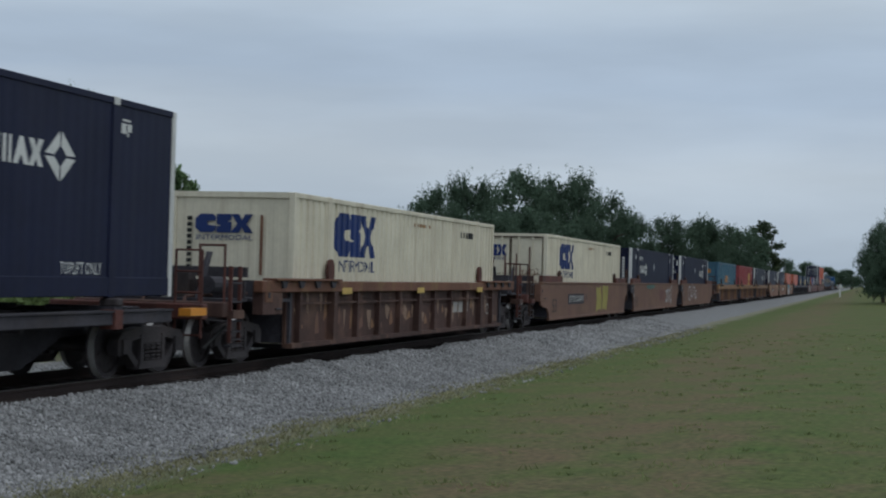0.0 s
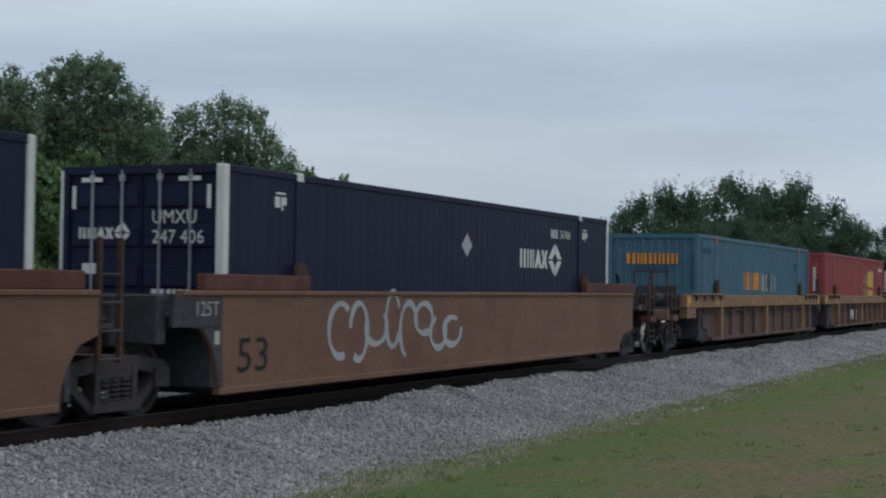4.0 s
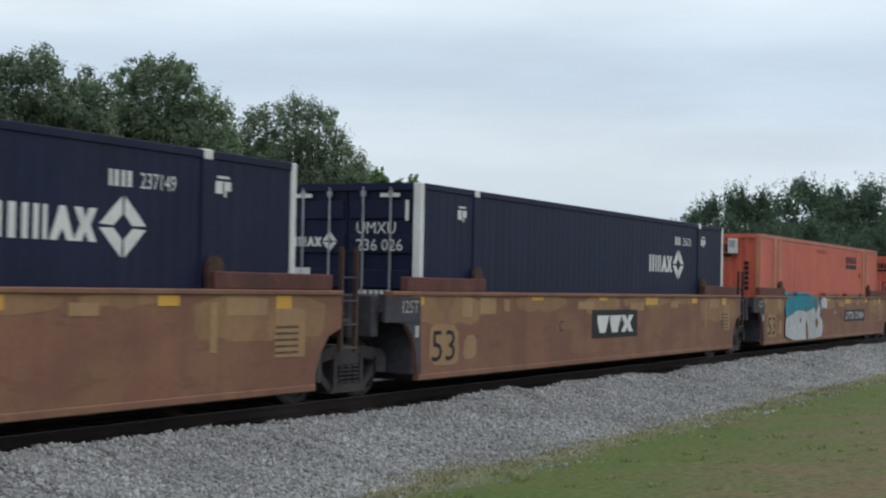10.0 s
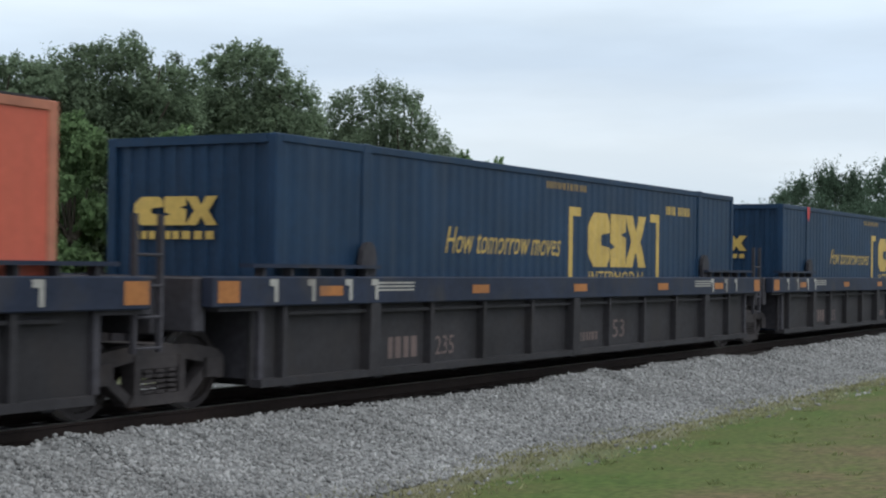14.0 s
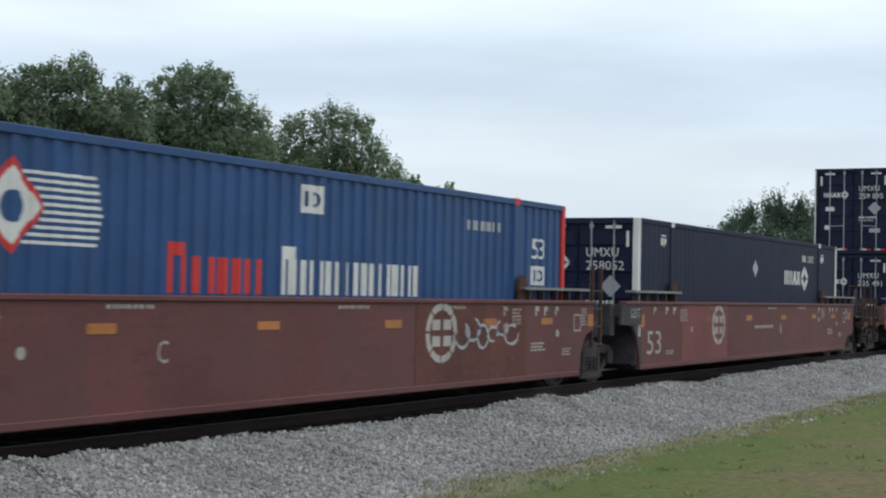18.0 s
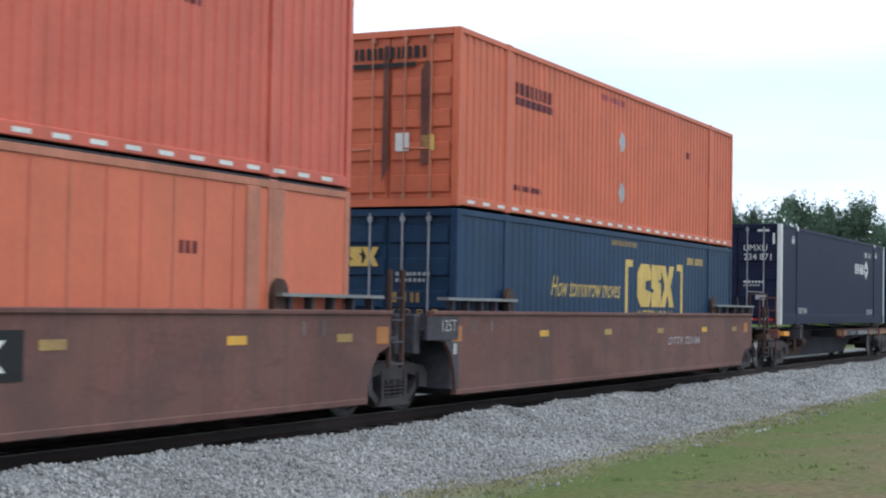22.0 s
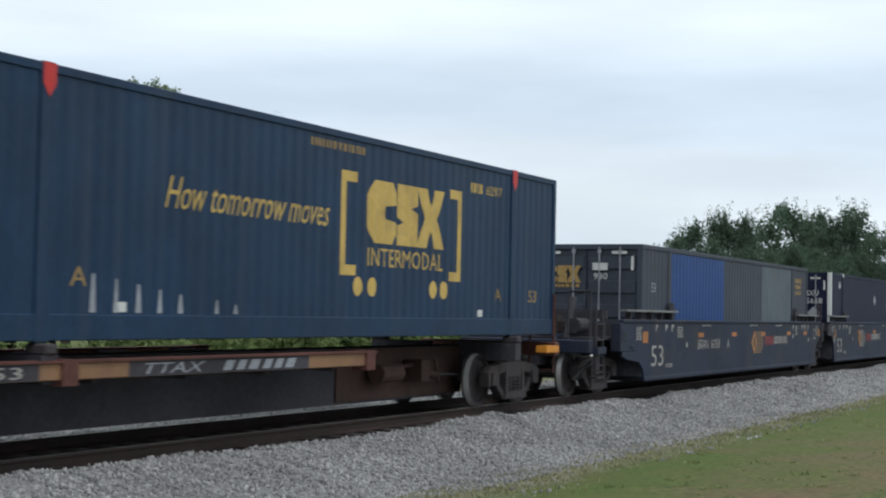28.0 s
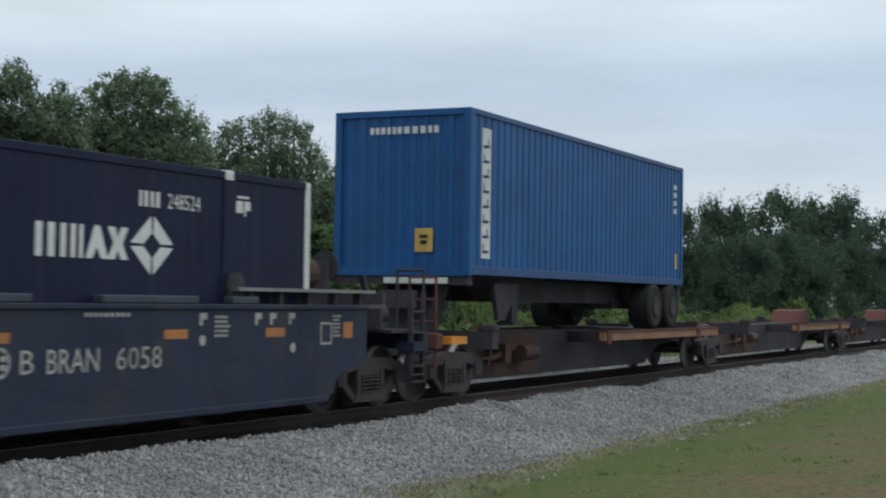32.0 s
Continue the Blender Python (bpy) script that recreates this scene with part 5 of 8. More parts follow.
    for sg in (-1, 1):
        a, b = sorted((sg * 8.45, sg * 8.55))
        part("bulkhead", boxed(a, b, -1.44, 1.44, 0.34, 1.5), mats[5] if len(mats) > 5 else "dark", car)
        a, b = sorted((sg * 8.55, sg * 9.3))
        part("end_deck", boxed(a, b, -1.44, 1.44, 1.12, 1.18), "dark", car)
    if style == "ribbed" and mats[0] != "oldchord":
        for x in (-10.1 if lead == "end" else -9.42, 9.46 if trail == "end" else 8.78):
            mark("end_reflector", RECT, "dullamber" if mats[0] == "steelblue" else "reflector", car, x, x + 0.38, 1.22, 1.46, -1.534, label="amber reflective square")
    if lead == "end":
        end_gear(car, -1, -10.15, mats, False)
        bogie(car, -10.18)
        chest = part("tool_box", boxed(-10.05, -9.12, -1.512, -1.3, 0.9, 1.48, cut=0.01), mats[6] if len(mats) > 6 else mats[0], car)
        part("box_lid", boxed(-9.98, -9.62, -1.526, -1.512, 1.12, 1.38, cut=0.006), mats[0], chest)
        part("lid_clasp", boxed(-9.86, -9.76, -1.536, -1.526, 1.2, 1.3), "dark", chest)
        part("box_handle", tube(bmesh.new(), (-9.5, -1.535, 1.0), (-9.2, -1.535, 1.0), 0.014, n=6), "dark", chest)
    else:
        link_gear(car, -1, mats)
        if style != "ribbed":
            part("spec_panel", boxed(-9.5, -8.42, -1.516, -1.46, 1.11, 1.47), "dark", car, "dark stencil panel")
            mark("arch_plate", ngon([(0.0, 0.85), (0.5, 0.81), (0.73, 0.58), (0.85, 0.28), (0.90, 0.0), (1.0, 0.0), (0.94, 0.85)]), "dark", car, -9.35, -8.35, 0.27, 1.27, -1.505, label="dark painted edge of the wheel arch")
            mark("white_tag", RECT, "chalk", car, -8.58, -8.46, 0.88, 1.05, -1.510)
            mark("capacity_stencil", letters("125T"), "chalk", car, -9.0, -8.5, 1.24, 1.42, -1.521)
    if trail == "end":
        end_gear(car, 1, 10.15, mats, True)
        bogie(car, 10.25)
    else:
        link_gear(car, 1, mats)
        bogie(car, 9.86)
    return car


def spine_unit(name, label, flip, ends, group, hitch=False, paint="ochre"):
    """One unit of a spine car: a deep middle beam with a side deck over one half."""
    car = tagged(new(name), label, "spine car", group)
    f = -1 if flip else 1
    bm = prism(bmesh.new(), [(-9.0, 0.72), (-7.2, 0.72), (-6.3, 0.20), (5.3, 0.20), (6.4, 0.62), (8.9, 0.72), (8.9, 1.05), (-9.0, 1.05)], -0.34, 0.34)
    part("centre_beam", bm, "dark", car)
    part("beam_web", boxed(min(f * -6.0, f * -1.6), max(f * -6.0, f * -1.6), -0.37, -0.342, 0.24, 1.04), "darkrust", car, "rusty brown stretch of the beam")
    for s in (-1, 1):
        a, b = sorted((f * -0.75, f * 7.7))
        part("side_sill", boxed(a, b, min(s * 1.36, s * 1.5), max(s * 1.36, s * 1.5), 0.86, 1.04, cut=0.012), paint, car, "rust-stained ochre side sill" if paint == "ochre" else "")
        part("sill_flange", boxed(a, b, min(s * 1.30, s * 1.53), max(s * 1.30, s * 1.53), 1.04, 1.065), "rustred" if paint == "ochre" else paint, car)
        for x in (f * 5.9, f * -0.55):
            part("sill_bracket", boxed(x - 0.12, x + 0.12, min(s * 1.3, s * 1.535), max(s * 1.3, s * 1.535), 0.80, 1.075), "rustred", car)
        for x in (-6.1, 6.1):
            part("stand_arm", prism(bmesh.new(), [(x - 0.12, 0.82), (x + 0.12, 0.82), (x + 0.12, 1.12), (x - 0.12, 1.12)], min(s * 0.3, s * 1.42), max(s * 0.3, s * 1.42)), "dark", car)
            part("twist_lock_stand", boxed(x - 0.09, x + 0.09, min(s * 1.15, s * 1.45), max(s * 1.15, s * 1.45), 1.12, 1.236, cut=0.02), "truck", car)
        for k in range(5):
            x = f * (0.2 + k * 1.7)
            part("cross_arm", boxed(x - 0.05, x + 0.05, min(s * 0.3, s * 1.36), max(s * 0.3, s * 1.36), 0.8, 1.03), "dark", car)
    part("deck_plate", boxed(min(f * 5.2, f * 7.6), max(f * 5.2, f * 7.6), -1.36, 1.36, 1.03, 1.05), "dark", car)
    bm = tube(bmesh.new(), (f * -3.1, -0.62, 0.66), (f * -2.4, -0.62, 0.66), 0.15, n=12)
    part("air_reservoir", bm, "darkrust", car)
    bm = box(bmesh.new(), f * -3.9 - 0.14, f * -3.9 + 0.14, -0.72, -0.4, 0.5, 0.85)
    tube(bm, (f * -4.5, -0.6, 0.58), (f * -3.9, -0.6, 0.66), 0.06, n=8)
    tube(bm, (f * -4.3, -0.55, 0.78), (f * -3.2, -0.55, 0.74), 0.035, n=6)
    tube(bm, (f * -4.6, -0.62, 0.45), (f * -4.45, -0.62, 0.85), 0.03, n=6)
    part("brake_valve", bm, "darkrust", car)
    part("brake_rod", tube(bmesh.new(), (f * -7.0, -0.5, 0.5), (f * -4.5, -0.6, 0.6), 0.022, n=6), "dark", car)
    if hitch:
        h = part("trailer_hitch", prism(bmesh.new(), [(-6.9, 1.05), (-6.2, 1.9), (-5.9, 1.95), (-5.75, 1.85), (-6.2, 1.05)], -0.35, 0.35), "dark", car, "raised trailer hitch")
        part("hitch_plate", boxed(-6.4, -5.6, -0.55, 0.55, 1.93, 2.0), "truck", h)
    for kind, x in ends:
        bogie(car, x)
        sg = 1 if x > 0 else -1
        if kind == "end":
            xe = sg * (abs(x) + 1.35)
            a, b = sorted((sg * 8.4, xe))
            part("draft_sill", boxed(a, b, -0.3, 0.3, 0.66, 1.0), "dark", car)
            a, b = sorted((xe, xe - sg * 0.22))
            part("end_sill", boxed(a, b, -1.4, 1.4, 0.86, 1.12, cut=0.02), "rustred", car)
            bm = bmesh.new()
            for y in (-1.32, -0.85):
                tube(bm, (xe - sg * 0.1, y, 0.55), (xe - sg * 0.1, y, 2.0), 0.022, n=6)
            for z in (0.6, 0.95, 1.3, 1.65, 2.0):
                tube(bm, (xe - sg * 0.1, -1.32, z), (xe - sg * 0.1, -0.85, z), 0.018, n=6)
            part("end_ladder", bm, "rustred", car)
            bm = box(bmesh.new(), min(xe, xe + sg * 0.4), max(xe, xe + sg * 0.4), -0.09, 0.09, 0.74, 0.92)
            part("coupler", bm, "truck", car)
            part("corner_tab", boxed(xe - sg * 0.6 - 0.3, xe - sg * 0.6 + 0.3, -1.51, -1.3, 0.94, 1.06), "amber", car, "orange painted corner tab")
    return car


# ---- containers: x from the middle, z from the underside ----
def sheet(bm, x0, x1, z0, z1, y, pitch, depth, off, sgn):
    """A pressed side sheet with upright corrugations."""
    xs = {x0, x1}
    for k in range(math.floor((x0 - off) / pitch), math.ceil((x1 - off) / pitch) + 1):
        for fr in CUTS:
            c = off + (k + fr) * pitch
            if x0 < c < x1:
                xs.add(round(c, 4))
    row = [(x, y - sgn * dent((x - off) / pitch + 1e-7) * depth) for x in sorted(xs)]
    a = [bm.verts.new((x, q, z0)) for x, q in row]
    b = [bm.verts.new((x, q, z1)) for x, q in row]
    for i in range(len(row) - 1):
        q = (a[i], a[i + 1], b[i + 1], b[i])
        bm.faces.new(q if sgn < 0 else q[::-1])


def container(name, label, mat, length=16.154, high=2.896, wave=(0.27, 0.022), lead="front", post=None, tail_post=None, rail=None, stack=1.98, wide=2.60,
              stack_mat=None, twin=False, top=None, sill=0.17):
    c = tagged(new(name), label, "container", "containers of the train")
    h, hw = length / 2, wide / 2
    pitch, depth = wave
    off = -h + 0.12
    rim = 0.018
    for s in (-1, 1):
        body = bmesh.new()
        sheet(body, -h + 0.1, h - 0.1, sill - 0.01, high - 0.09, s * (hw - rim), pitch, depth, off, s)
        part("side_sheet", body, mat, c)
    part("roof", boxed(-h + 0.05, h - 0.05, -hw + 0.03, hw - 0.03, high - 0.05, high - 0.012), mat, c)
    part("floor", boxed(-h + 0.05, h - 0.05, -hw + 0.05, hw - 0.05, 0.05, 0.15), "dark", c)
    for s in (-1, 1):
        part("bottom_rail", boxed(-h + 0.12, h - 0.12, min(s * hw, s * (hw - 0.08)), max(s * hw, s * (hw - 0.08)), 0.02, sill, cut=0.01), rail or mat, c)
        part("top_rail", boxed(-h + 0.12, h - 0.12, min(s * hw, s * (hw - 0.07)), max(s * hw, s * (hw - 0.07)), high - 0.10, high, cut=0.01), top or rail or mat, c)
        for e in (-1, 1):
            pm = post if e < 0 else tail_post
            a, b = sorted((e * h, e * (h - 0.13)))
            cp = part("corner_post", boxed(a, b, min(s * hw, s * (hw - 0.13)), max(s * hw, s * (hw - 0.13)), 0, high, cut=0.012), (pm if s < 0 else None) or mat, c,
                      "pale painted corner post" if pm and s < 0 else "")
            if pm and s > 0:
                part("post_edge", boxed(min(e * h, e * (h + 0.004)), max(e * h, e * (h + 0.004)), hw - 0.05, hw - 0.005, 0.05, high - 0.05), pm, cp, "pale painted edge")
            if stack:
                x = e * (h - stack)
                for q in ((-0.42, 0.16) if twin and s < 0 else ()):
                    part("stacking_panel", boxed(x + q - 0.18, x + q + 0.12, -hw - 0.010, -hw + 0.05, 0.0, high - 0.1, cut=0.012), stack_mat, c, "pale worn stacking panel")
                part("stacking_post", boxed(x - 0.11, x + 0.11, min(s * (hw + 0.004), s * (hw - 0.09)), max(s * (hw + 0.004), s * (hw - 0.09)), 0, high, cut=0.012), stack_mat or mat, c)
                part("corner_casting", boxed(x - 0.10, x + 0.10, min(s * (hw + 0.008), s * (hw - 0.16)), max(s * (hw + 0.008), s * (hw - 0.16)), high - 0.115, high + 0.012, cut=0.012), post or stack_mat or mat, c)
    for e, kind in ((-1, lead), (1, "doors" if lead == "front" else "front")):
        x = e * (h - 0.04)
        bm = bmesh.new()
        if kind == "front":
            sheet(bm, -hw + 0.1, hw - 0.1, 0.12, high - 0.09, h - 0.035, 0.24, 0.007 if mat == "cream" else 0.03, 0.0, 1)
            wall = part("front_wall", bm, mat, c)
            wall.matrix_basis = pose(0, 0, 0, 0, 0, 90 if e < 0 else -90)
        elif kind == "slats":
            for k in range(9):
                z = 0.16 + k * 0.295
                box(bm, min(x, x - e * 0.04), max(x, x - e * 0.04), -hw + 0.13, hw - 0.13, z, z + 0.2)
            box(bm, min(x - e * 0.05, x - e * 0.08), max(x - e * 0.05, x - e * 0.08), -hw + 0.13, hw - 0.13, 0.12, high - 0.1)
            part("front_wall", bm, mat, c)
        else:
            for s in (-1, 1):
                bm = bmesh.new()
                y0, y1 = sorted((s * 0.012, s * (hw - 0.13)))
                box(bm, min(x - e * 0.02, x - e * 0.06), max(x - e * 0.02, x - e * 0.06), y0, y1, 0.14, high - 0.1)
                d = part("door", bm, mat, c)
                for k in range(0 if e > 0 else 2 if mat == "cream" else 5):
                    z, tall = (0.22 + k * 1.28, 1.18) if mat == "cream" else (0.22 + k * 0.53, 0.30)
                    part("door_panel", boxed(min(x + e * 0.012, x - e * 0.02), max(x + e * 0.012, x - e * 0.02), y0 + 0.04, y1 - 0.04, z, z + tall, cut=0.02), mat, d)
                for q in (0.3, 0.78):
                    y = s * q
                    bm = tube(bmesh.new(), (x + e * 0.03, y, 0.1), (x + e * 0.03, y, high - 0.06), 0.019, n=6)
                    box(bm, min(x, x + e * 0.045), max(x, x + e * 0.045), y - 0.04, y + 0.04, 0.12, 0.2)
                    box(bm, min(x, x + e * 0.045), max(x, x + e * 0.045), y - 0.04, y + 0.04, high - 0.2, high - 0.12)
                    part("lock_rod", bm, "rod" if mat in ("navy", "blue", "royal", "slate") else "worn" if mat.startswith("orange") else mat, d)
                bm = tube(bmesh.new(), (x + e * 0.05, s * 0.3, 0.95), (x + e * 0.05, s * 0.78, 0.93), 0.014, n=6)
                part("door_handle", bm, "rod" if mat in ("navy", "blue", "royal", "slate") else "worn" if mat.startswith("orange") else mat, d)
        part("end_header", boxed(min(e * h, e * (h - 0.1)), max(e * h, e * (h - 0.1)), -hw + 0.13, hw - 0.13, high - 0.11, high - 0.002), mat, c)
        part("end_sill", boxed(min(e * h, e * (h - 0.1)), max(e * h, e * (h - 0.1)), -hw + 0.13, hw - 0.13, 0.0, 0.14), mat, c)
    return c, (pitch, depth, off), -hw + rim - 0.004, -h - 0.004

# ---- the train ----
HALF = 8.077
LOW, DECK = 0.30, 1.24          # underside of a load in a well, and on a spine car
TOP2 = LOW + 2.94               # underside of a load stacked on another
CARRIED = []                    # (thing, place of its middle behind the train's zero mark, height)


def along(t):
    """How far the train has come at t seconds."""
    u = (t - 16) / 16
    return 17.246 * t - 0.088 * u * u + 0.6 * u ** 3


class Load:
    """A container with the tools to paint on its near side (from its leading edge, from the rail) and its leading end."""

    def __init__(self, front, base, *a, **k):
        self.ob, self.wave, self.at, self.head = container(*a, **k)
        self.base, self.half = base, k.get("length", 16.154) / 2
        CARRIED.append((self.ob, front + self.half, base))

    def side(self, name, shape, mat, x0, x1, z0, z1, label=""):
        mark(name, shape, mat, self.ob, x0 - self.half, x1 - self.half, z0 - self.base, z1 - self.base, self.at, self.wave, label=label)

    def end(self, name, shape, mat, x0, x1, z0, z1, label=""):
        mark(name, shape, mat, self.ob, x0, x1, z0 - self.base, z1 - self.base, self.head, end=True, label=label)


def navy_box(front, base, lead="doors", number="", logo=10.65, silver=True, only=False, smooth=0.002, plate=False):
    """Navy 53-foot container with white posts and a white diamond emblem."""
    c = Load(front, base, "container", "navy blue corrugated steel container with white corner posts and emblem", "navy", wave=(0.27, smooth), lead=lead, sill=0.30,
             post="white", tail_post="white" if lead == "doors" else "white")
    b = base - LOW
    c.side("emblem", UMARK, "white", logo, logo + 1.55, 2.04 + b, 2.40 + b)
    c.side("emblem_diamond", RING, "white", logo + 1.56, logo + 2.42, 1.86 + b, 2.58 + b, "white diamond ring emblem")
    n0 = 12.38 if lead == "doors" else 2.66
    if number and lead == "doors":
        c.side("owner_lettering", bars(4, 3, 0.4), "white", n0, n0 + 0.44, 2.66 + b, 2.84 + b)
        c.side("serial_number", letters(number.replace(" ", "")), "white", n0 + 0.55, n0 + 1.2, 2.66 + b, 2.84 + b)
    else:
        c.side("serial_lettering", bars(7, 3, 0.42), "white", n0, n0 + 1.2, 2.66 + b, 2.84 + b)
    for x in (1.31, 14.36):
        c.side("warning_mark", joined([placed(RECT, 0.1, 0.9, 0.88, 1), placed(RECT, 0, 0.45, 0.15, 0.75), placed(RECT, 0.55, 1, 0.3, 0.75), placed(RECT, 0.55, 0.7, 0, 0.3)]),
               "white", x, x + 0.32, 2.66 + b, 2.91 + b)
    if silver:
        c.side("silver_diamond", DIAMOND, "silver", 7.8, 8.27, 2.17 + b, 2.60 + b)
    if only:
        c.side("stencil", letters("TOPLIFT ONLY"), "white", 2.16, 3.34, 0.63 + b, 0.80 + b)
        c.side("stencil", letters("TOPLIFT ONLY"), "white", 12.72, 13.88, 0.63 + b, 0.80 + b)
    if lead == "doors":
        c.end("emblem", UMARK, "white", -0.98, -0.42, 2.22 + b, 2.37 + b)
        c.end("emblem_diamond", RING, "white", -0.42, -0.14, 2.14 + b, 2.46 + b)
        c.end("owner_code", letters("UMXU"), "white", 0.20, 0.88, 2.42 + b, 2.60 + b)
        if number:
            c.end("serial_number", letters(number), "white", 0.20, 1.0, 2.16 + b, 2.34 + b)
        if plate:
            c.end("silver_diamond", DIAMOND, "silver", 0.5, 0.94, 1.62 + b, 2.06 + b)
        for k, (y, z, w) in enumerate(((0.2, 1.50, 0.62), (0.2, 1.40, 0.5), (-0.95, 1.12, 0.16), (0.55, 1.02, 0.36), (-0.92, 1.75, 0.3))):
            c.end("door_lettering" if w > 0.4 else "door_label", bars(6, k) if w > 0.4 else RECT, "silver" if k % 2 else "white", y, y + w, z + b, z + b + (0.06 if w > 0.4 else 0.14))
        for y in (-0.95, 0.6):
            c.end("reflector", RECT, "white", y, y + 0.34, 2.98 + b, 3.04 + b)
        c.end("reflector", RECT, "white", -1.10, -1.04, 2.62 + b, 2.93 + b)
        c.end("reflector", RECT, "white", 1.04, 1.10, 2.62 + b, 2.93 + b)
        for y in (-0.95, -0.5, 0.3, 0.75):
            c.end("red_white_tape", RECT, "white", y, y + 0.17, 0.42 + b, 0.48 + b)
            c.end("red_white_tape", RECT, "scarlet", y + 0.17, y + 0.32, 0.42 + b, 0.48 + b)
    else:
        c.end("emblem", UMARK, "white", -0.95, -0.25, 2.10 + b, 2.28 + b)
        c.end("emblem_diamond", RING, "white", -0.27, 0.12, 1.98 + b, 2.40 + b)
        c.end("serial_lettering", joined([placed(RECT, 0, 1, k / 8, k / 8 + 0.085) for k in range(8)]), "white", 0.85, 0.97, 1.7 + b, 2.8 + b)
        c.end("serial_lettering", joined([placed(RECT, 0, 1, k / 4, k / 4 + 0.17) for k in range(4)]), "white", 0.6, 0.72, 2.1 + b, 2.8 + b)
    return c


def slogan_box(front, base, lead="doors", text_low=0.0, dots=True, tab=True, number=""):
    """Deep blue 53-foot container with yellow slogan, brackets and block letters."""
    c = Load(front, base, "container", "deep blue corrugated container with yellow slogan and bracketed emblem", "blue", wave=(0.27, 0.007), lead=lead, sill=0.30,
             stack_mat="blue")
    b = base - DECK
    c.side("slogan", slanted(letters("How tomorrow moves"), 0.03), "gold", 4.05, 7.85, 2.78 + b, 3.16 + b)
    c.side("bracket", joined([placed(RECT, 0, 0.3, 0, 1), placed(RECT, 0.3, 1, 0.9, 1), placed(RECT, 0.3, 1, 0, 0.10)]), "gold", 8.12, 8.56, 2.13 + b, 3.60 + b)
    c.side("bracket", joined([placed(RECT, 0.7, 1, 0, 1), placed(RECT, 0, 0.7, 0.9, 1), placed(RECT, 0, 0.7, 0, 0.10)]), "gold", 11.62, 12.04, 2.13 + b, 3.60 + b)
    c.side("emblem", BIGMARK, "gold", 8.86, 11.42, 2.62 + b, 3.54 + b, "three heavy yellow emblem blocks")
    c.side("wording", letters("INTERMODAL"), "gold", 8.92, 11.38, 2.28 + b, 2.55 + b)
    if dots:
        for x in (8.50, 8.93, 10.92, 11.30):
            c.side("wheel_spot", DISC, "gold", x, x + 0.27, 1.84 + b, 2.12 + b)
    c.side("small_lettering", bars(14, 4, 0.45), "dullgold", 7.28, 8.8, 3.86 + b, 3.97 + b)
    c.side("owner_lettering", bars(4, 8, 0.4), "gold", 12.4, 12.9, 3.62 + b, 3.78 + b)
    if number:
        c.side("serial_number", letters(number.replace(" ", "")), "gold", 13.02, 13.65, 3.62 + b, 3.78 + b)
    else:
        c.side("serial_lettering", bars(6, 8, 0.4), "gold", 13.02, 13.65, 3.62 + b, 3.78 + b)
    c.side("letter_mark", letters("A"), "dullgold", 13.43, 13.70, 1.84 + b, 2.05 + b)
    c.side("size_mark", letters("53"), "dullgold", 14.92, 15.28, 1.84 + b, 2.05 + b)
    c.side("letter_mark", letters("A"), "dullgold", 2.42, 2.69, 1.84 + b, 2.05 + b)
    c.side("size_mark", letters("53"), "dullgold", 0.86, 1.22, 1.84 + b, 2.05 + b)
    c.side("white_tag", RECT, "white", 3.16, 3.38, 1.57 + b, 1.68 + b)
    c.side("white_tag", RECT, "white", 12.75, 12.95, 1.57 + b, 1.68 + b)
    if number == "632 917":
        for k, x in enumerate((2.75, 3.15, 3.55, 3.95, 4.35, 5.1, 5.5)):
            c.side("pale_run", ngon([(0, 0), (1, 0), (0.7, 1), (0.3, 1)]), "rod", x, x + 0.10, 1.56 + b, 1.56 + b + 0.42 - 0.05 * k, "pale run of washed-down dirt")
    if tab:
        for x in (1.98, 14.174):
            mark("red_corner_tab", ngon([(0, 1), (0, 0.4), (0.5, 0), (1, 0.4), (1, 1)]), "scarlet", c.ob, x - 0.1 - HALF, x + 0.1 - HALF, 2.54, 2.90, -1.313)
    if lead == "doors":
        c.end("owner_lettering", bars(4, 2, 0.4), "dullgold", 0.12, 0.68, 2.62 + b, 2.78 + b)
        c.end("serial_number", letters(number or "632 917"), "dullgold", 0.12, 0.98, 2.36 + b, 2.52 + b)
        c.end("yellow_panel", RECT, "gold", 0.48, 0.86, 1.78 + b, 2.06 + b)
        c.end("door_lettering", bars(8, 2, 0.4), "silver", 0.2, 0.85, 3.05 + b, 3.11 + b)
        c.end("door_lettering", bars(7, 5, 0.4), "silver", 0.2, 0.75, 2.95 + b, 3.01 + b)
        c.end("emblem", BIGMARK, "gold", -0.98, -0.12, 3.2 + b, 3.52 + b)
    else:
        c.end("emblem_panel", BIGMARK, "gold", -0.85, 0.45, 3.05 + b, 3.4 + b)
        c.end("wording", bars(9, 4), "gold", -0.85, 0.45, 2.88 + b, 2.98 + b)
    return c


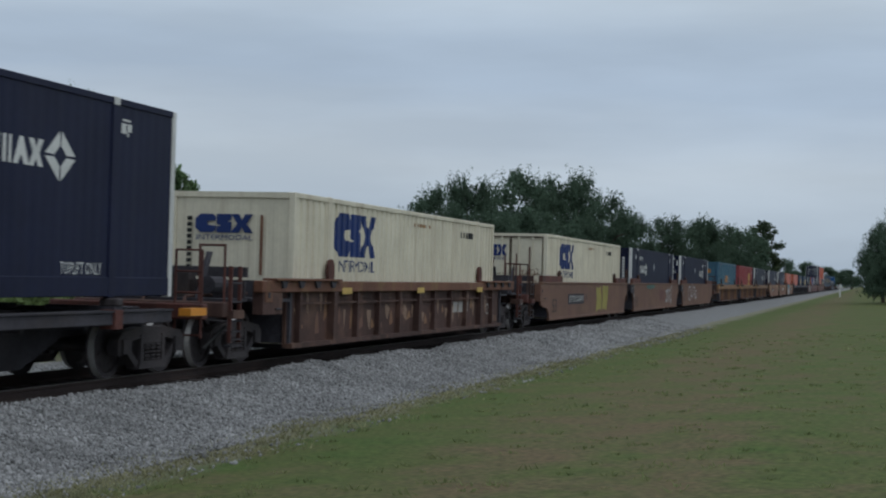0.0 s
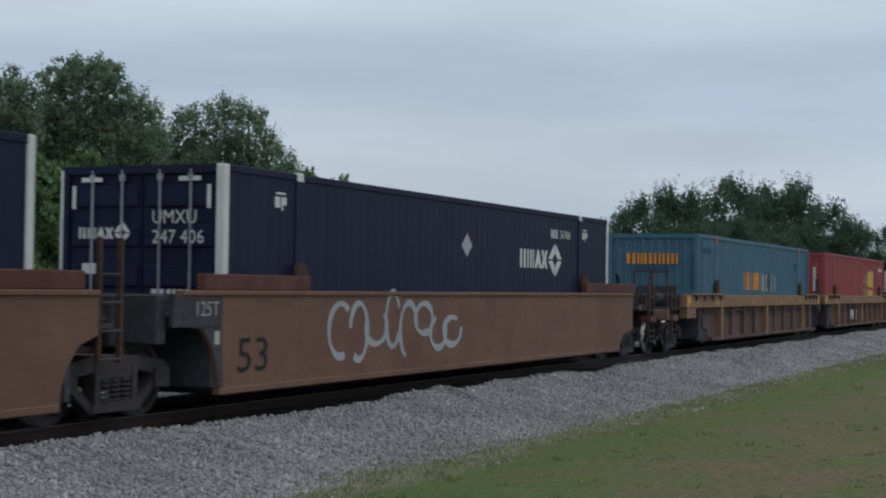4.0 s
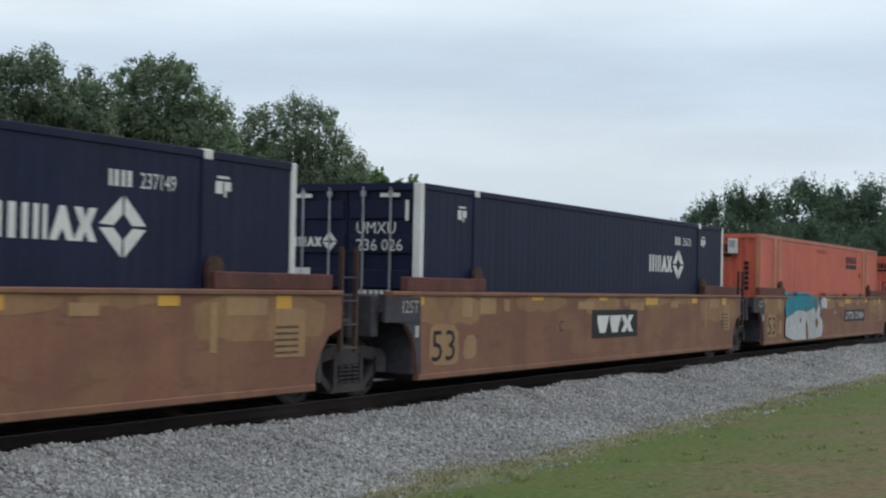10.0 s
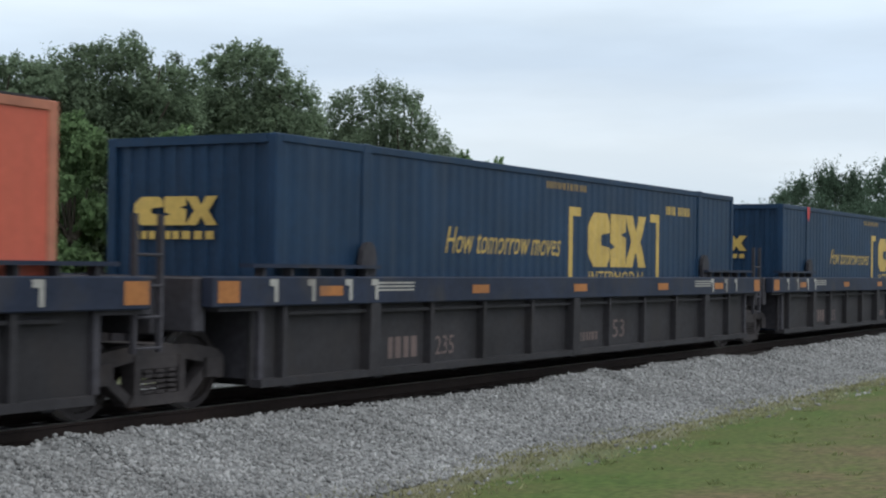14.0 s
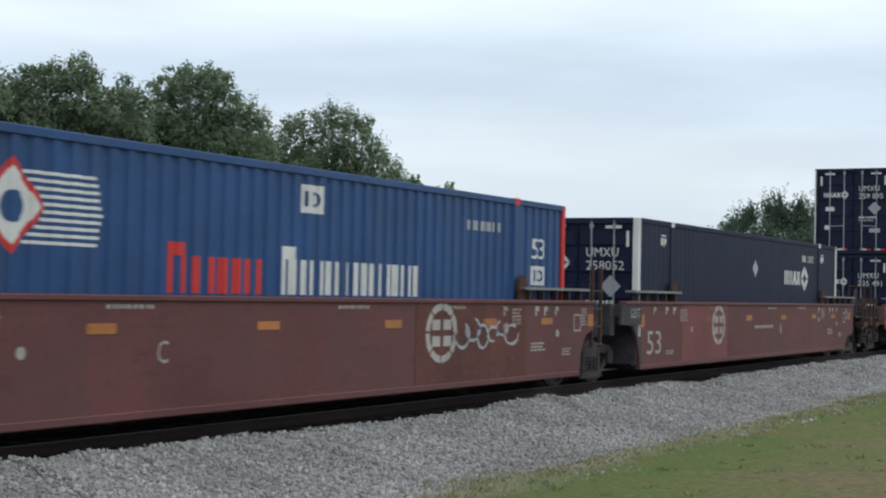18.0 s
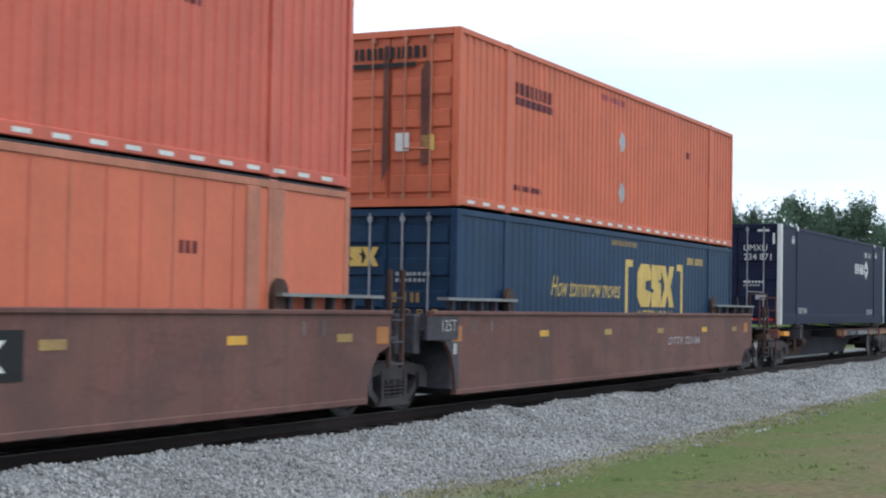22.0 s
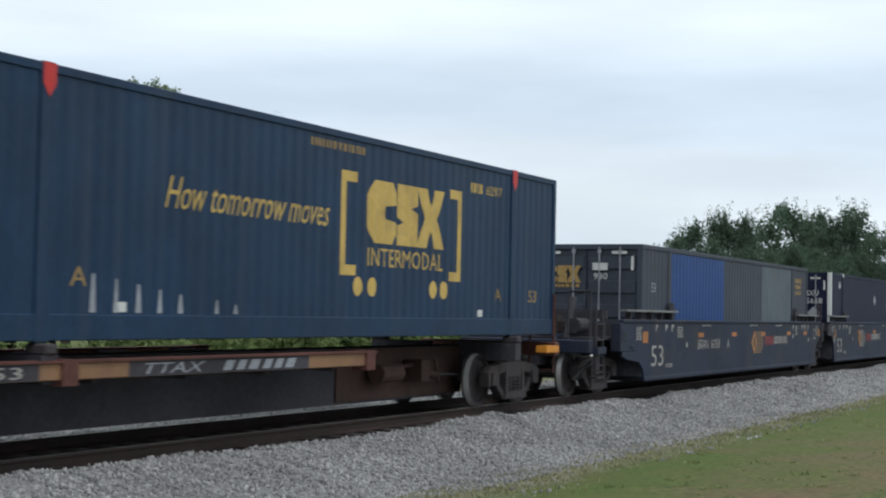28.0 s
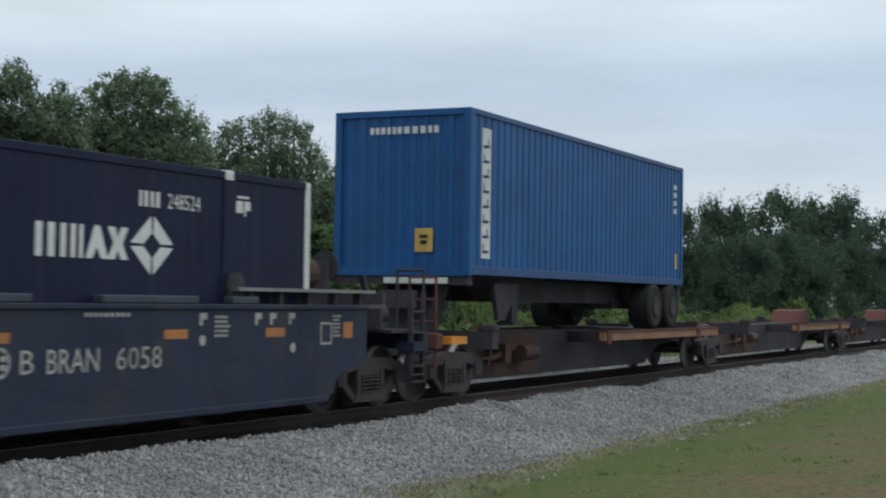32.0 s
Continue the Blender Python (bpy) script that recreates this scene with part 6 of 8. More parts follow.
def orange_box(front, base, mat="orange", panel=True, logo=10.82, lead="front", tape=False):
    """Orange 53-foot container with a black name block over a bar."""
    c = Load(front, base, "container", "faded orange container with a black name block" + (" and pale stacking posts" if panel else ""), mat,
             wave=(0.61, 0.001) if panel else (0.25, 0.024), lead=lead, stack_mat="worn" if panel else mat, twin=panel, post="worn" if panel else None,
             tail_post="worn" if panel else None, top="worn" if panel else None)
    for k in range(23 if panel else 0):
        x = 1.1 + k * 0.61
        if abs(x - 1.85) > 0.5 and abs(x - 14.05) > 0.5:
            mark("panel_seam", RECT, "orange2" if k % 3 else "worn", c.ob, x - HALF, x + 0.022 - HALF, 0.2, 2.8, c.at - 0.003)
    if not panel:
        b = base - LOW
        c.side("grey_diamond", DIAMOND, "silver", 7.6, 8.05, 1.9 + b, 2.35 + b)
    b = base - LOW
    c.side("name_lettering", bars(15, 7, 0.36), "maroon" if not panel else "black", logo, logo + 1.75, (2.64 if panel else 2.40) + b, (2.86 if panel else 2.62) + b)
    c.side("name_bar", RECT, "maroon" if not panel else "black", logo, logo + 1.72, (2.46 if panel else 2.22) + b, (2.60 if panel else 2.36) + b)
    c.side("faint_lettering", bars(8, 3), "red", 6.6, 8.0, 2.86 + b, 2.98 + b)
    c.side("faint_lettering", bars(3, 5), "maroon", 13.0 if logo > 8 else 12.2, 13.35 if logo > 8 else 12.6, 2.2 + b, 2.35 + b)
    c.end("name_lettering", bars(15, 7, 0.36), "black", -1.0, 0.72, 2.72 + b, 2.92 + b)
    c.end("name_bar", RECT, "black", -1.0, 0.5, 2.58 + b, 2.66 + b)
    if lead == "front":
        part("refrigeration_box", boxed(-HALF - 0.16, -HALF, -0.68, -0.44, 2.36, 2.76, cut=0.015), "white", c.ob, "white box with a dark window on the end wall")
        part("box_window", boxed(-HALF - 0.166, -HALF - 0.16, -0.64, -0.48, 2.52, 2.72), "silver", c.ob)
        c.end("paper_placard", RECT, "tanpatch", -0.62, -0.36, 1.62 + b, 1.98 + b)
        c.side("paper_placard", RECT, "tanpatch", 1.10, 1.32, 1.60 + b, 2.0 + b)
        for x in (3.3, 3.75):
            c.side("rust_run", bars(1, 2), "rustred", x, x + 0.03, 1.5 + b, 2.7 + b)
        c.end("serial_lettering", joined([placed(RECT, 0, 1, k / 6, k / 6 + 0.11) for k in range(6)]), "black", 0.85, 0.98, 1.7 + b, 2.5 + b)
    else:
        c.end("paper_placard", RECT, "white", 0.15, 0.4, 1.2 + b, 1.5 + b)
        c.end("paper_placard", RECT, "gold" if mat == "orange4" else "silver", 0.62, 0.86, 1.2 + b, 1.45 + b)
    for s in (-1, 1) if panel else ():
        part("roof_edge", boxed(-HALF + 0.13, HALF - 0.13, min(s * 1.22, s * 1.295), max(s * 1.22, s * 1.295), 2.896, 2.921), "dark", c.ob, "dark edge of the roof sheet")
    if mat == "orange4":
        c.end("soot_run", ngon([(0.1, 0), (0.9, 0.04), (1, 0.95), (0.55, 1), (0, 0.9)]), "soot", 0.60, 0.78, 0.95 + b, 2.68 + b, "sooty stripe down the door")
        c.end("soot_run", ngon([(0, 0), (1, 0.1), (0.9, 1), (0.1, 1)]), "soot", -0.10, 0.02, 0.7 + b, 2.95 + b)
    if lead == "doors" and not panel:
        c.end("grey_diamond", DIAMOND, "silver", -0.95, -0.7, 1.2 + b, 1.6 + b)
        c.side("grey_diamond", DIAMOND, "silver", 7.6, 8.05, 0.85 + b, 1.3 + b)
        c.side("faint_lettering", bars(8, 9), "maroon", 2.3, 3.6, 0.72 + b, 0.82 + b)
    if tape:
        for k in range(26):
            x = 0.35 + k * 0.6
            mark("reflective_tape", RECT, "white", c.ob, x - HALF, x - HALF + 0.28, 0.06, 0.115, -1.304)
    return c


def cream_box(front, base, doors):
    c = Load(front, base, "container", "cream white corrugated container with blue block emblem and rust streaks", "cream", wave=(0.34, 0.034), lead="doors" if doors else "front")
    c.side("emblem", BIGMARK, "ink", 2.36, 5.04, 2.02, 2.93, "three heavy blue emblem blocks")
    c.side("wording", letters("INTERMODAL"), "ink", 2.64, 5.0, 1.70, 1.95)
    c.side("serial_lettering", bars(8, 4), "black", 12.4, 13.8, 2.70, 2.86)
    c.side("small_lettering", bars(9, 4), "tanpatch", 8.0, 9.5, 2.84, 2.92)
    if doors:
        c.end("emblem", BIGMARK, "ink", -1.05, -0.12, 2.42, 2.80)
        c.end("wording", letters("INTERMODAL"), "ink", -1.05, -0.12, 2.28, 2.37)
        for y in (-1.14, -0.02, 0.03, 1.12):
            c.end("door_gasket", RECT, "darkrust", y, y + 0.022, 0.5, 3.06, "dark rusted door edge")
        for y in (-0.62, -0.2, 0.2, 0.66):
            c.end("rust_run", ngon([(0.2, 0), (0.8, 0.1), (1, 1), (0, 1)]), "soot" if y > 0 else "rustred", y, y + 0.05, 0.7, 2.4 + 0.5 * abs(y))
        # the header's shadow on the doors, painted as a thin dark strip
        c.end("header_shadow_strip", RECT, "darkrust", -1.16, 1.16, 3.06, 3.10, "dark rust-coloured strip painted as the door header's shadow")
        c.end("rust_stain", ngon([(0, 0.2), (0.5, 0), (1, 0.3), (0.9, 0.8), (0.4, 1), (0.1, 0.7)]), "stain", 0.3, 1.05, 1.1, 1.7, "brown stain on the door")
        c.end("rust_stain", scrawl(3, 5), "tan", 0.3, 1.0, 1.75, 2.0)
    else:
        c.end("emblem", BIGMARK, "ink", -0.75, 0.45, 2.40, 2.76)
        c.end("wording", letters("INTERMODAL"), "ink", -0.72, 0.45, 2.26, 2.36)
        c.end("serial_lettering", joined([placed(RECT, 0, 1, k / 9, k / 9 + 0.075) for k in range(9)]), "black", -0.92, -0.82, 1.7, 2.75)
        c.end("rust_run", RECT, "tan", 0.6, 0.66, 1.6, 2.75)
    return c


def at_side(car, name, shape, mat, x0, x1, z0, z1, label=""):
    mark(name, shape, mat, car, x0 - HALF, x1 - HALF, z0, z1, -1.506, label=label)


def blot(car, name, mat, pts, at=-1.506, label=""):
    """A hand-sprayed shape, its corners along the side and above the rail, with softened corners."""
    r, out = random.Random(len(pts)), []
    for i, p in enumerate(pts):
        a, b = pts[i - 1], pts[(i + 1) % len(pts)]
        for q in (a, b):
            out.append((p[0] + 0.22 * (q[0] - p[0]) + 0.015 * r.random(), p[1] + 0.22 * (q[1] - p[1]) + 0.015 * r.random()))
    mark(name, ngon(out), mat, car, -HALF, 1 - HALF, 0, 1, at, label=label)


def sign_board(car, x0, x1, z0, z1, number, faded=False):
    at_side(car, "number_board", RECT, "dark" if not faded else "brown", x0, x1, z0, z1, "dark board with white number")
    h = z1 - z0
    mark("car_number", slanted(letters("DTTX " + number), 0.05), "white" if not faded else "silver", car, x0 + 0.2 - HALF, x1 - 0.15 - HALF, z0 + 0.2 * h, z1 - 0.2 * h, -1.510)


def emblem_board(car, x0, x1, z0, z1, at=-1.506):
    mark("emblem_board", RECT, "black", car, x0 - HALF, x1 - HALF, z0, z1, at, label="black board with three white blocks")
    w, h = x1 - x0, z1 - z0
    mark("emblem", TMARK, "white", car, x0 + 0.1 * w - HALF, x1 - 0.1 * w - HALF, z0 + 0.18 * h, z1 - 0.2 * h, at - 0.004)


def stencils(car, col, seed, orange=True):
    """The small warning stencils and reflective patches along a well's side."""
    r = random.Random(seed)
    for x in (0.35, 1.05, 1.5, 13.3, 14.5, 14.85, 15.3):
        at_side(car, "stencil_flag", joined([placed(RECT, 0, 0.4, 0, 1), placed(RECT, 0.4, 1, 0.5, 1)]), col, x, x + 0.15, 1.30, 1.45)
    for x, z, w, k, h in ((-0.95, 1.12, 0.42, 6, 0.30), (1.95, 1.16, 0.5, 5, 0.26), (13.62, 1.16, 0.36, 5, 0.28), (16.45, 1.12, 0.24, 6, 0.32), (15.62, 0.62, 0.42, 3, 0.14), (14.35, 0.72, 0.62, 3, 0.16), (1.1, 0.5, 0.5, 2, 0.1)):
        if z < 0.8 and x > 14 and seed > 6:
            continue
        at_side(car, "stencil", joined([placed(bars(4 + r.randrange(4), r.randrange(99), 0.3), 0, 0.75 + 0.25 * r.random(), q / k, (q + 0.6) / k) for q in range(k)]), col, x, x + w, z, z + h)
    for x, z in ((13.3, 1.06), (2.62, 0.92), (15.35, 0.93)):
        at_side(car, "stencil_dot", DISC, col, x, x + 0.13, z, z + 0.13)
    at_side(car, "stencil_frame", joined([placed(RECT, 0, 1, 0, 0.1), placed(RECT, 0, 1, 0.9, 1), placed(RECT, 0, 0.1, 0.1, 0.9), placed(RECT, 0.9, 1, 0.1, 0.9)]), col, 16.12, 16.42, 1.02, 1.32, "pale outlined stencil box")
    at_side(car, "end_reflector", RECT, "dullamber", -0.52, -0.16, 1.06, 1.30, "orange reflective square")
    at_side(car, "end_reflector", RECT, "dullamber", 16.74, 17.0, 1.10, 1.32, "orange reflective square")
    for x in (3.9, 8.4, 11.2):
        at_side(car, "stencil_line", bars(9, r.randrange(99), 0.4), col, x, x + 0.8, 1.41, 1.455)
    if orange:
        for x in (3.6, 6.6, 9.6, 12.6, 14.75):
            at_side(car, "reflective_patch", RECT, "dullamber", x, x + 0.46, 1.14 + 0.02 * r.random(), 1.26)


def build_train():
    g = "well cars of the train"
    TAN = ("tan", "rustred", "darkrust", "mud", "tan", "dark", "tanpatch")
    TAN1 = ("tanold", "rustred", "darkrust", "mud", "tanold", "dark", "tanold")
    RIB = ("ochre", "ribtan", "darkrust", "mud", "ochre", "dark", "ochre", "ochre")
    BRB = ("steelblue", "dirtyblue", "dark", "dirtyblue", "steelblue", "dark", "dirtyblue")
    RED = ("boxcar", "darkrust", "darkrust", "brown", "grate", "dark", "brown")
    BRN = ("brown", "darkrust", "darkrust", "brown", "grate", "dark", "brown")
    BLU = ("steelblue", "steelblue", "dark", "steelblue", "grate", "dark", "steelblue")
    OLD = ("oldchord", "peel", "rustred", "peel", "oldchord", "dark", "peel")

    def car(front, *a):
        c = well_car(*a)
        CARRIED.append((c, front + HALF, 0.0))
        return c

    def spine(front, *a, **k):
        c = spine_unit(*a, **k)
        CARRIED.append((c, front + HALF, 0.0))
        return c

    # spine unit ahead, with a navy load
    spine(0.46, "spine_car", "grimy dark spine car with a rusty beam and orange corner tab", False, (("end", 7.9), ("link", -8.2)), "spine cars of the train", paint="dark")
    navy_box(0.46, DECK, "front", only=True, silver=False)
    # a lone ribbed well car
    c = car(21.86, "well_car", "heavily rusted ribbed well car with peeling yellow paint", "ribbed", OLD, "end", "end", g)
    rr = random.Random(17)
    for k in range(46):
        x, z, w, h = -0.3 + k * 0.36 + 0.25 * rr.random(), 0.36 + 0.45 * rr.random(), 0.12 + 0.26 * rr.random(), 0.16 + 0.40 * rr.random()
        tip = rr.random()
        pts = [(x, z), (x + w * 0.5, z + 0.05 * rr.random()), (x + w, z + 0.3 * h * rr.random()), (x + w * (0.6 + 0.3 * tip), z + h * 0.55), (x + w * tip, z + h), (x + w * 0.1, z + h * (0.4 + 0.3 * rr.random()))]
        blot(c, "bare_patch", ("bareskin", "ochre", "bareskin", "tanold")[k % 4], pts if k % 2 else [(p, 2 * z + h - q) for p, q in pts], -1.384, "pale patch where the paint has peeled")
    for x0 in (11.42, 11.95, 12.5):
        mark("emblem_block", ngon([(0, 0), (1, 0), (0.92, 0.45), (1.05, 1), (0.05, 1), (0.1, 0.5)]), "chalk", c, x0 - HALF, x0 + 0.48 - HALF, 0.72, 1.0, -1.388)
    mark("stencil_label", joined([placed(RECT, 0, 1, 0, 0.12), placed(RECT, 0, 1, 0.88, 1), placed(RECT, 0, 0.12, 0.12, 0.88), placed(RECT, 0.88, 1, 0.12, 0.88)]), "chalk", c, 15.05 - HALF, 15.3 - HALF, 0.62, 0.9, -1.388)
    for x0 in (2.2, 7.6, 13.4):
        mark("reflective_patch", RECT, "gold", c, x0 - HALF, x0 + 0.6 - HALF, 1.25, 1.38, -1.534)
    cream_box(21.86, LOW, False)
    # tan three-unit car
    c = car(45.84, "well_car", "sun-faded tan well car with a dark number board", "smooth", TAN1, "end", "link", g)
    sign_board(c, 2.95, 6.21, 0.75, 1.13, "766390")
    blot(c, "spray_patch", "limey", [(8.9, 0.35), (9.1, 0.8), (8.85, 1.42), (9.6, 1.3), (9.9, 1.47), (10.1, 1.1), (10.3, 0.85), (10.15, 0.4), (9.6, 0.5)], label="yellow-green sprayed patch")
    blot(c, "spray_patch", "limey", [(10.35, 0.42), (10.5, 0.9), (10.3, 1.46), (11.2, 1.38), (11.85, 1.47), (11.75, 0.9), (11.5, 0.36), (10.9, 0.5)], label="yellow-green sprayed patch")
    at_side(c, "unit_letter", letters("B"), "black", 6.58, 6.87, 0.9, 1.1)
    at_side(c, "size_mark", letters("53"), "black", 0.08, 0.85, 0.5, 0.97)
    cream_box(45.84, LOW, True)
    c = car(65.51, "well_car", "tan well car with white sprayed loops", "smooth", TAN1, "link", "link", g)
    blot(c, "green_patch", "greenpatch", [(3.79, 1.28), (3.85, 1.46), (6.97, 1.47), (6.7, 1.3), (5.2, 1.24)])
    at_side(c, "faded_emblem", TMARK, "boxcar", 8.83, 10.86, 0.66, 1.2)
    at_side(c, "sprayed_scrawl", scrawl(8, 7, 0.11), "silver", 11.26, 13.97, 0.42, 1.5, "white looping spray scrawl")
    at_side(c, "size_mark", letters("53"), "black", 0.06, 0.82, 0.45, 0.92)
    navy_box(65.51, LOW, "front", logo=2.96)
    c = car(85.40, "well_car", "tan well car with a white scrawl", "smooth", TAN1, "link", "end", g)
    at_side(c, "sprayed_scrawl", scrawl(12, 8, 0.10), "silver", 2.59, 7.22, 0.5, 1.5, "white looping spray scrawl")
    at_side(c, "size_mark", letters("53"), "black", 0.06, 0.82, 0.5, 0.95)
    navy_box(85.40, LOW, "doors", "247 406")
    # ochre ribbed three-unit car
    rib = "ochre ribbed well car with brown dusty panels"
    c = car(109.63, "well_car", rib, "ribbed", RIB, "end", "link", g)
    teal_box(109.63)
    c = car(129.45, "well_car", rib, "ribbed", RIB, "link", "link", g)
    emblem_board(c, 4.98, 7.6, 0.38, 1.04, -1.384)
    red_box(129.45)
    c = car(149.17, "well_car", rib, "ribbed", RIB, "link", "end", g)
    navy_box(149.17, LOW, "front", silver=False)
    for ob, f, z in CARRIED[-6:]:
        if ob.name.startswith("well_car"):
            for x in (1.0, 5.6, 9.9, 13.2):
                mark("reflective_patch", RECT, "dullgold", ob, x - HALF, x + 0.5 - HALF, 1.24, 1.38, -1.534)
    # second tan three-unit car
    c = car(173.04, "well_car", "tan well car with yellow touch-up patches", "smooth", TAN, "end", "link", g)
    sign_board(c, 3.10, 6.29, 0.77, 1.08, "727804")
    tan_marks(c, "A", 6.68)
    navy_box(173.04, LOW, "doors", "237 149", silver=False)
    c = car(192.69, "well_car", "tan well car with a black emblem board", "smooth", TAN, "link", "link", g)
    emblem_board(c, 6.73, 9.30, 0.70, 1.24)
    tan_marks(c, "C", 5.1)
    navy_box(192.69, LOW, "doors", "236 026", silver=False)
    c = car(212.39, "well_car", "tan well car with blue and white graffiti", "smooth", TAN, "link", "end", g)
    sign_board(c, 9.69, 12.94, 0.74, 1.12, "727804")
    tan_marks(c, "B", 9.05)
    blot(c, "graffiti_band", "aqua", [(1.85, 0.85), (1.83, 1.55), (3.8, 1.55), (5.85, 1.55), (6.0, 1.3), (5.85, 1.08), (5.3, 1.1), (3.6, 1.0)], -1.535, "blue-green sprayed band")
    blot(c, "graffiti_mass", "spraywhite", [(1.83, 0.29), (1.85, 0.93), (2.4, 1.0), (3.0, 1.11), (3.64, 1.13), (4.3, 1.08), (4.9, 1.16), (5.3, 1.2), (5.5, 1.04), (5.75, 1.2), (6.02, 1.32),
                                       (6.1, 1.12), (5.95, 0.95), (6.38, 0.82), (6.42, 0.5), (6.2, 0.29)], -1.538, "white bulging graffiti")
    blot(c, "graffiti_tag", "spraywhite", [(6.15, 1.5), (7.0, 1.5), (7.02, 1.2), (6.75, 1.16), (6.5, 1.22), (6.25, 1.08)], -1.535)
    for p in ([(4.2, 0.85), (4.36, 0.86), (4.62, 0.29), (4.22, 0.29)], [(5.44, 0.6), (5.44, 0.86), (5.66, 0.9), (5.86, 0.76), (5.7, 0.6)], [(3.44, 0.78), (3.48, 0.91), (3.68, 0.9), (3.6, 0.77)],
              [(5.32, 1.5), (5.6, 1.5), (5.58, 1.12), (5.4, 1.02)], [(4.1, 1.2), (4.25, 1.28), (4.3, 1.06), (4.2, 1.04)]):
        blot(c, "bare_gap", "tan", p, -1.541)
    for x0, x1 in ((1.9, 2.6), (3.4, 4.9), (6.97, 8.9), (10.06, 12.0), (12.45, 13.2)):
        part("fold_down_pad", boxed(x0 - HALF, x1 - HALF, -1.5, -1.36, 1.556, 1.65, cut=0.015), "aqua" if x1 < 5 else "tan", c)
    orange_box(212.39, LOW, "orange", True, 10.82)
    # blue ribbed three-unit car
    blu = "dull blue ribbed well car with grimy panels"
    for front, lead, trail in ((236.17, "end", "link"), (255.87, "link", "link"), (275.45, "link", "end")):
        c = car(front, "well_car", blu, "ribbed", BRB, lead, trail, g)
        for x in (0.6, 4.4, 7.8, 11.4, 14.4):
            mark("reflective_patch", RECT, "dullamber", c, x - HALF, x + 0.5 - HALF, 1.28, 1.40, -1.534)
        for x in (1.9, 13.3):
            mark("stencil", joined([placed(RECT, 0, 1, k * 0.35, k * 0.35 + 0.18) for k in range(3)]), "chalk", c, x - HALF, x + 0.9 - HALF, 1.33, 1.46, -1.534)
        for x in (-0.4, 0.35, 1.15, 1.75, 14.2, 15.0, 15.6):
            mark("stencil_flag", joined([placed(RECT, 0.55, 1, 0, 1), placed(RECT, 0, 0.55, 0.7, 1)]), "chalk", c, x - HALF, x + 0.16 - HALF, 1.22, 1.48, -1.534)
        mark("size_mark", letters("53"), "ghost", c, 9.71 - HALF, 10.22 - HALF, 0.47, 0.78, -1.384)
        mark("faded_emblem", bars(9, 3), "ghost", c, 7.95 - HALF, 9.1 - HALF, 0.46, 0.6, -1.384)
        mark("owner_lettering", bars(4, 3), "ghost", c, 2.4 - HALF, 3.2 - HALF, 0.44, 0.72, -1.384)
        mark("car_number", letters("7235"), "ghost", c, 3.45 - HALF, 4.15 - HALF, 0.44, 0.70, -1.384)
    orange_box(236.17, LOW, "orange", True, 11.4)
    slogan_box(255.87, LOW, "front", tab=False)
    slogan_box(275.45, LOW, "front", number="633394")
    # mineral red three-unit car
    red = "mineral red well car with white stencils"
    c = car(299.14, "well_car", red + " and pale green graffiti", "ledge", RED, "end", "link", g)
    stencils(c, "chalk", 2)
    pale = "pale green bulging graffiti"
    blot(c, "graffiti_mass", "mint", [(1.95, 0.3), (1.93, 1.48), (2.35, 1.5), (2.42, 1.2), (2.75, 1.15), (2.9, 1.48), (3.3, 1.5), (3.55, 1.3), (3.9, 1.22), (4.3, 1.42), (5.0, 1.44), (5.4, 1.48), (6.7, 1.5),
                                      (6.74, 1.34), (6.35, 1.2), (6.48, 0.6), (6.36, 0.3), (5.0, 0.29), (3.4, 0.29)], label=pale)
    blot(c, "graffiti_mass", "mint", [(7.15, 1.48), (8.5, 1.49), (8.87, 1.38), (8.82, 0.9), (8.5, 0.38), (7.5, 0.31), (7.46, 1.0), (7.2, 1.12)], label=pale)
    blot(c, "graffiti_mass", "mint", [(9.05, 1.44), (9.35, 1.3), (9.48, 1.45), (9.62, 1.2), (9.78, 0.7), (9.6, 0.33), (9.25, 0.4), (9.16, 0.8)], label=pale)
    blot(c, "graffiti_stroke", "mint", [(13.92, 0.3), (14.1, 0.3), (14.42, 1.4), (14.22, 1.46)])
    for p in ([(2.95, 0.29), (2.88, 0.85), (3.05, 0.92), (3.22, 0.6), (3.28, 0.29)], [(3.62, 0.9), (3.64, 1.13), (3.78, 1.12), (3.86, 0.92), (3.74, 0.82)], [(4.1, 0.29), (4.45, 0.72), (4.4, 0.29)],
              [(4.74, 0.98), (5.0, 0.86), (5.2, 0.55), (5.32, 0.74), (5.1, 0.97)], [(5.02, 1.32), (5.3, 1.24), (5.38, 1.03), (5.15, 1.12)], [(5.3, 0.28), (5.6, 0.62), (5.88, 0.86), (5.75, 0.28)],
              [(8.0, 0.95), (8.0, 1.16), (8.16, 1.14), (8.15, 0.96)], [(8.4, 0.68), (8.45, 0.95), (8.62, 0.9), (8.58, 0.7)], [(3.35, 1.3), (3.42, 1.5), (4.1, 1.5), (4.2, 1.36), (3.9, 1.2)]):
        blot(c, "bare_gap", "boxcar", p, -1.510)
    at_side(c, "graffiti_outline", scrawl(14, 8, 0.07), "pink", 9.9, 14.6, 0.30, 1.5, "pink sprayed outlines")
    mark("round_seal", SEAL, "mint", c, 11.36 - HALF, 12.27 - HALF, 0.61, 1.5, -1.511)
    mark("unit_letter", letters("B"), "chalk", c, 6.43 - HALF, 6.63 - HALF, 0.82, 1.07, -1.511)
    at_side(c, "size_mark", letters("53"), "chalk", -0.1, 0.73, 0.55, 0.98)
    grey_box(299.14)
    c = car(318.67, "well_car", red + " and a round seal", "ledge", RED, "link", "link", g)
    stencils(c, "chalk", 3)
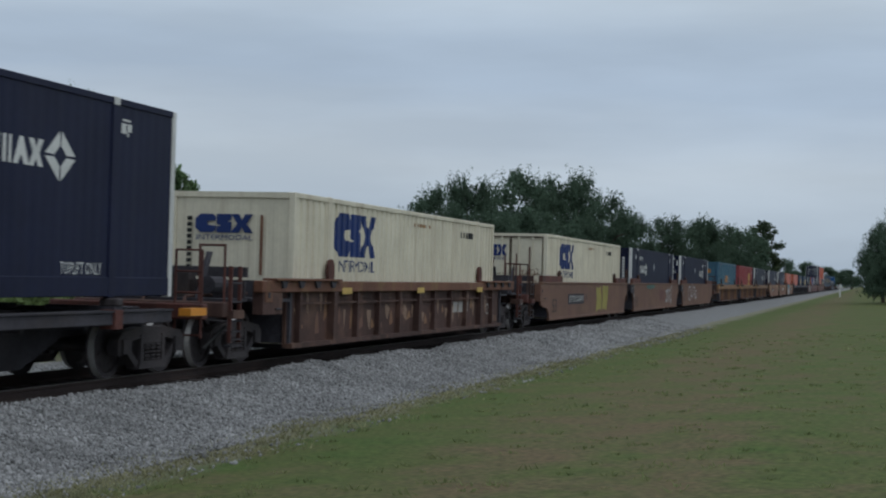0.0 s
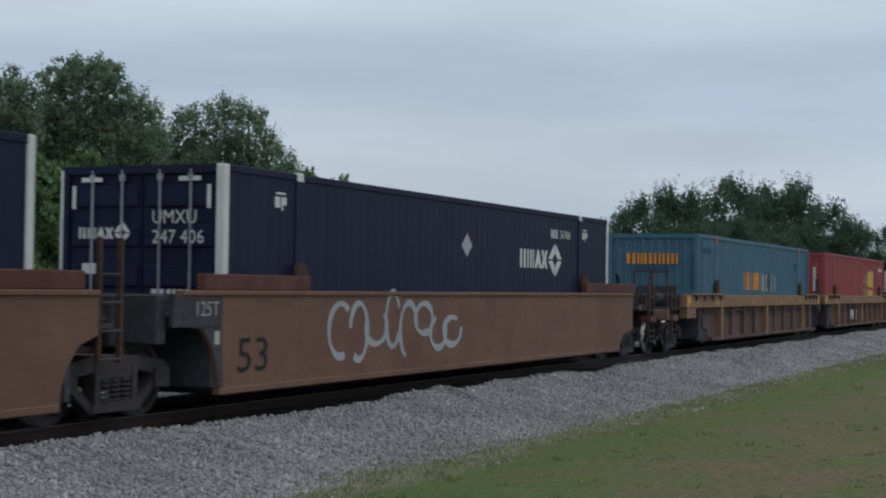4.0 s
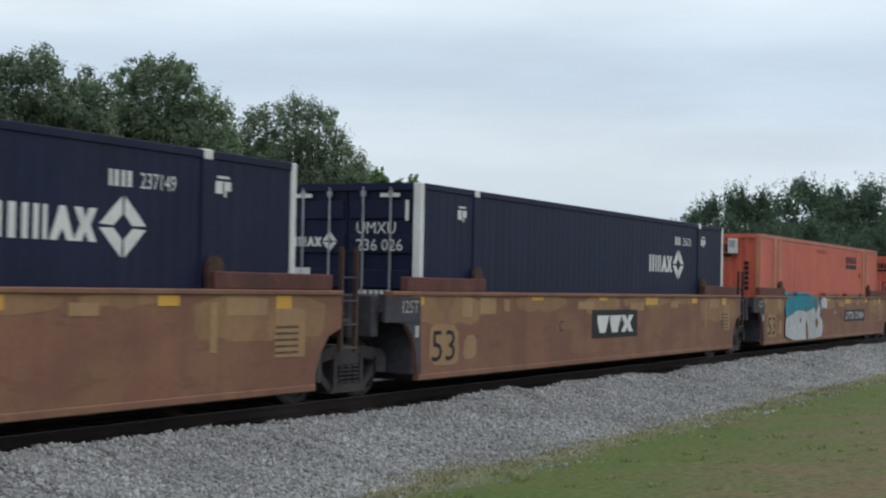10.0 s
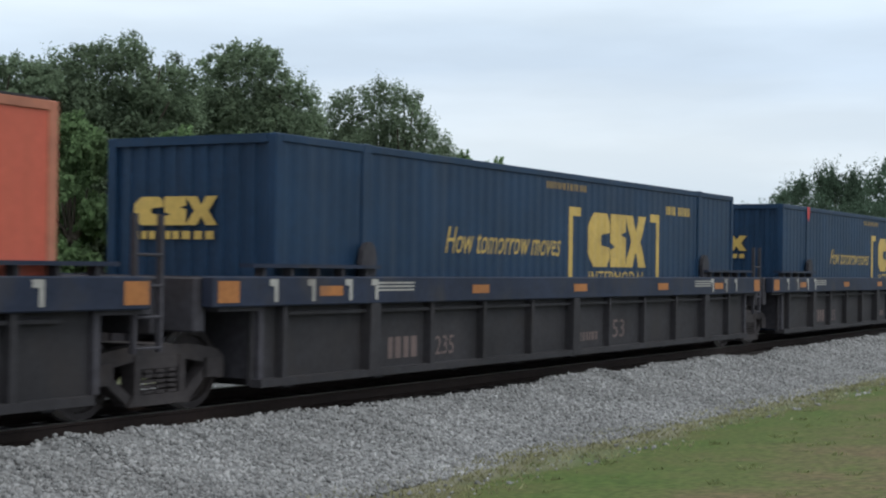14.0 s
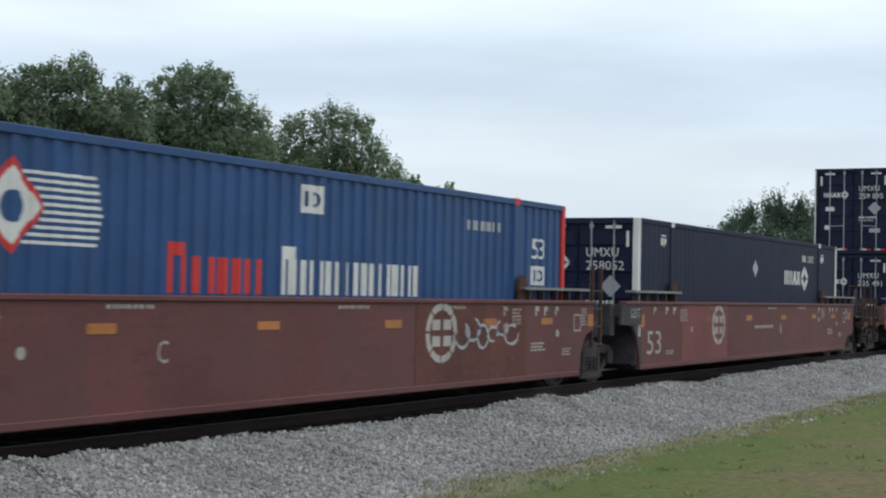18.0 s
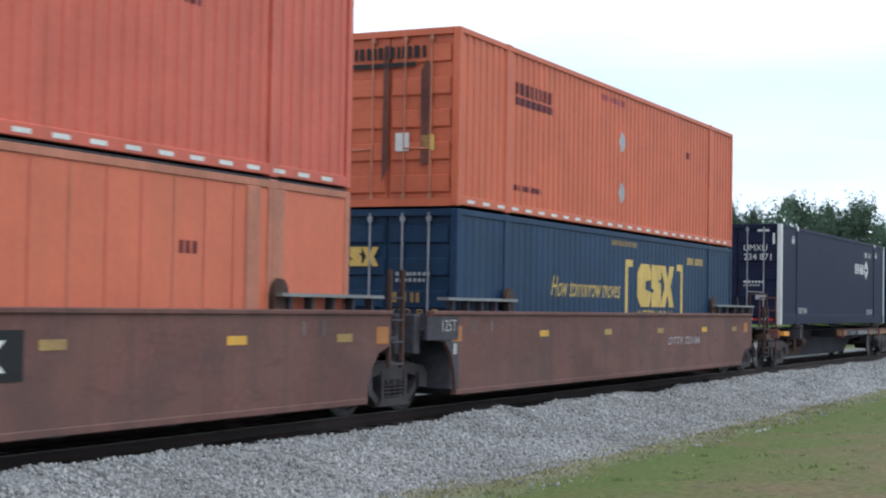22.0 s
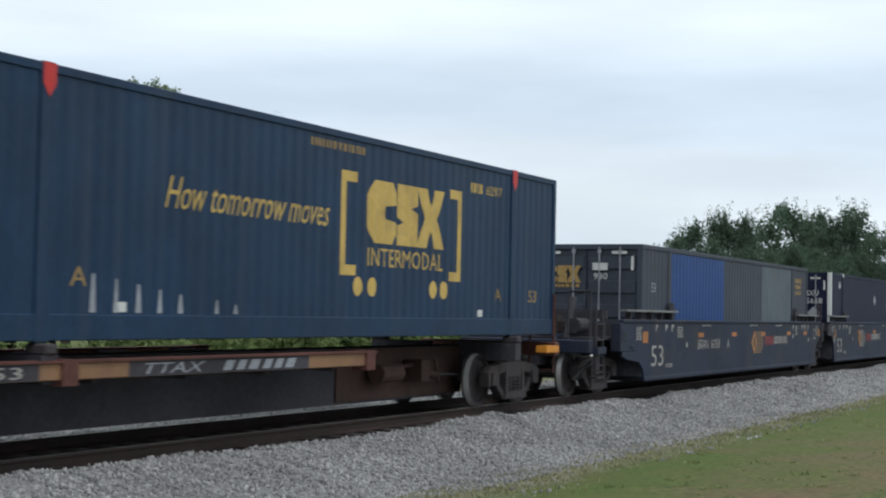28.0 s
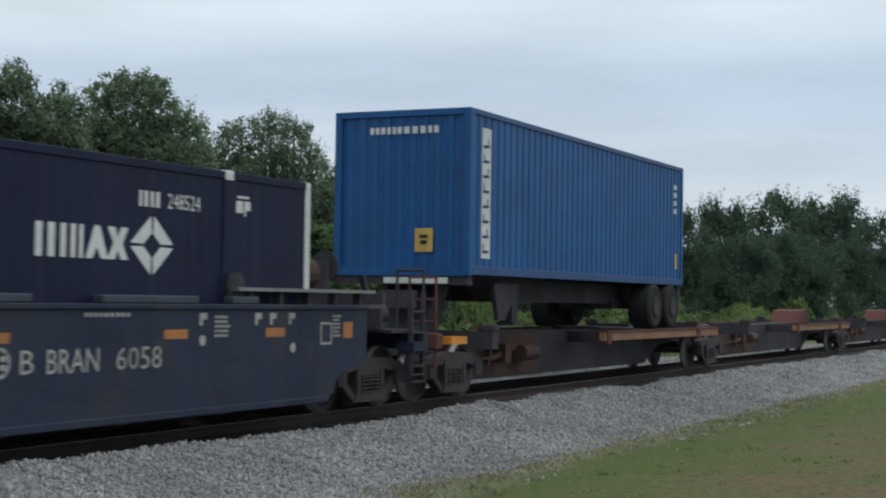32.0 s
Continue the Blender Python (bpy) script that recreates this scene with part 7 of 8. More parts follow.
    at_side(c, "repainted_panel", RECT, "rustred", 10.46, 14.15, 0.34, 1.49)
    mark("round_seal", SEAL, "chalk", c, 10.74 - HALF, 11.72 - HALF, 0.62, 1.5, -1.511)
    mark("sprayed_scrawl", scrawl(21, 6), "silver", c, 11.72 - HALF, 13.76 - HALF, 0.82, 1.3, -1.511)
    at_side(c, "unit_letter", letters("C"), "chalk", 4.74, 4.93, 0.82, 1.07)
    at_side(c, "size_mark", letters("53"), "chalk", 0.0, 0.8, 0.57, 1.0)
    striped_box(318.67)
    c = car(338.44, "well_car", red + " and a pale round seal", "ledge", RED, "link", "end", g)
    stencils(c, "chalk", 4)
    at_side(c, "repainted_panel", RECT, "redpanel", 2.04, 5.16, 0.34, 1.49)
    mark("round_seal", SEAL, "chalk", c, 4.03 - HALF, 4.97 - HALF, 0.62, 1.5, -1.511)
    at_side(c, "unit_letter", letters("A"), "chalk", 9.44, 9.67, 0.79, 1.04)
    at_side(c, "size_mark", letters("53"), "chalk", 0.0, 0.8, 0.52, 0.98)
    at_side(c, "stencil_line", bars(10, 4), "chalk", 7.3, 8.9, 0.95, 1.02)
    navy_box(338.44, LOW, "doors", "258052", plate=True)
    # brown three-unit car with stacked loads
    brn = "dusty brown well car with yellow patches"
    for i, (front, lead, trail) in enumerate(((362.25, "end", "link"), (381.68, "link", "link"), (401.28, "link", "end"))):
        c = car(front, "well_car", brn, "ledge", BRN, lead, trail, g)
        for x in (3.0, 6.3, 9.6, 12.9, 15.5):
            at_side(c, "reflective_patch", RECT, "reflector" if x in (3.0, 12.9) else "dullgold", x, x + 0.42, 1.12, 1.23)
        for x in (-0.55, 16.6):
            at_side(c, "end_reflector", RECT, "dullamber", x, x + 0.36, 1.08, 1.32, "orange reflective square")
        for x in (0.2, 0.9, 14.6, 15.1):
            at_side(c, "stencil_flag", RECT, "ghost", x, x + 0.1, 1.22, 1.40)
        if i == 0:
            blot(c, "repainted_panel", "mud", [(12.98, 0.34), (13.0, 1.48), (13.72, 1.48), (13.6, 0.9), (13.45, 0.34)])
        if i == 1:
            blot(c, "touch_up_patch", "tanpatch", [(5.5, 0.86), (5.45, 1.14), (5.75, 1.2), (5.8, 0.95), (6.2, 0.9), (6.15, 0.82)])
            emblem_board(c, 6.82, 9.38, 0.82, 1.33)
        else:
            x = 3.08 if i == 0 else 10.14
            sign_board(c, x, x + 2.8, 0.80, 1.08, "723166", True)
    navy_box(362.25, LOW, "doors", "235 491", silver=False)
    navy_box(362.25, TOP2, "doors", "259 895", only=True, smooth=0.02, plate=True)
    orange_box(381.68, LOW, "orange3", True, 3.5, "doors")
    orange_box(381.68, TOP2, "orange2", False, 2.38, "doors", True)
    slogan_box(401.28, LOW, "doors", tab=False)
    orange_box(401.28, TOP2, "orange4", False, 2.32, "doors", True)
    # five-unit spine car
    sp = "ochre and dark spine car with rust-stained sills"
    for i, front in enumerate((422.68, 440.01, 457.32, 474.85, 493.36)):
        ends = [("end", -7.5)] if i == 0 else []
        ends += [("link", 9.2)] if i < 3 else ([("link", 9.35)] if i == 3 else [("end", 6.75)])
        c = spine(front, "spine_car", sp, i == 4, ends, "spine cars of the train")
        x = -0.2 if i < 4 else -7.4
        if i == 4:
            x -= 0.7
        for x0, x1 in ((0.45, 4.2), (5.0, 5.75)) if i < 4 else ((0.9, 1.75), (3.2, 7.0)):
            mark("lettering_board", RECT, "dark", c, x + x0, x + x1, 0.865, 1.035, -1.503, label="dark stretch of the sill behind the lettering")
        x0, x1 = (0.6, 5.15) if i < 4 else (3.4, 1.05)
        mark("car_lettering", slanted(letters("TTAX"), 0.08), "rod", c, x + x0, x + x0 + 1.25, 0.89, 1.01, -1.506)
        mark("serial_bars", slanted(bars(6, 4, 0.35), 0.05), "rod", c, x + x0 + 1.6, x + x0 + 3.4, 0.89, 1.01, -1.506)
        mark("size_mark", letters("53"), "chalk", c, x + x1, x + x1 + 0.45, 0.89, 1.01, -1.506)
    navy_box(422.68, DECK, "doors", "234 871", only=True, silver=False)
    for front in (440.01, 457.32):
        slogan_box(front, DECK, "doors", tab=False, number="640 852")
    slogan_box(474.85, DECK, "doors", number="633 262")
    slogan_box(493.36, DECK, "doors", number="632 917")
    # dark blue three-unit car
    nav = "dull navy well car with white stencils and orange patches"
    c = car(514.61, "well_car", nav, "ledge", BLU, "end", "link", g)
    stencils(c, "chalk", 7)
    at_side(c, "size_mark", letters("53"), "chalk", 0.06, 0.92, 0.54, 1.0)
    at_side(c, "owner_code", letters("BRAN"), "chalk", 3.58, 4.45, 0.87, 1.1)
    at_side(c, "car_number", letters("6058"), "chalk", 4.7, 5.5, 0.87, 1.1)
    at_side(c, "unit_letter", letters("A"), "chalk", 6.14, 6.38, 0.87, 1.08)
    name_row(c, 8.55)
    patch_box(514.61)
    c = car(534.34, "well_car", nav, "ledge", BLU, "link", "link", g)
    stencils(c, "chalk", 8)
    at_side(c, "size_mark", letters("53"), "chalk", 0.04, 0.83, 0.54, 1.0)
    at_side(c, "unit_letter", letters("C"), "chalk", 7.85, 8.1, 0.9, 1.14)
    name_row(c, 3.67, "chalk")
    navy_box(534.34, LOW, "doors", "255658", plate=True)
    c = car(553.99, "well_car", nav, "ledge", BLU, "link", "end", g)
    stencils(c, "chalk", 9)
    at_side(c, "size_mark", letters("53"), "dullamber", 0.04, 0.83, 0.54, 1.0)
    at_side(c, "owner_code", letters("BRAN"), "chalk", 10.62, 11.45, 0.83, 1.08)
    at_side(c, "car_number", letters("6058"), "chalk", 11.75, 12.57, 0.83, 1.08)
    name_row(c, 3.9)
    at_side(c, "unit_letter", letters("B"), "chalk", 10.22, 10.42, 0.84, 1.08)
    at_side(c, "round_seal", SEAL, "chalk", 9.75, 10.08, 0.80, 1.12)
    at_side(c, "stencil_line", bars(12, 9, 0.4), "chalk", 8.3, 9.55, 0.88, 0.96)
    for x0, x1 in ((3.4, 4.3), (5.4, 7.3), (8.4, 10.4), (11.5, 13.3), (14.0, 14.6)):
        part("fold_down_pad", boxed(x0 - HALF, x1 - HALF, -1.5, -1.36, 1.556, 1.65, cut=0.015), "slate", c)
    navy_box(553.99, LOW, "doors", "248524", plate=True)
    # spine car with a road trailer, and empty units behind it
    spine(574.2, "spine_car", "rusty spine car under a road trailer", False, (("end", -7.0), ("link", 8.5)), "spine cars of the train", hitch=True)
    trailer(575.31)
    for i in range(4):
        c = spine(591.5 + i * 17.3, "spine_car", "empty rusty spine car with a red hitch", False, (("link" if i < 3 else "end", 8.6),), "spine cars of the train")
        part("folded_hitch", prism(bmesh.new(), [(4.3, 1.05), (4.6, 1.45), (5.4, 1.5), (5.8, 1.05)], -0.5, 0.5), "rustred", c, "folded red trailer hitch")


def tan_marks(c, letter, x):
    r = random.Random(int(x * 31))
    for x0, x1, low in ((-0.85, 1.75, 1.02), (3.2, 5.4, 1.24), (6.4, 8.2, 1.16), (8.5, 11.4, 1.26), (11.7, 13.3, 1.32), (13.7, 16.55, 0.92)):
        k, q = 7, []
        for i in range(k + 1):
            q.append((x0 + (x1 - x0) * i / k, low + 0.12 * (r.random() - 0.5) + 0.10 * abs(i - k / 2) / k))
        blot(c, "older_coat", "bandtan", [(x0 - 0.05, 1.485)] + q + [(x1 + 0.05, 1.485)], -1.503, "yellower coat showing along the top")
    blot(c, "stencil_panel", "tanpatch", [(-0.05, 0.44), (-0.02, 1.0), (0.2, 1.06), (0.95, 1.03), (0.98, 0.5), (0.8, 0.42)])
    mark("size_mark", letters("53"), "black", c, 0.05 - HALF, 0.84 - HALF, 0.5, 0.97, -1.510)
    blot(c, "stencil_panel", "tanpatch", [(1.1, 0.5), (1.2, 0.86), (1.6, 0.88), (1.62, 0.5)])
    at_side(c, "unit_letter", letters(letter), "black", x, x + 0.2, 0.86, 1.06)
    for x0, w, z0 in ((-0.63, 0.5, 1.33), (3.83, 0.64, 1.40), (7.1, 0.54, 1.40), (9.82, 0.95, 1.31), (13.0, 0.5, 1.34), (15.4, 0.45, 1.30)):
        at_side(c, "reflective_patch", RECT, "reflector", x0, x0 + w * 0.8, z0 + 0.02, 1.48)
    r = random.Random(int(x * 50))
    for x0, w, z0, h in ((0.95, 0.5, 1.16, 0.3), (1.6, 0.75, 1.2, 0.26), (2.55, 0.35, 1.24, 0.2), (6.0, 0.8, 1.26, 0.14), (8.0, 0.5, 1.0, 0.1), (8.8, 0.9, 1.22, 0.16), (11.4, 0.6, 1.26, 0.14),
                         (13.9, 0.24, 0.8, 0.6), (14.3, 0.9, 1.24, 0.22), (15.35, 0.75, 0.7, 0.62)):
        at_side(c, "stencil_panel", ngon([(0, 0.03 * r.random()), (1, 0), (1, 0.94), (0.95 - 0.1 * r.random(), 1), (0, 1)]), "tanpatch", x0 + 0.2 * r.random(), x0 + w, z0, z0 + h)
    at_side(c, "stencil", joined([placed(RECT, 0, 0.9, k * 0.2, k * 0.2 + 0.08) for k in range(5)]), "black", 15.4, 16.0, 0.75, 1.15)


def name_row(c, x, stripe="tanpatch"):
    at_side(c, "diamond_emblem", DIAMOND, "dullamber", x, x + 0.62, 0.66, 1.30, "orange-edged diamond emblem")
    mark("diamond_core", DIAMOND, "tanpatch", c, x + 0.09 - HALF, x + 0.53 - HALF, 0.75, 1.21, -1.510)
    mark("diamond_figure", RECT, "dark", c, x + 0.25 - HALF, x + 0.38 - HALF, 0.86, 1.10, -1.514)
    for k in range(10):
        q = 0.70 + k * 0.06
        at_side(c, "speed_stripe", RECT, stripe, x + 0.35 + 0.31 * (1 - 2 * abs(0.5 - k / 9)), x + 1.3 - 0.9 * (k / 9 - 0.5) ** 2, q, q + 0.022)
    at_side(c, "name_lettering", bars(8, 11, 0.36), "red", x + 1.5, x + 2.45, 0.90, 1.14)
    at_side(c, "name_lettering", bars(15, 12, 0.45), "chalk", x + 2.53, x + 4.1, 0.92, 1.13)


def teal_box(front):
    c = Load(front, LOW, "container", "dusty teal corrugated container with orange name blocks", "teal", wave=(0.27, 0.024), lead="front")
    c.side("name_lettering", bars(12, 2, 0.34), "amber", 5.52, 8.15, 1.68, 2.22, "six orange name blocks")
    c.side("name_lettering", bars(12, 9, 0.52), "silver", 8.22, 10.45, 1.64, 2.18)
    c.side("globe_emblem", DISC, "greyblue", 8.95, 9.6, 1.62, 2.24, "round globe emblem")
    c.side("underline", RECT, "paleslate", 5.8, 10.3, 1.58, 1.63)
    c.side("serial_lettering", bars(8, 3), "ink", 0.6, 1.5, 2.68, 2.83)
    c.side("serial_lettering", bars(3, 3), "ink", 13.6, 13.9, 2.4, 2.65)
    c.end("name_lettering", bars(12, 2, 0.34), "amber", -0.75, 0.75, 2.36, 2.66)
    c.end("wording", letters("INTERMODAL"), "ink", -0.5, 0.52, 2.16, 2.29)
    w, f = letters("INTERMODAL")
    v = (np.stack([1 - w[:, 1], w[:, 0]], 1), f)
    c.side("upright_lettering", v, "ink", 0.16, 0.46, 1.55, 3.08)
    c.side("upright_lettering", v, "ink", 15.66, 15.98, 1.55, 3.08)
    c.end("upright_lettering", v, "ink", 1.06, 1.16, 1.7, 2.7)
    for x in (1.98, 14.174):
        mark("red_corner_tab", RECT, "scarlet", c.ob, x - 0.1 - HALF, x + 0.1 - HALF, 2.68, 2.89, -1.313)


def red_box(front):
    c = Load(front, LOW, "container", "faded red corrugated container with a yellow emblem panel", "red", wave=(0.32, 0.034), lead="front")
    sq = ngon([(0, 0), (1, 0), (1, 1), (0.35, 1), (0, 0.9)])
    c.side("emblem_panel", sq, "gold", 11.01, 12.83, 1.5, 2.64, "yellow emblem panel with a red curve")
    c.side("faded_emblem", ngon([(0.5, 0), (1, 0), (1, 1), (0.4, 0.95), (0, 0.6), (0, 0.2)]), "tanpatch", 9.9, 10.85, 1.5, 2.5, "worn half of the emblem")
    mark("emblem_curve", ngon([(0, 0.5), (0.4, 0.35), (1, 0.3), (1, 0.45), (0.4, 0.52), (0, 0.68)]), "red", c.ob, 9.9 - HALF, 12.83 - HALF, 1.5 - LOW, 2.3 - LOW, c.at - 0.006, c.wave)
    c.side("serial_lettering", bars(7, 4), "white", 14.45, 15.85, 2.63, 2.81)
    c.side("faded_lettering", bars(7, 6), "pink", 7.52, 8.85, 2.84, 2.98)
    c.end("emblem_panel", sq, "gold", -0.8, 0.55, 1.85, 2.6, "yellow emblem panel")
    mark("emblem_curve", RECT, "red", c.ob, -0.8, 0.55, 2.12 - LOW, 2.17 - LOW, c.head - 0.004, end=True)
    mark("emblem_curve", RECT, "red", c.ob, -0.2, -0.15, 1.85 - LOW, 2.6 - LOW, c.head - 0.004, end=True)
    c.end("serial_lettering", joined([placed(RECT, 0, 1, k / 8, k / 8 + 0.09) for k in range(8)]), "white", 0.8, 0.92, 1.7, 2.65)


def grey_box(front):
    c = Load(front, LOW, "container", "dull grey-blue container with yellow block emblem and slatted end", "greyblue", wave=(0.27, 0.011), lead="slats", post="slate")
    c.side("emblem", BIGMARK, "gold", 11.26, 13.77, 1.74, 2.70, "three heavy yellow emblem blocks")
    c.side("wording", letters("INTERMODAL"), "gold", 11.32, 13.66, 1.50, 1.69)
    c.side("serial_lettering", joined([placed(bars(4, 2), 0, 1, 0.7, 1), placed(bars(5, 3), 0.1, 0.8, 0.35, 0.6), placed(bars(4, 6), 0.1, 0.8, 0, 0.25)]), "silver", 0.5, 1.5, 2.34, 2.85)
    c.side("size_mark", letters("53"), "gold", 15.12, 15.45, 2.16, 2.36)
    c.end("size_mark", letters("53"), "white", -0.15, 0.2, 2.50, 2.68)
    c.end("emblem_panel", RECT, "gold", -0.6, 0.55, 1.82, 2.08)
    mark("emblem", BIGMARK, "ink", c.ob, -0.4, 0.4, 1.85 - LOW, 2.05 - LOW, c.head - 0.004, end=True)
    c.end("serial_lettering", joined([placed(RECT, 0, 1, k / 9, k / 9 + 0.08) for k in range(9)]), "white", 1.18, 1.28, 1.8, 3.1)


def striped_box(front):
    c = Load(front, LOW, "container", "bright blue corrugated container with red end posts and a diamond emblem", "royal", wave=(0.29, 0.03), lead="doors", post="scarlet", tail_post="scarlet")
    c.side("diamond_edge", DIAMOND, "scarlet", 2.27, 3.23, 1.93, 2.89, "thin red edge round the emblem")
    mark("diamond_emblem", DIAMOND, "white", c.ob, 2.35 - HALF, 3.15 - HALF, 2.02 - LOW, 2.80 - LOW, c.at - 0.004, c.wave, label="white diamond emblem with speed stripes")
    mark("diamond_core", DISC, "royal", c.ob, 2.6 - HALF, 2.92 - HALF, 2.24 - LOW, 2.56 - LOW, c.at - 0.008, c.wave)
    for k in range(10):
        z = 2.04 + k * 0.077
        x = 3.24 - abs(k - 4.5) * 0.075
        c.side("speed_stripe", RECT, "white", x, 4.1 - 0.03 * abs(k - 4), z, z + 0.035)
    c.side("number_panel", RECT, "white", 7.84, 8.33, 2.62, 2.98)
    mark("ten_mark", letters("10"), "royal", c.ob, 7.92 - HALF, 8.25 - HALF, 2.7 - LOW, 2.9 - LOW, c.at - 0.005, c.wave)
    c.side("name_lettering", bars(8, 7, 0.44), "scarlet", 5.15, 7.13, 1.58, 2.0, "red name blocks")
    c.side("name_initial", RECT, "scarlet", 5.15, 5.5, 2.0, 2.15)
    c.side("name_lettering", bars(17, 8, 0.5), "white", 7.40, 10.95, 1.58, 2.02, "white name blocks")
    c.side("name_initial", RECT, "white", 7.40, 7.7, 2.02, 2.18)
    c.side("size_mark", letters("53"), "white", 14.85, 15.3, 2.24, 2.58)
    c.side("ten_panel", RECT, "white", 14.82, 15.32, 1.80, 2.12)
    mark("ten_mark", letters("10"), "royal", c.ob, 14.9 - HALF, 15.24 - HALF, 1.86 - LOW, 2.06 - LOW, c.at - 0.005, c.wave)
    c.side("serial_lettering", bars(8, 4), "silver", 12.47, 13.67, 2.62, 2.77)
    c.end("diamond_emblem", DIAMOND, "white", -0.95, -0.45, 2.35, 2.75)
    for k in range(7):
        c.end("speed_stripe", RECT, "silver", -0.5, 0.05, 2.38 + k * 0.05, 2.4 + k * 0.05)
    c.end("serial_lettering", joined([placed(bars(4, 3), 0, 1, 0.55, 1), placed(bars(5, 2), 0, 1, 0, 0.45)]), "white", 0.2, 0.7, 1.75, 2.1)


def patch_box(front):
    c = Load(front, LOW, "container", "slate grey container repaired with cobalt and pale panels", "slate", wave=(0.27, 0.009), lead="doors")
    c.side("cobalt_panel", RECT, "cobalt", 2.13, 6.59, 0.5, 3.08, "plain cobalt blue repainted panel")
    c.side("pale_panel", RECT, "paleslate", 10.52, 14.02, 0.5, 3.08, "pale grey replaced panel")
    c.side("size_mark", letters("53"), "silver", 0.66, 0.97, 2.16, 2.37)
    c.side("serial_lettering", joined([placed(bars(4, 2), 0, 1, 0.7, 1), placed(bars(6, 3), 0.1, 0.9, 0.35, 0.6), placed(bars(5, 6), 0.1, 0.9, 0, 0.22)]), "dullgold", 14.5, 15.4, 2.36, 2.86)
    c.end("emblem", BIGMARK, "dullgold", -1.0, -0.12, 2.34, 2.72, "three worn yellow emblem blocks")
    c.end("wording", bars(9, 4), "dullgold", -0.98, -0.12, 2.24, 2.31)
    c.end("white_panel", RECT, "white", 0.15, 0.5, 2.62, 2.78)
    c.end("serial_number", letters("930"), "white", 0.18, 0.5, 2.42, 2.56)
    for y in (-0.95, 0.6):
        c.end("reflector", RECT, "white", y, y + 0.34, 2.98, 3.04)
    c.end("reflector", RECT, "white", 1.04, 1.10, 2.62, 2.93)


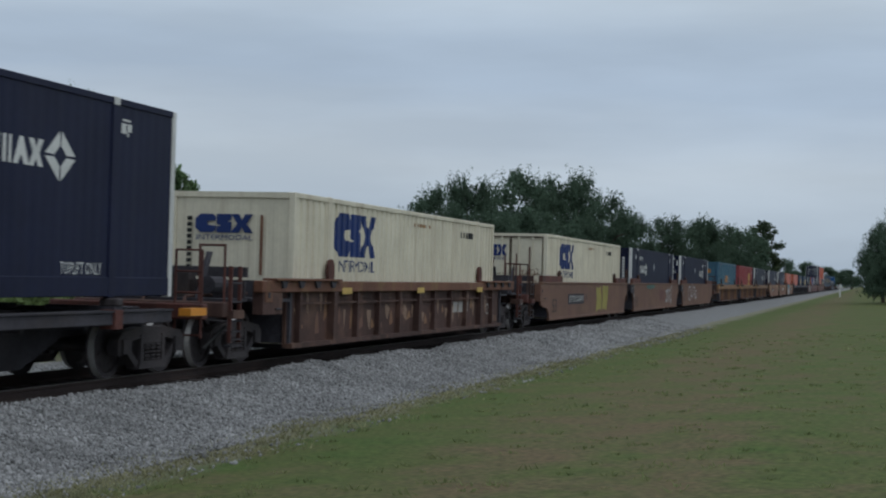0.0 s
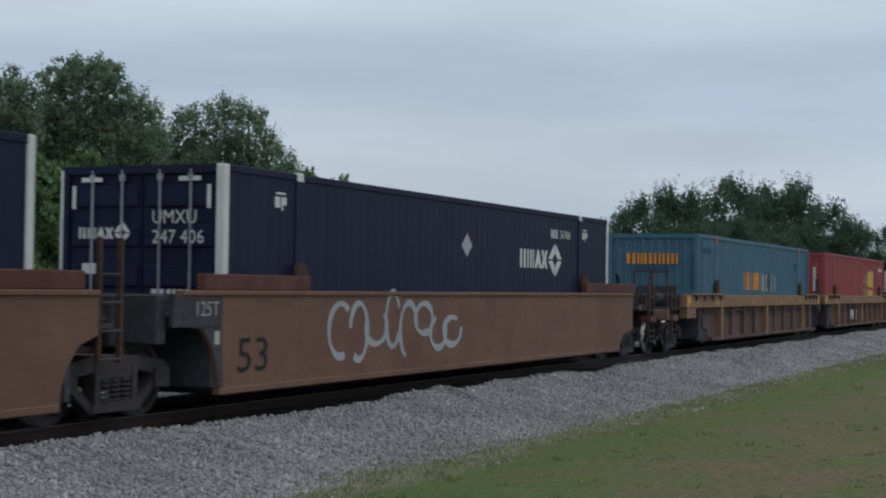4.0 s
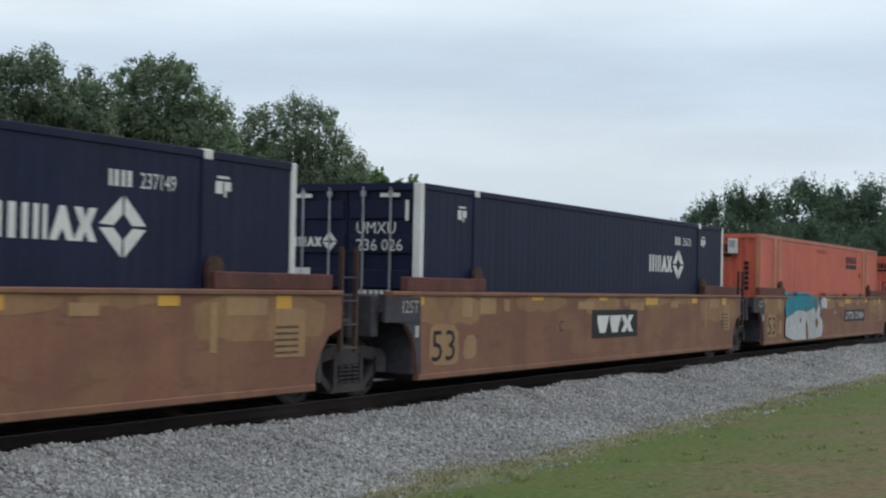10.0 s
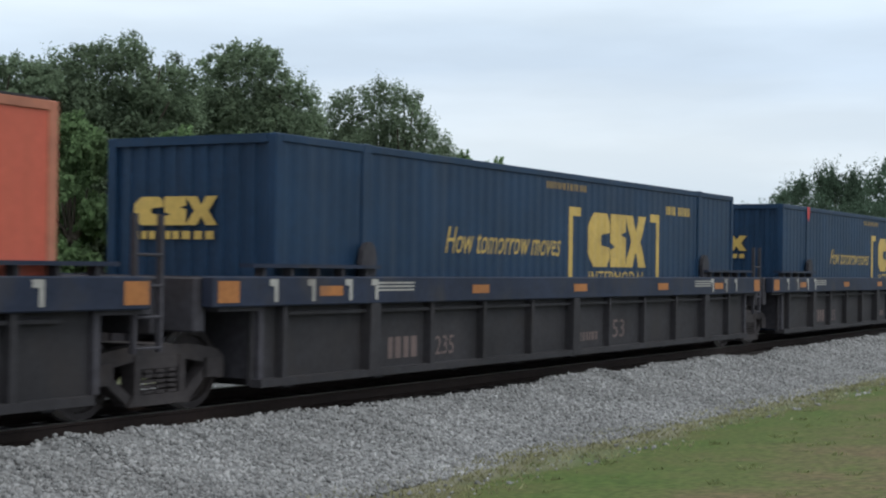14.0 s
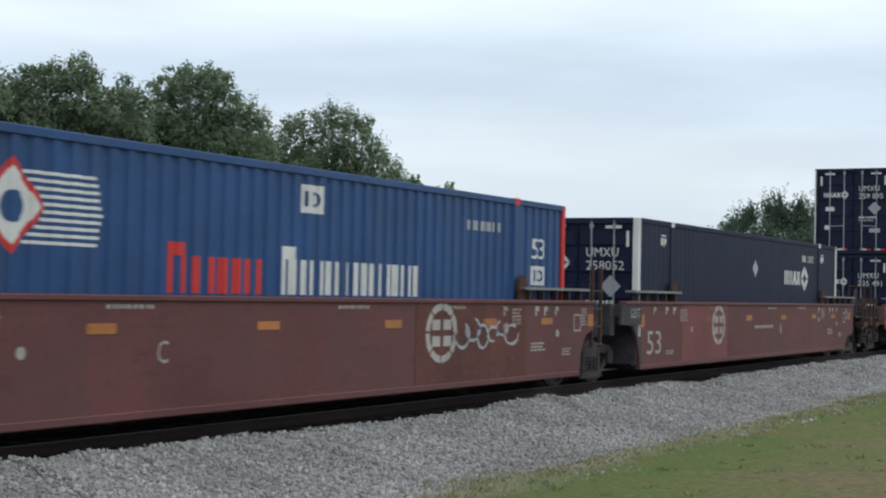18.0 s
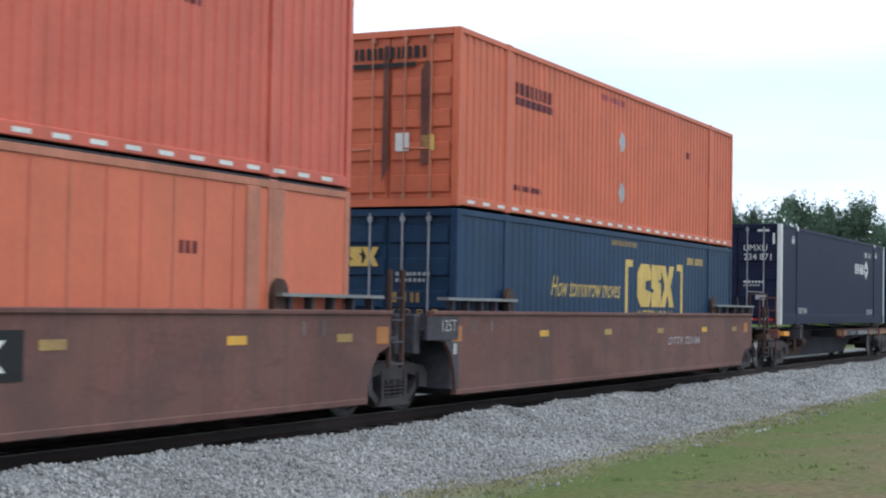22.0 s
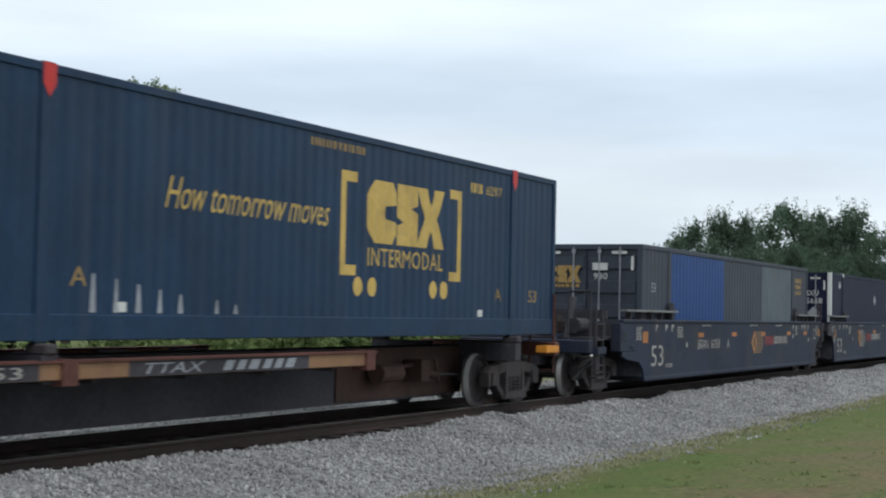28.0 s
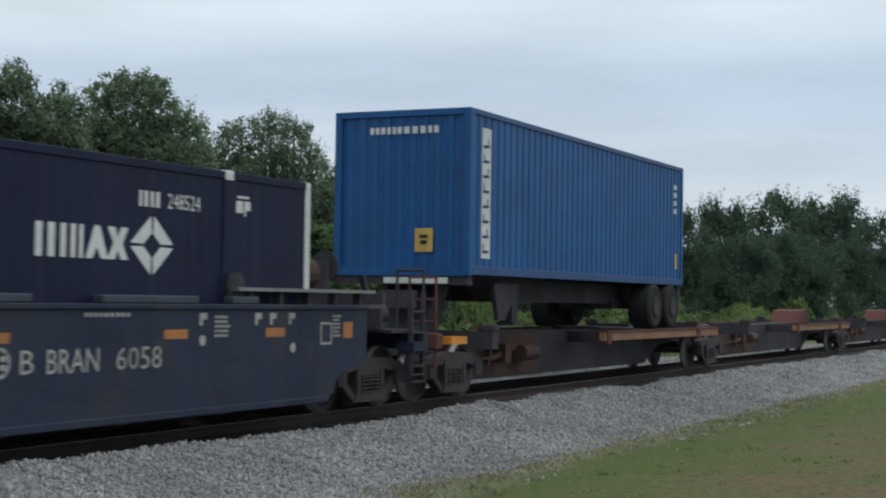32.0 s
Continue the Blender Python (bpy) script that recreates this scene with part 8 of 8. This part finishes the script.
def trailer(front):
    """A 40-foot box on a road chassis."""
    base = 2.05
    c = Load(front, base, "container", "bright blue 40-foot corrugated container on a road chassis", "seablue", length=12.19, high=2.82, wave=(0.28, 0.024), lead="front", stack=0, rail="royal")
    c.side("name_strip", RECT, "white", 0.5, 0.93, 2.36, 4.58, "white upright strip with dark letters")
    mark("strip_lettering", joined([placed(RECT, 0, 1, k / 8, k / 8 + 0.022) for k in range(8)] + [placed(RECT, 0.08 + 0.5 * (k % 2), 0.24 + 0.5 * (k % 2), k / 8 + 0.02, k / 8 + 0.075) for k in range(8)]), "ink", c.ob, 0.60 - 6.095, 0.82 - 6.095, 2.45 - base, 4.5 - base, c.at - 0.006, c.wave)
    c.side("serial_lettering", joined([placed(RECT, 0, 1, k / 4, k / 4 + 0.15) for k in range(4)]), "white", 11.55, 11.72, 3.75, 4.5)
    c.side("yellow_label", RECT, "gold", 11.6, 11.85, 2.45, 2.8)
    c.end("yellow_placard", RECT, "gold", 0.28, 0.62, 2.45, 2.85, "yellow warning placard")
    mark("placard_print", HALFLINE, "black", c.ob, 0.37, 0.53, 2.58 - base, 2.74 - base, c.head - 0.004, end=True)
    c.end("serial_lettering", bars(11, 4, 0.35), "white", -0.6, 0.75, 4.46, 4.58)
    ch = tagged(new("trailer_chassis"), "dark steel road chassis with twin rear axles", "trailer chassis", "")
    CARRIED.append((ch, front + 6.095, 0.0))
    for s in (-1, 1):
        part("main_beam", prism(bmesh.new(), [(-6.0, 1.9), (-4.2, 1.9), (-3.6, 1.62), (6.0, 1.62), (6.0, 2.04), (-6.0, 2.04)], min(s * 0.35, s * 0.55), max(s * 0.35, s * 0.55)), "dark", ch)
        part("landing_leg", box(boxed(-3.55, -3.3, min(s * 0.75, s * 1.0), max(s * 0.75, s * 1.0), 1.25, 1.95), -3.6, -3.25, min(s * 0.7, s * 1.05), max(s * 0.7, s * 1.05), 1.2, 1.26), "dark", ch)
        part("side_guard", prism(bmesh.new(), [(-4.6, 1.95), (-3.4, 1.95), (-4.1, 1.3), (-4.4, 1.3)], min(s * 1.02, s * 1.1), max(s * 1.02, s * 1.1)), "dark", ch)
        for x in (3.75, 5.0):
            bm = bmesh.new()
            lathe(bm, [(0.20, 0.0), (0.26, 0.02), (0.44, 0.0), (0.50, 0.05), (0.50, 0.48), (0.44, 0.52), (0.2, 0.5)], 22)
            t = part("tyre", bm, "tyre", ch)
            t.matrix_basis = pose(x, s * 1.2 - 0.26 + (0.06 if s < 0 else 0), 1.57)
            bm = bmesh.new()
            lathe(bm, [(0.21, -0.02 if s < 0 else 0.5), (0.2, 0.06 if s < 0 else 0.44), (0.05, 0.08 if s < 0 else 0.42)], 16)
            part("wheel_rim", bm, "truck", t)
    part("cross_member", boxed(-6.05, -5.85, -1.25, 1.25, 1.9, 2.05), "dark", ch)
    part("rear_bumper", boxed(5.85, 6.05, -1.25, 1.25, 1.75, 2.05), "dark", ch)
    part("bogie_frame", boxed(3.0, 5.7, -0.62, 0.62, 1.5, 1.65), "dark", ch)
    part("number_plate", box(bmesh.new(), -6.10, -6.06, -0.9, 0.3, 1.92, 2.02), "white", ch)
    part("gladhand_box", boxed(-6.25, -6.0, -0.3, 0.3, 1.5, 1.8), "dark", ch)


build_train()


# ---- white posts far off by the crossing ----
def post(az, d, h, lean, label):
    x, y = d * math.cos(radians(az)), d * math.sin(radians(az))
    p = tagged(new("marker_post"), label, "post")
    p.matrix_basis = pose(x, y, lerp(y, LIE), 0, lean, 0)
    part("shaft", boxed(-0.12, 0.12, -0.12, 0.12, -0.1, h, cut=0.02), "white", p)
    part("cross_arm", boxed(-0.13, 0.13, -0.5, 0.5, h * 0.72, h * 0.8), "white", p)


post(-1.28, 150, 2.6, 6, "leaning white marker post by the crossing")
post(0.85, 260, 2.2, 0, "white marker post beside the track")


# ---- sleepers, nearest stretch ----
def sleepers():
    bm = boxed(-0.115, 0.115, -1.3, 1.3, -0.34, -0.172, cut=0.012)
    me = bpy.data.meshes.new("sleeper")
    bm.to_mesh(me)
    bm.free()
    me.materials.append(M["tie"])
    for k in range(180):
        share("sleeper", me, TRACK, pose(2 + k * 0.55, AX + 0.03 * math.sin(k * 2.1), 0.0, 0, 0, 1.2 * math.sin(k * 1.7)))


sleepers()


def motions():
    """The whole train runs by; wheels turn while they pass near."""
    place = {}
    for ob, mid, z in CARRIED:
        place[ob] = mid
        walk(ob, [(t, pose(mid - along(t), AX, z)) for t in range(0, 33, 2)])
    for w, car, x, s in WHEELS:
        mid = place[car]
        ks = [k for k in range(961) if 7 < mid + x - along(k / 30) < 42]
        if not ks:
            continue
        rows = [(0.0, 0.0)] if ks[0] > 0 else []
        rows += [(k / 30, along(k / 30) - along(ks[0] / 30)) for k in ks]
        if ks[-1] < 960:
            rows.append((32.0, rows[-1][1]))
        walk(w, [(t, Matrix.Translation((s, 0, 0.46)) @ Matrix.Rotation(-d / 0.46, 4, "Y")) for t, d in rows])


motions()
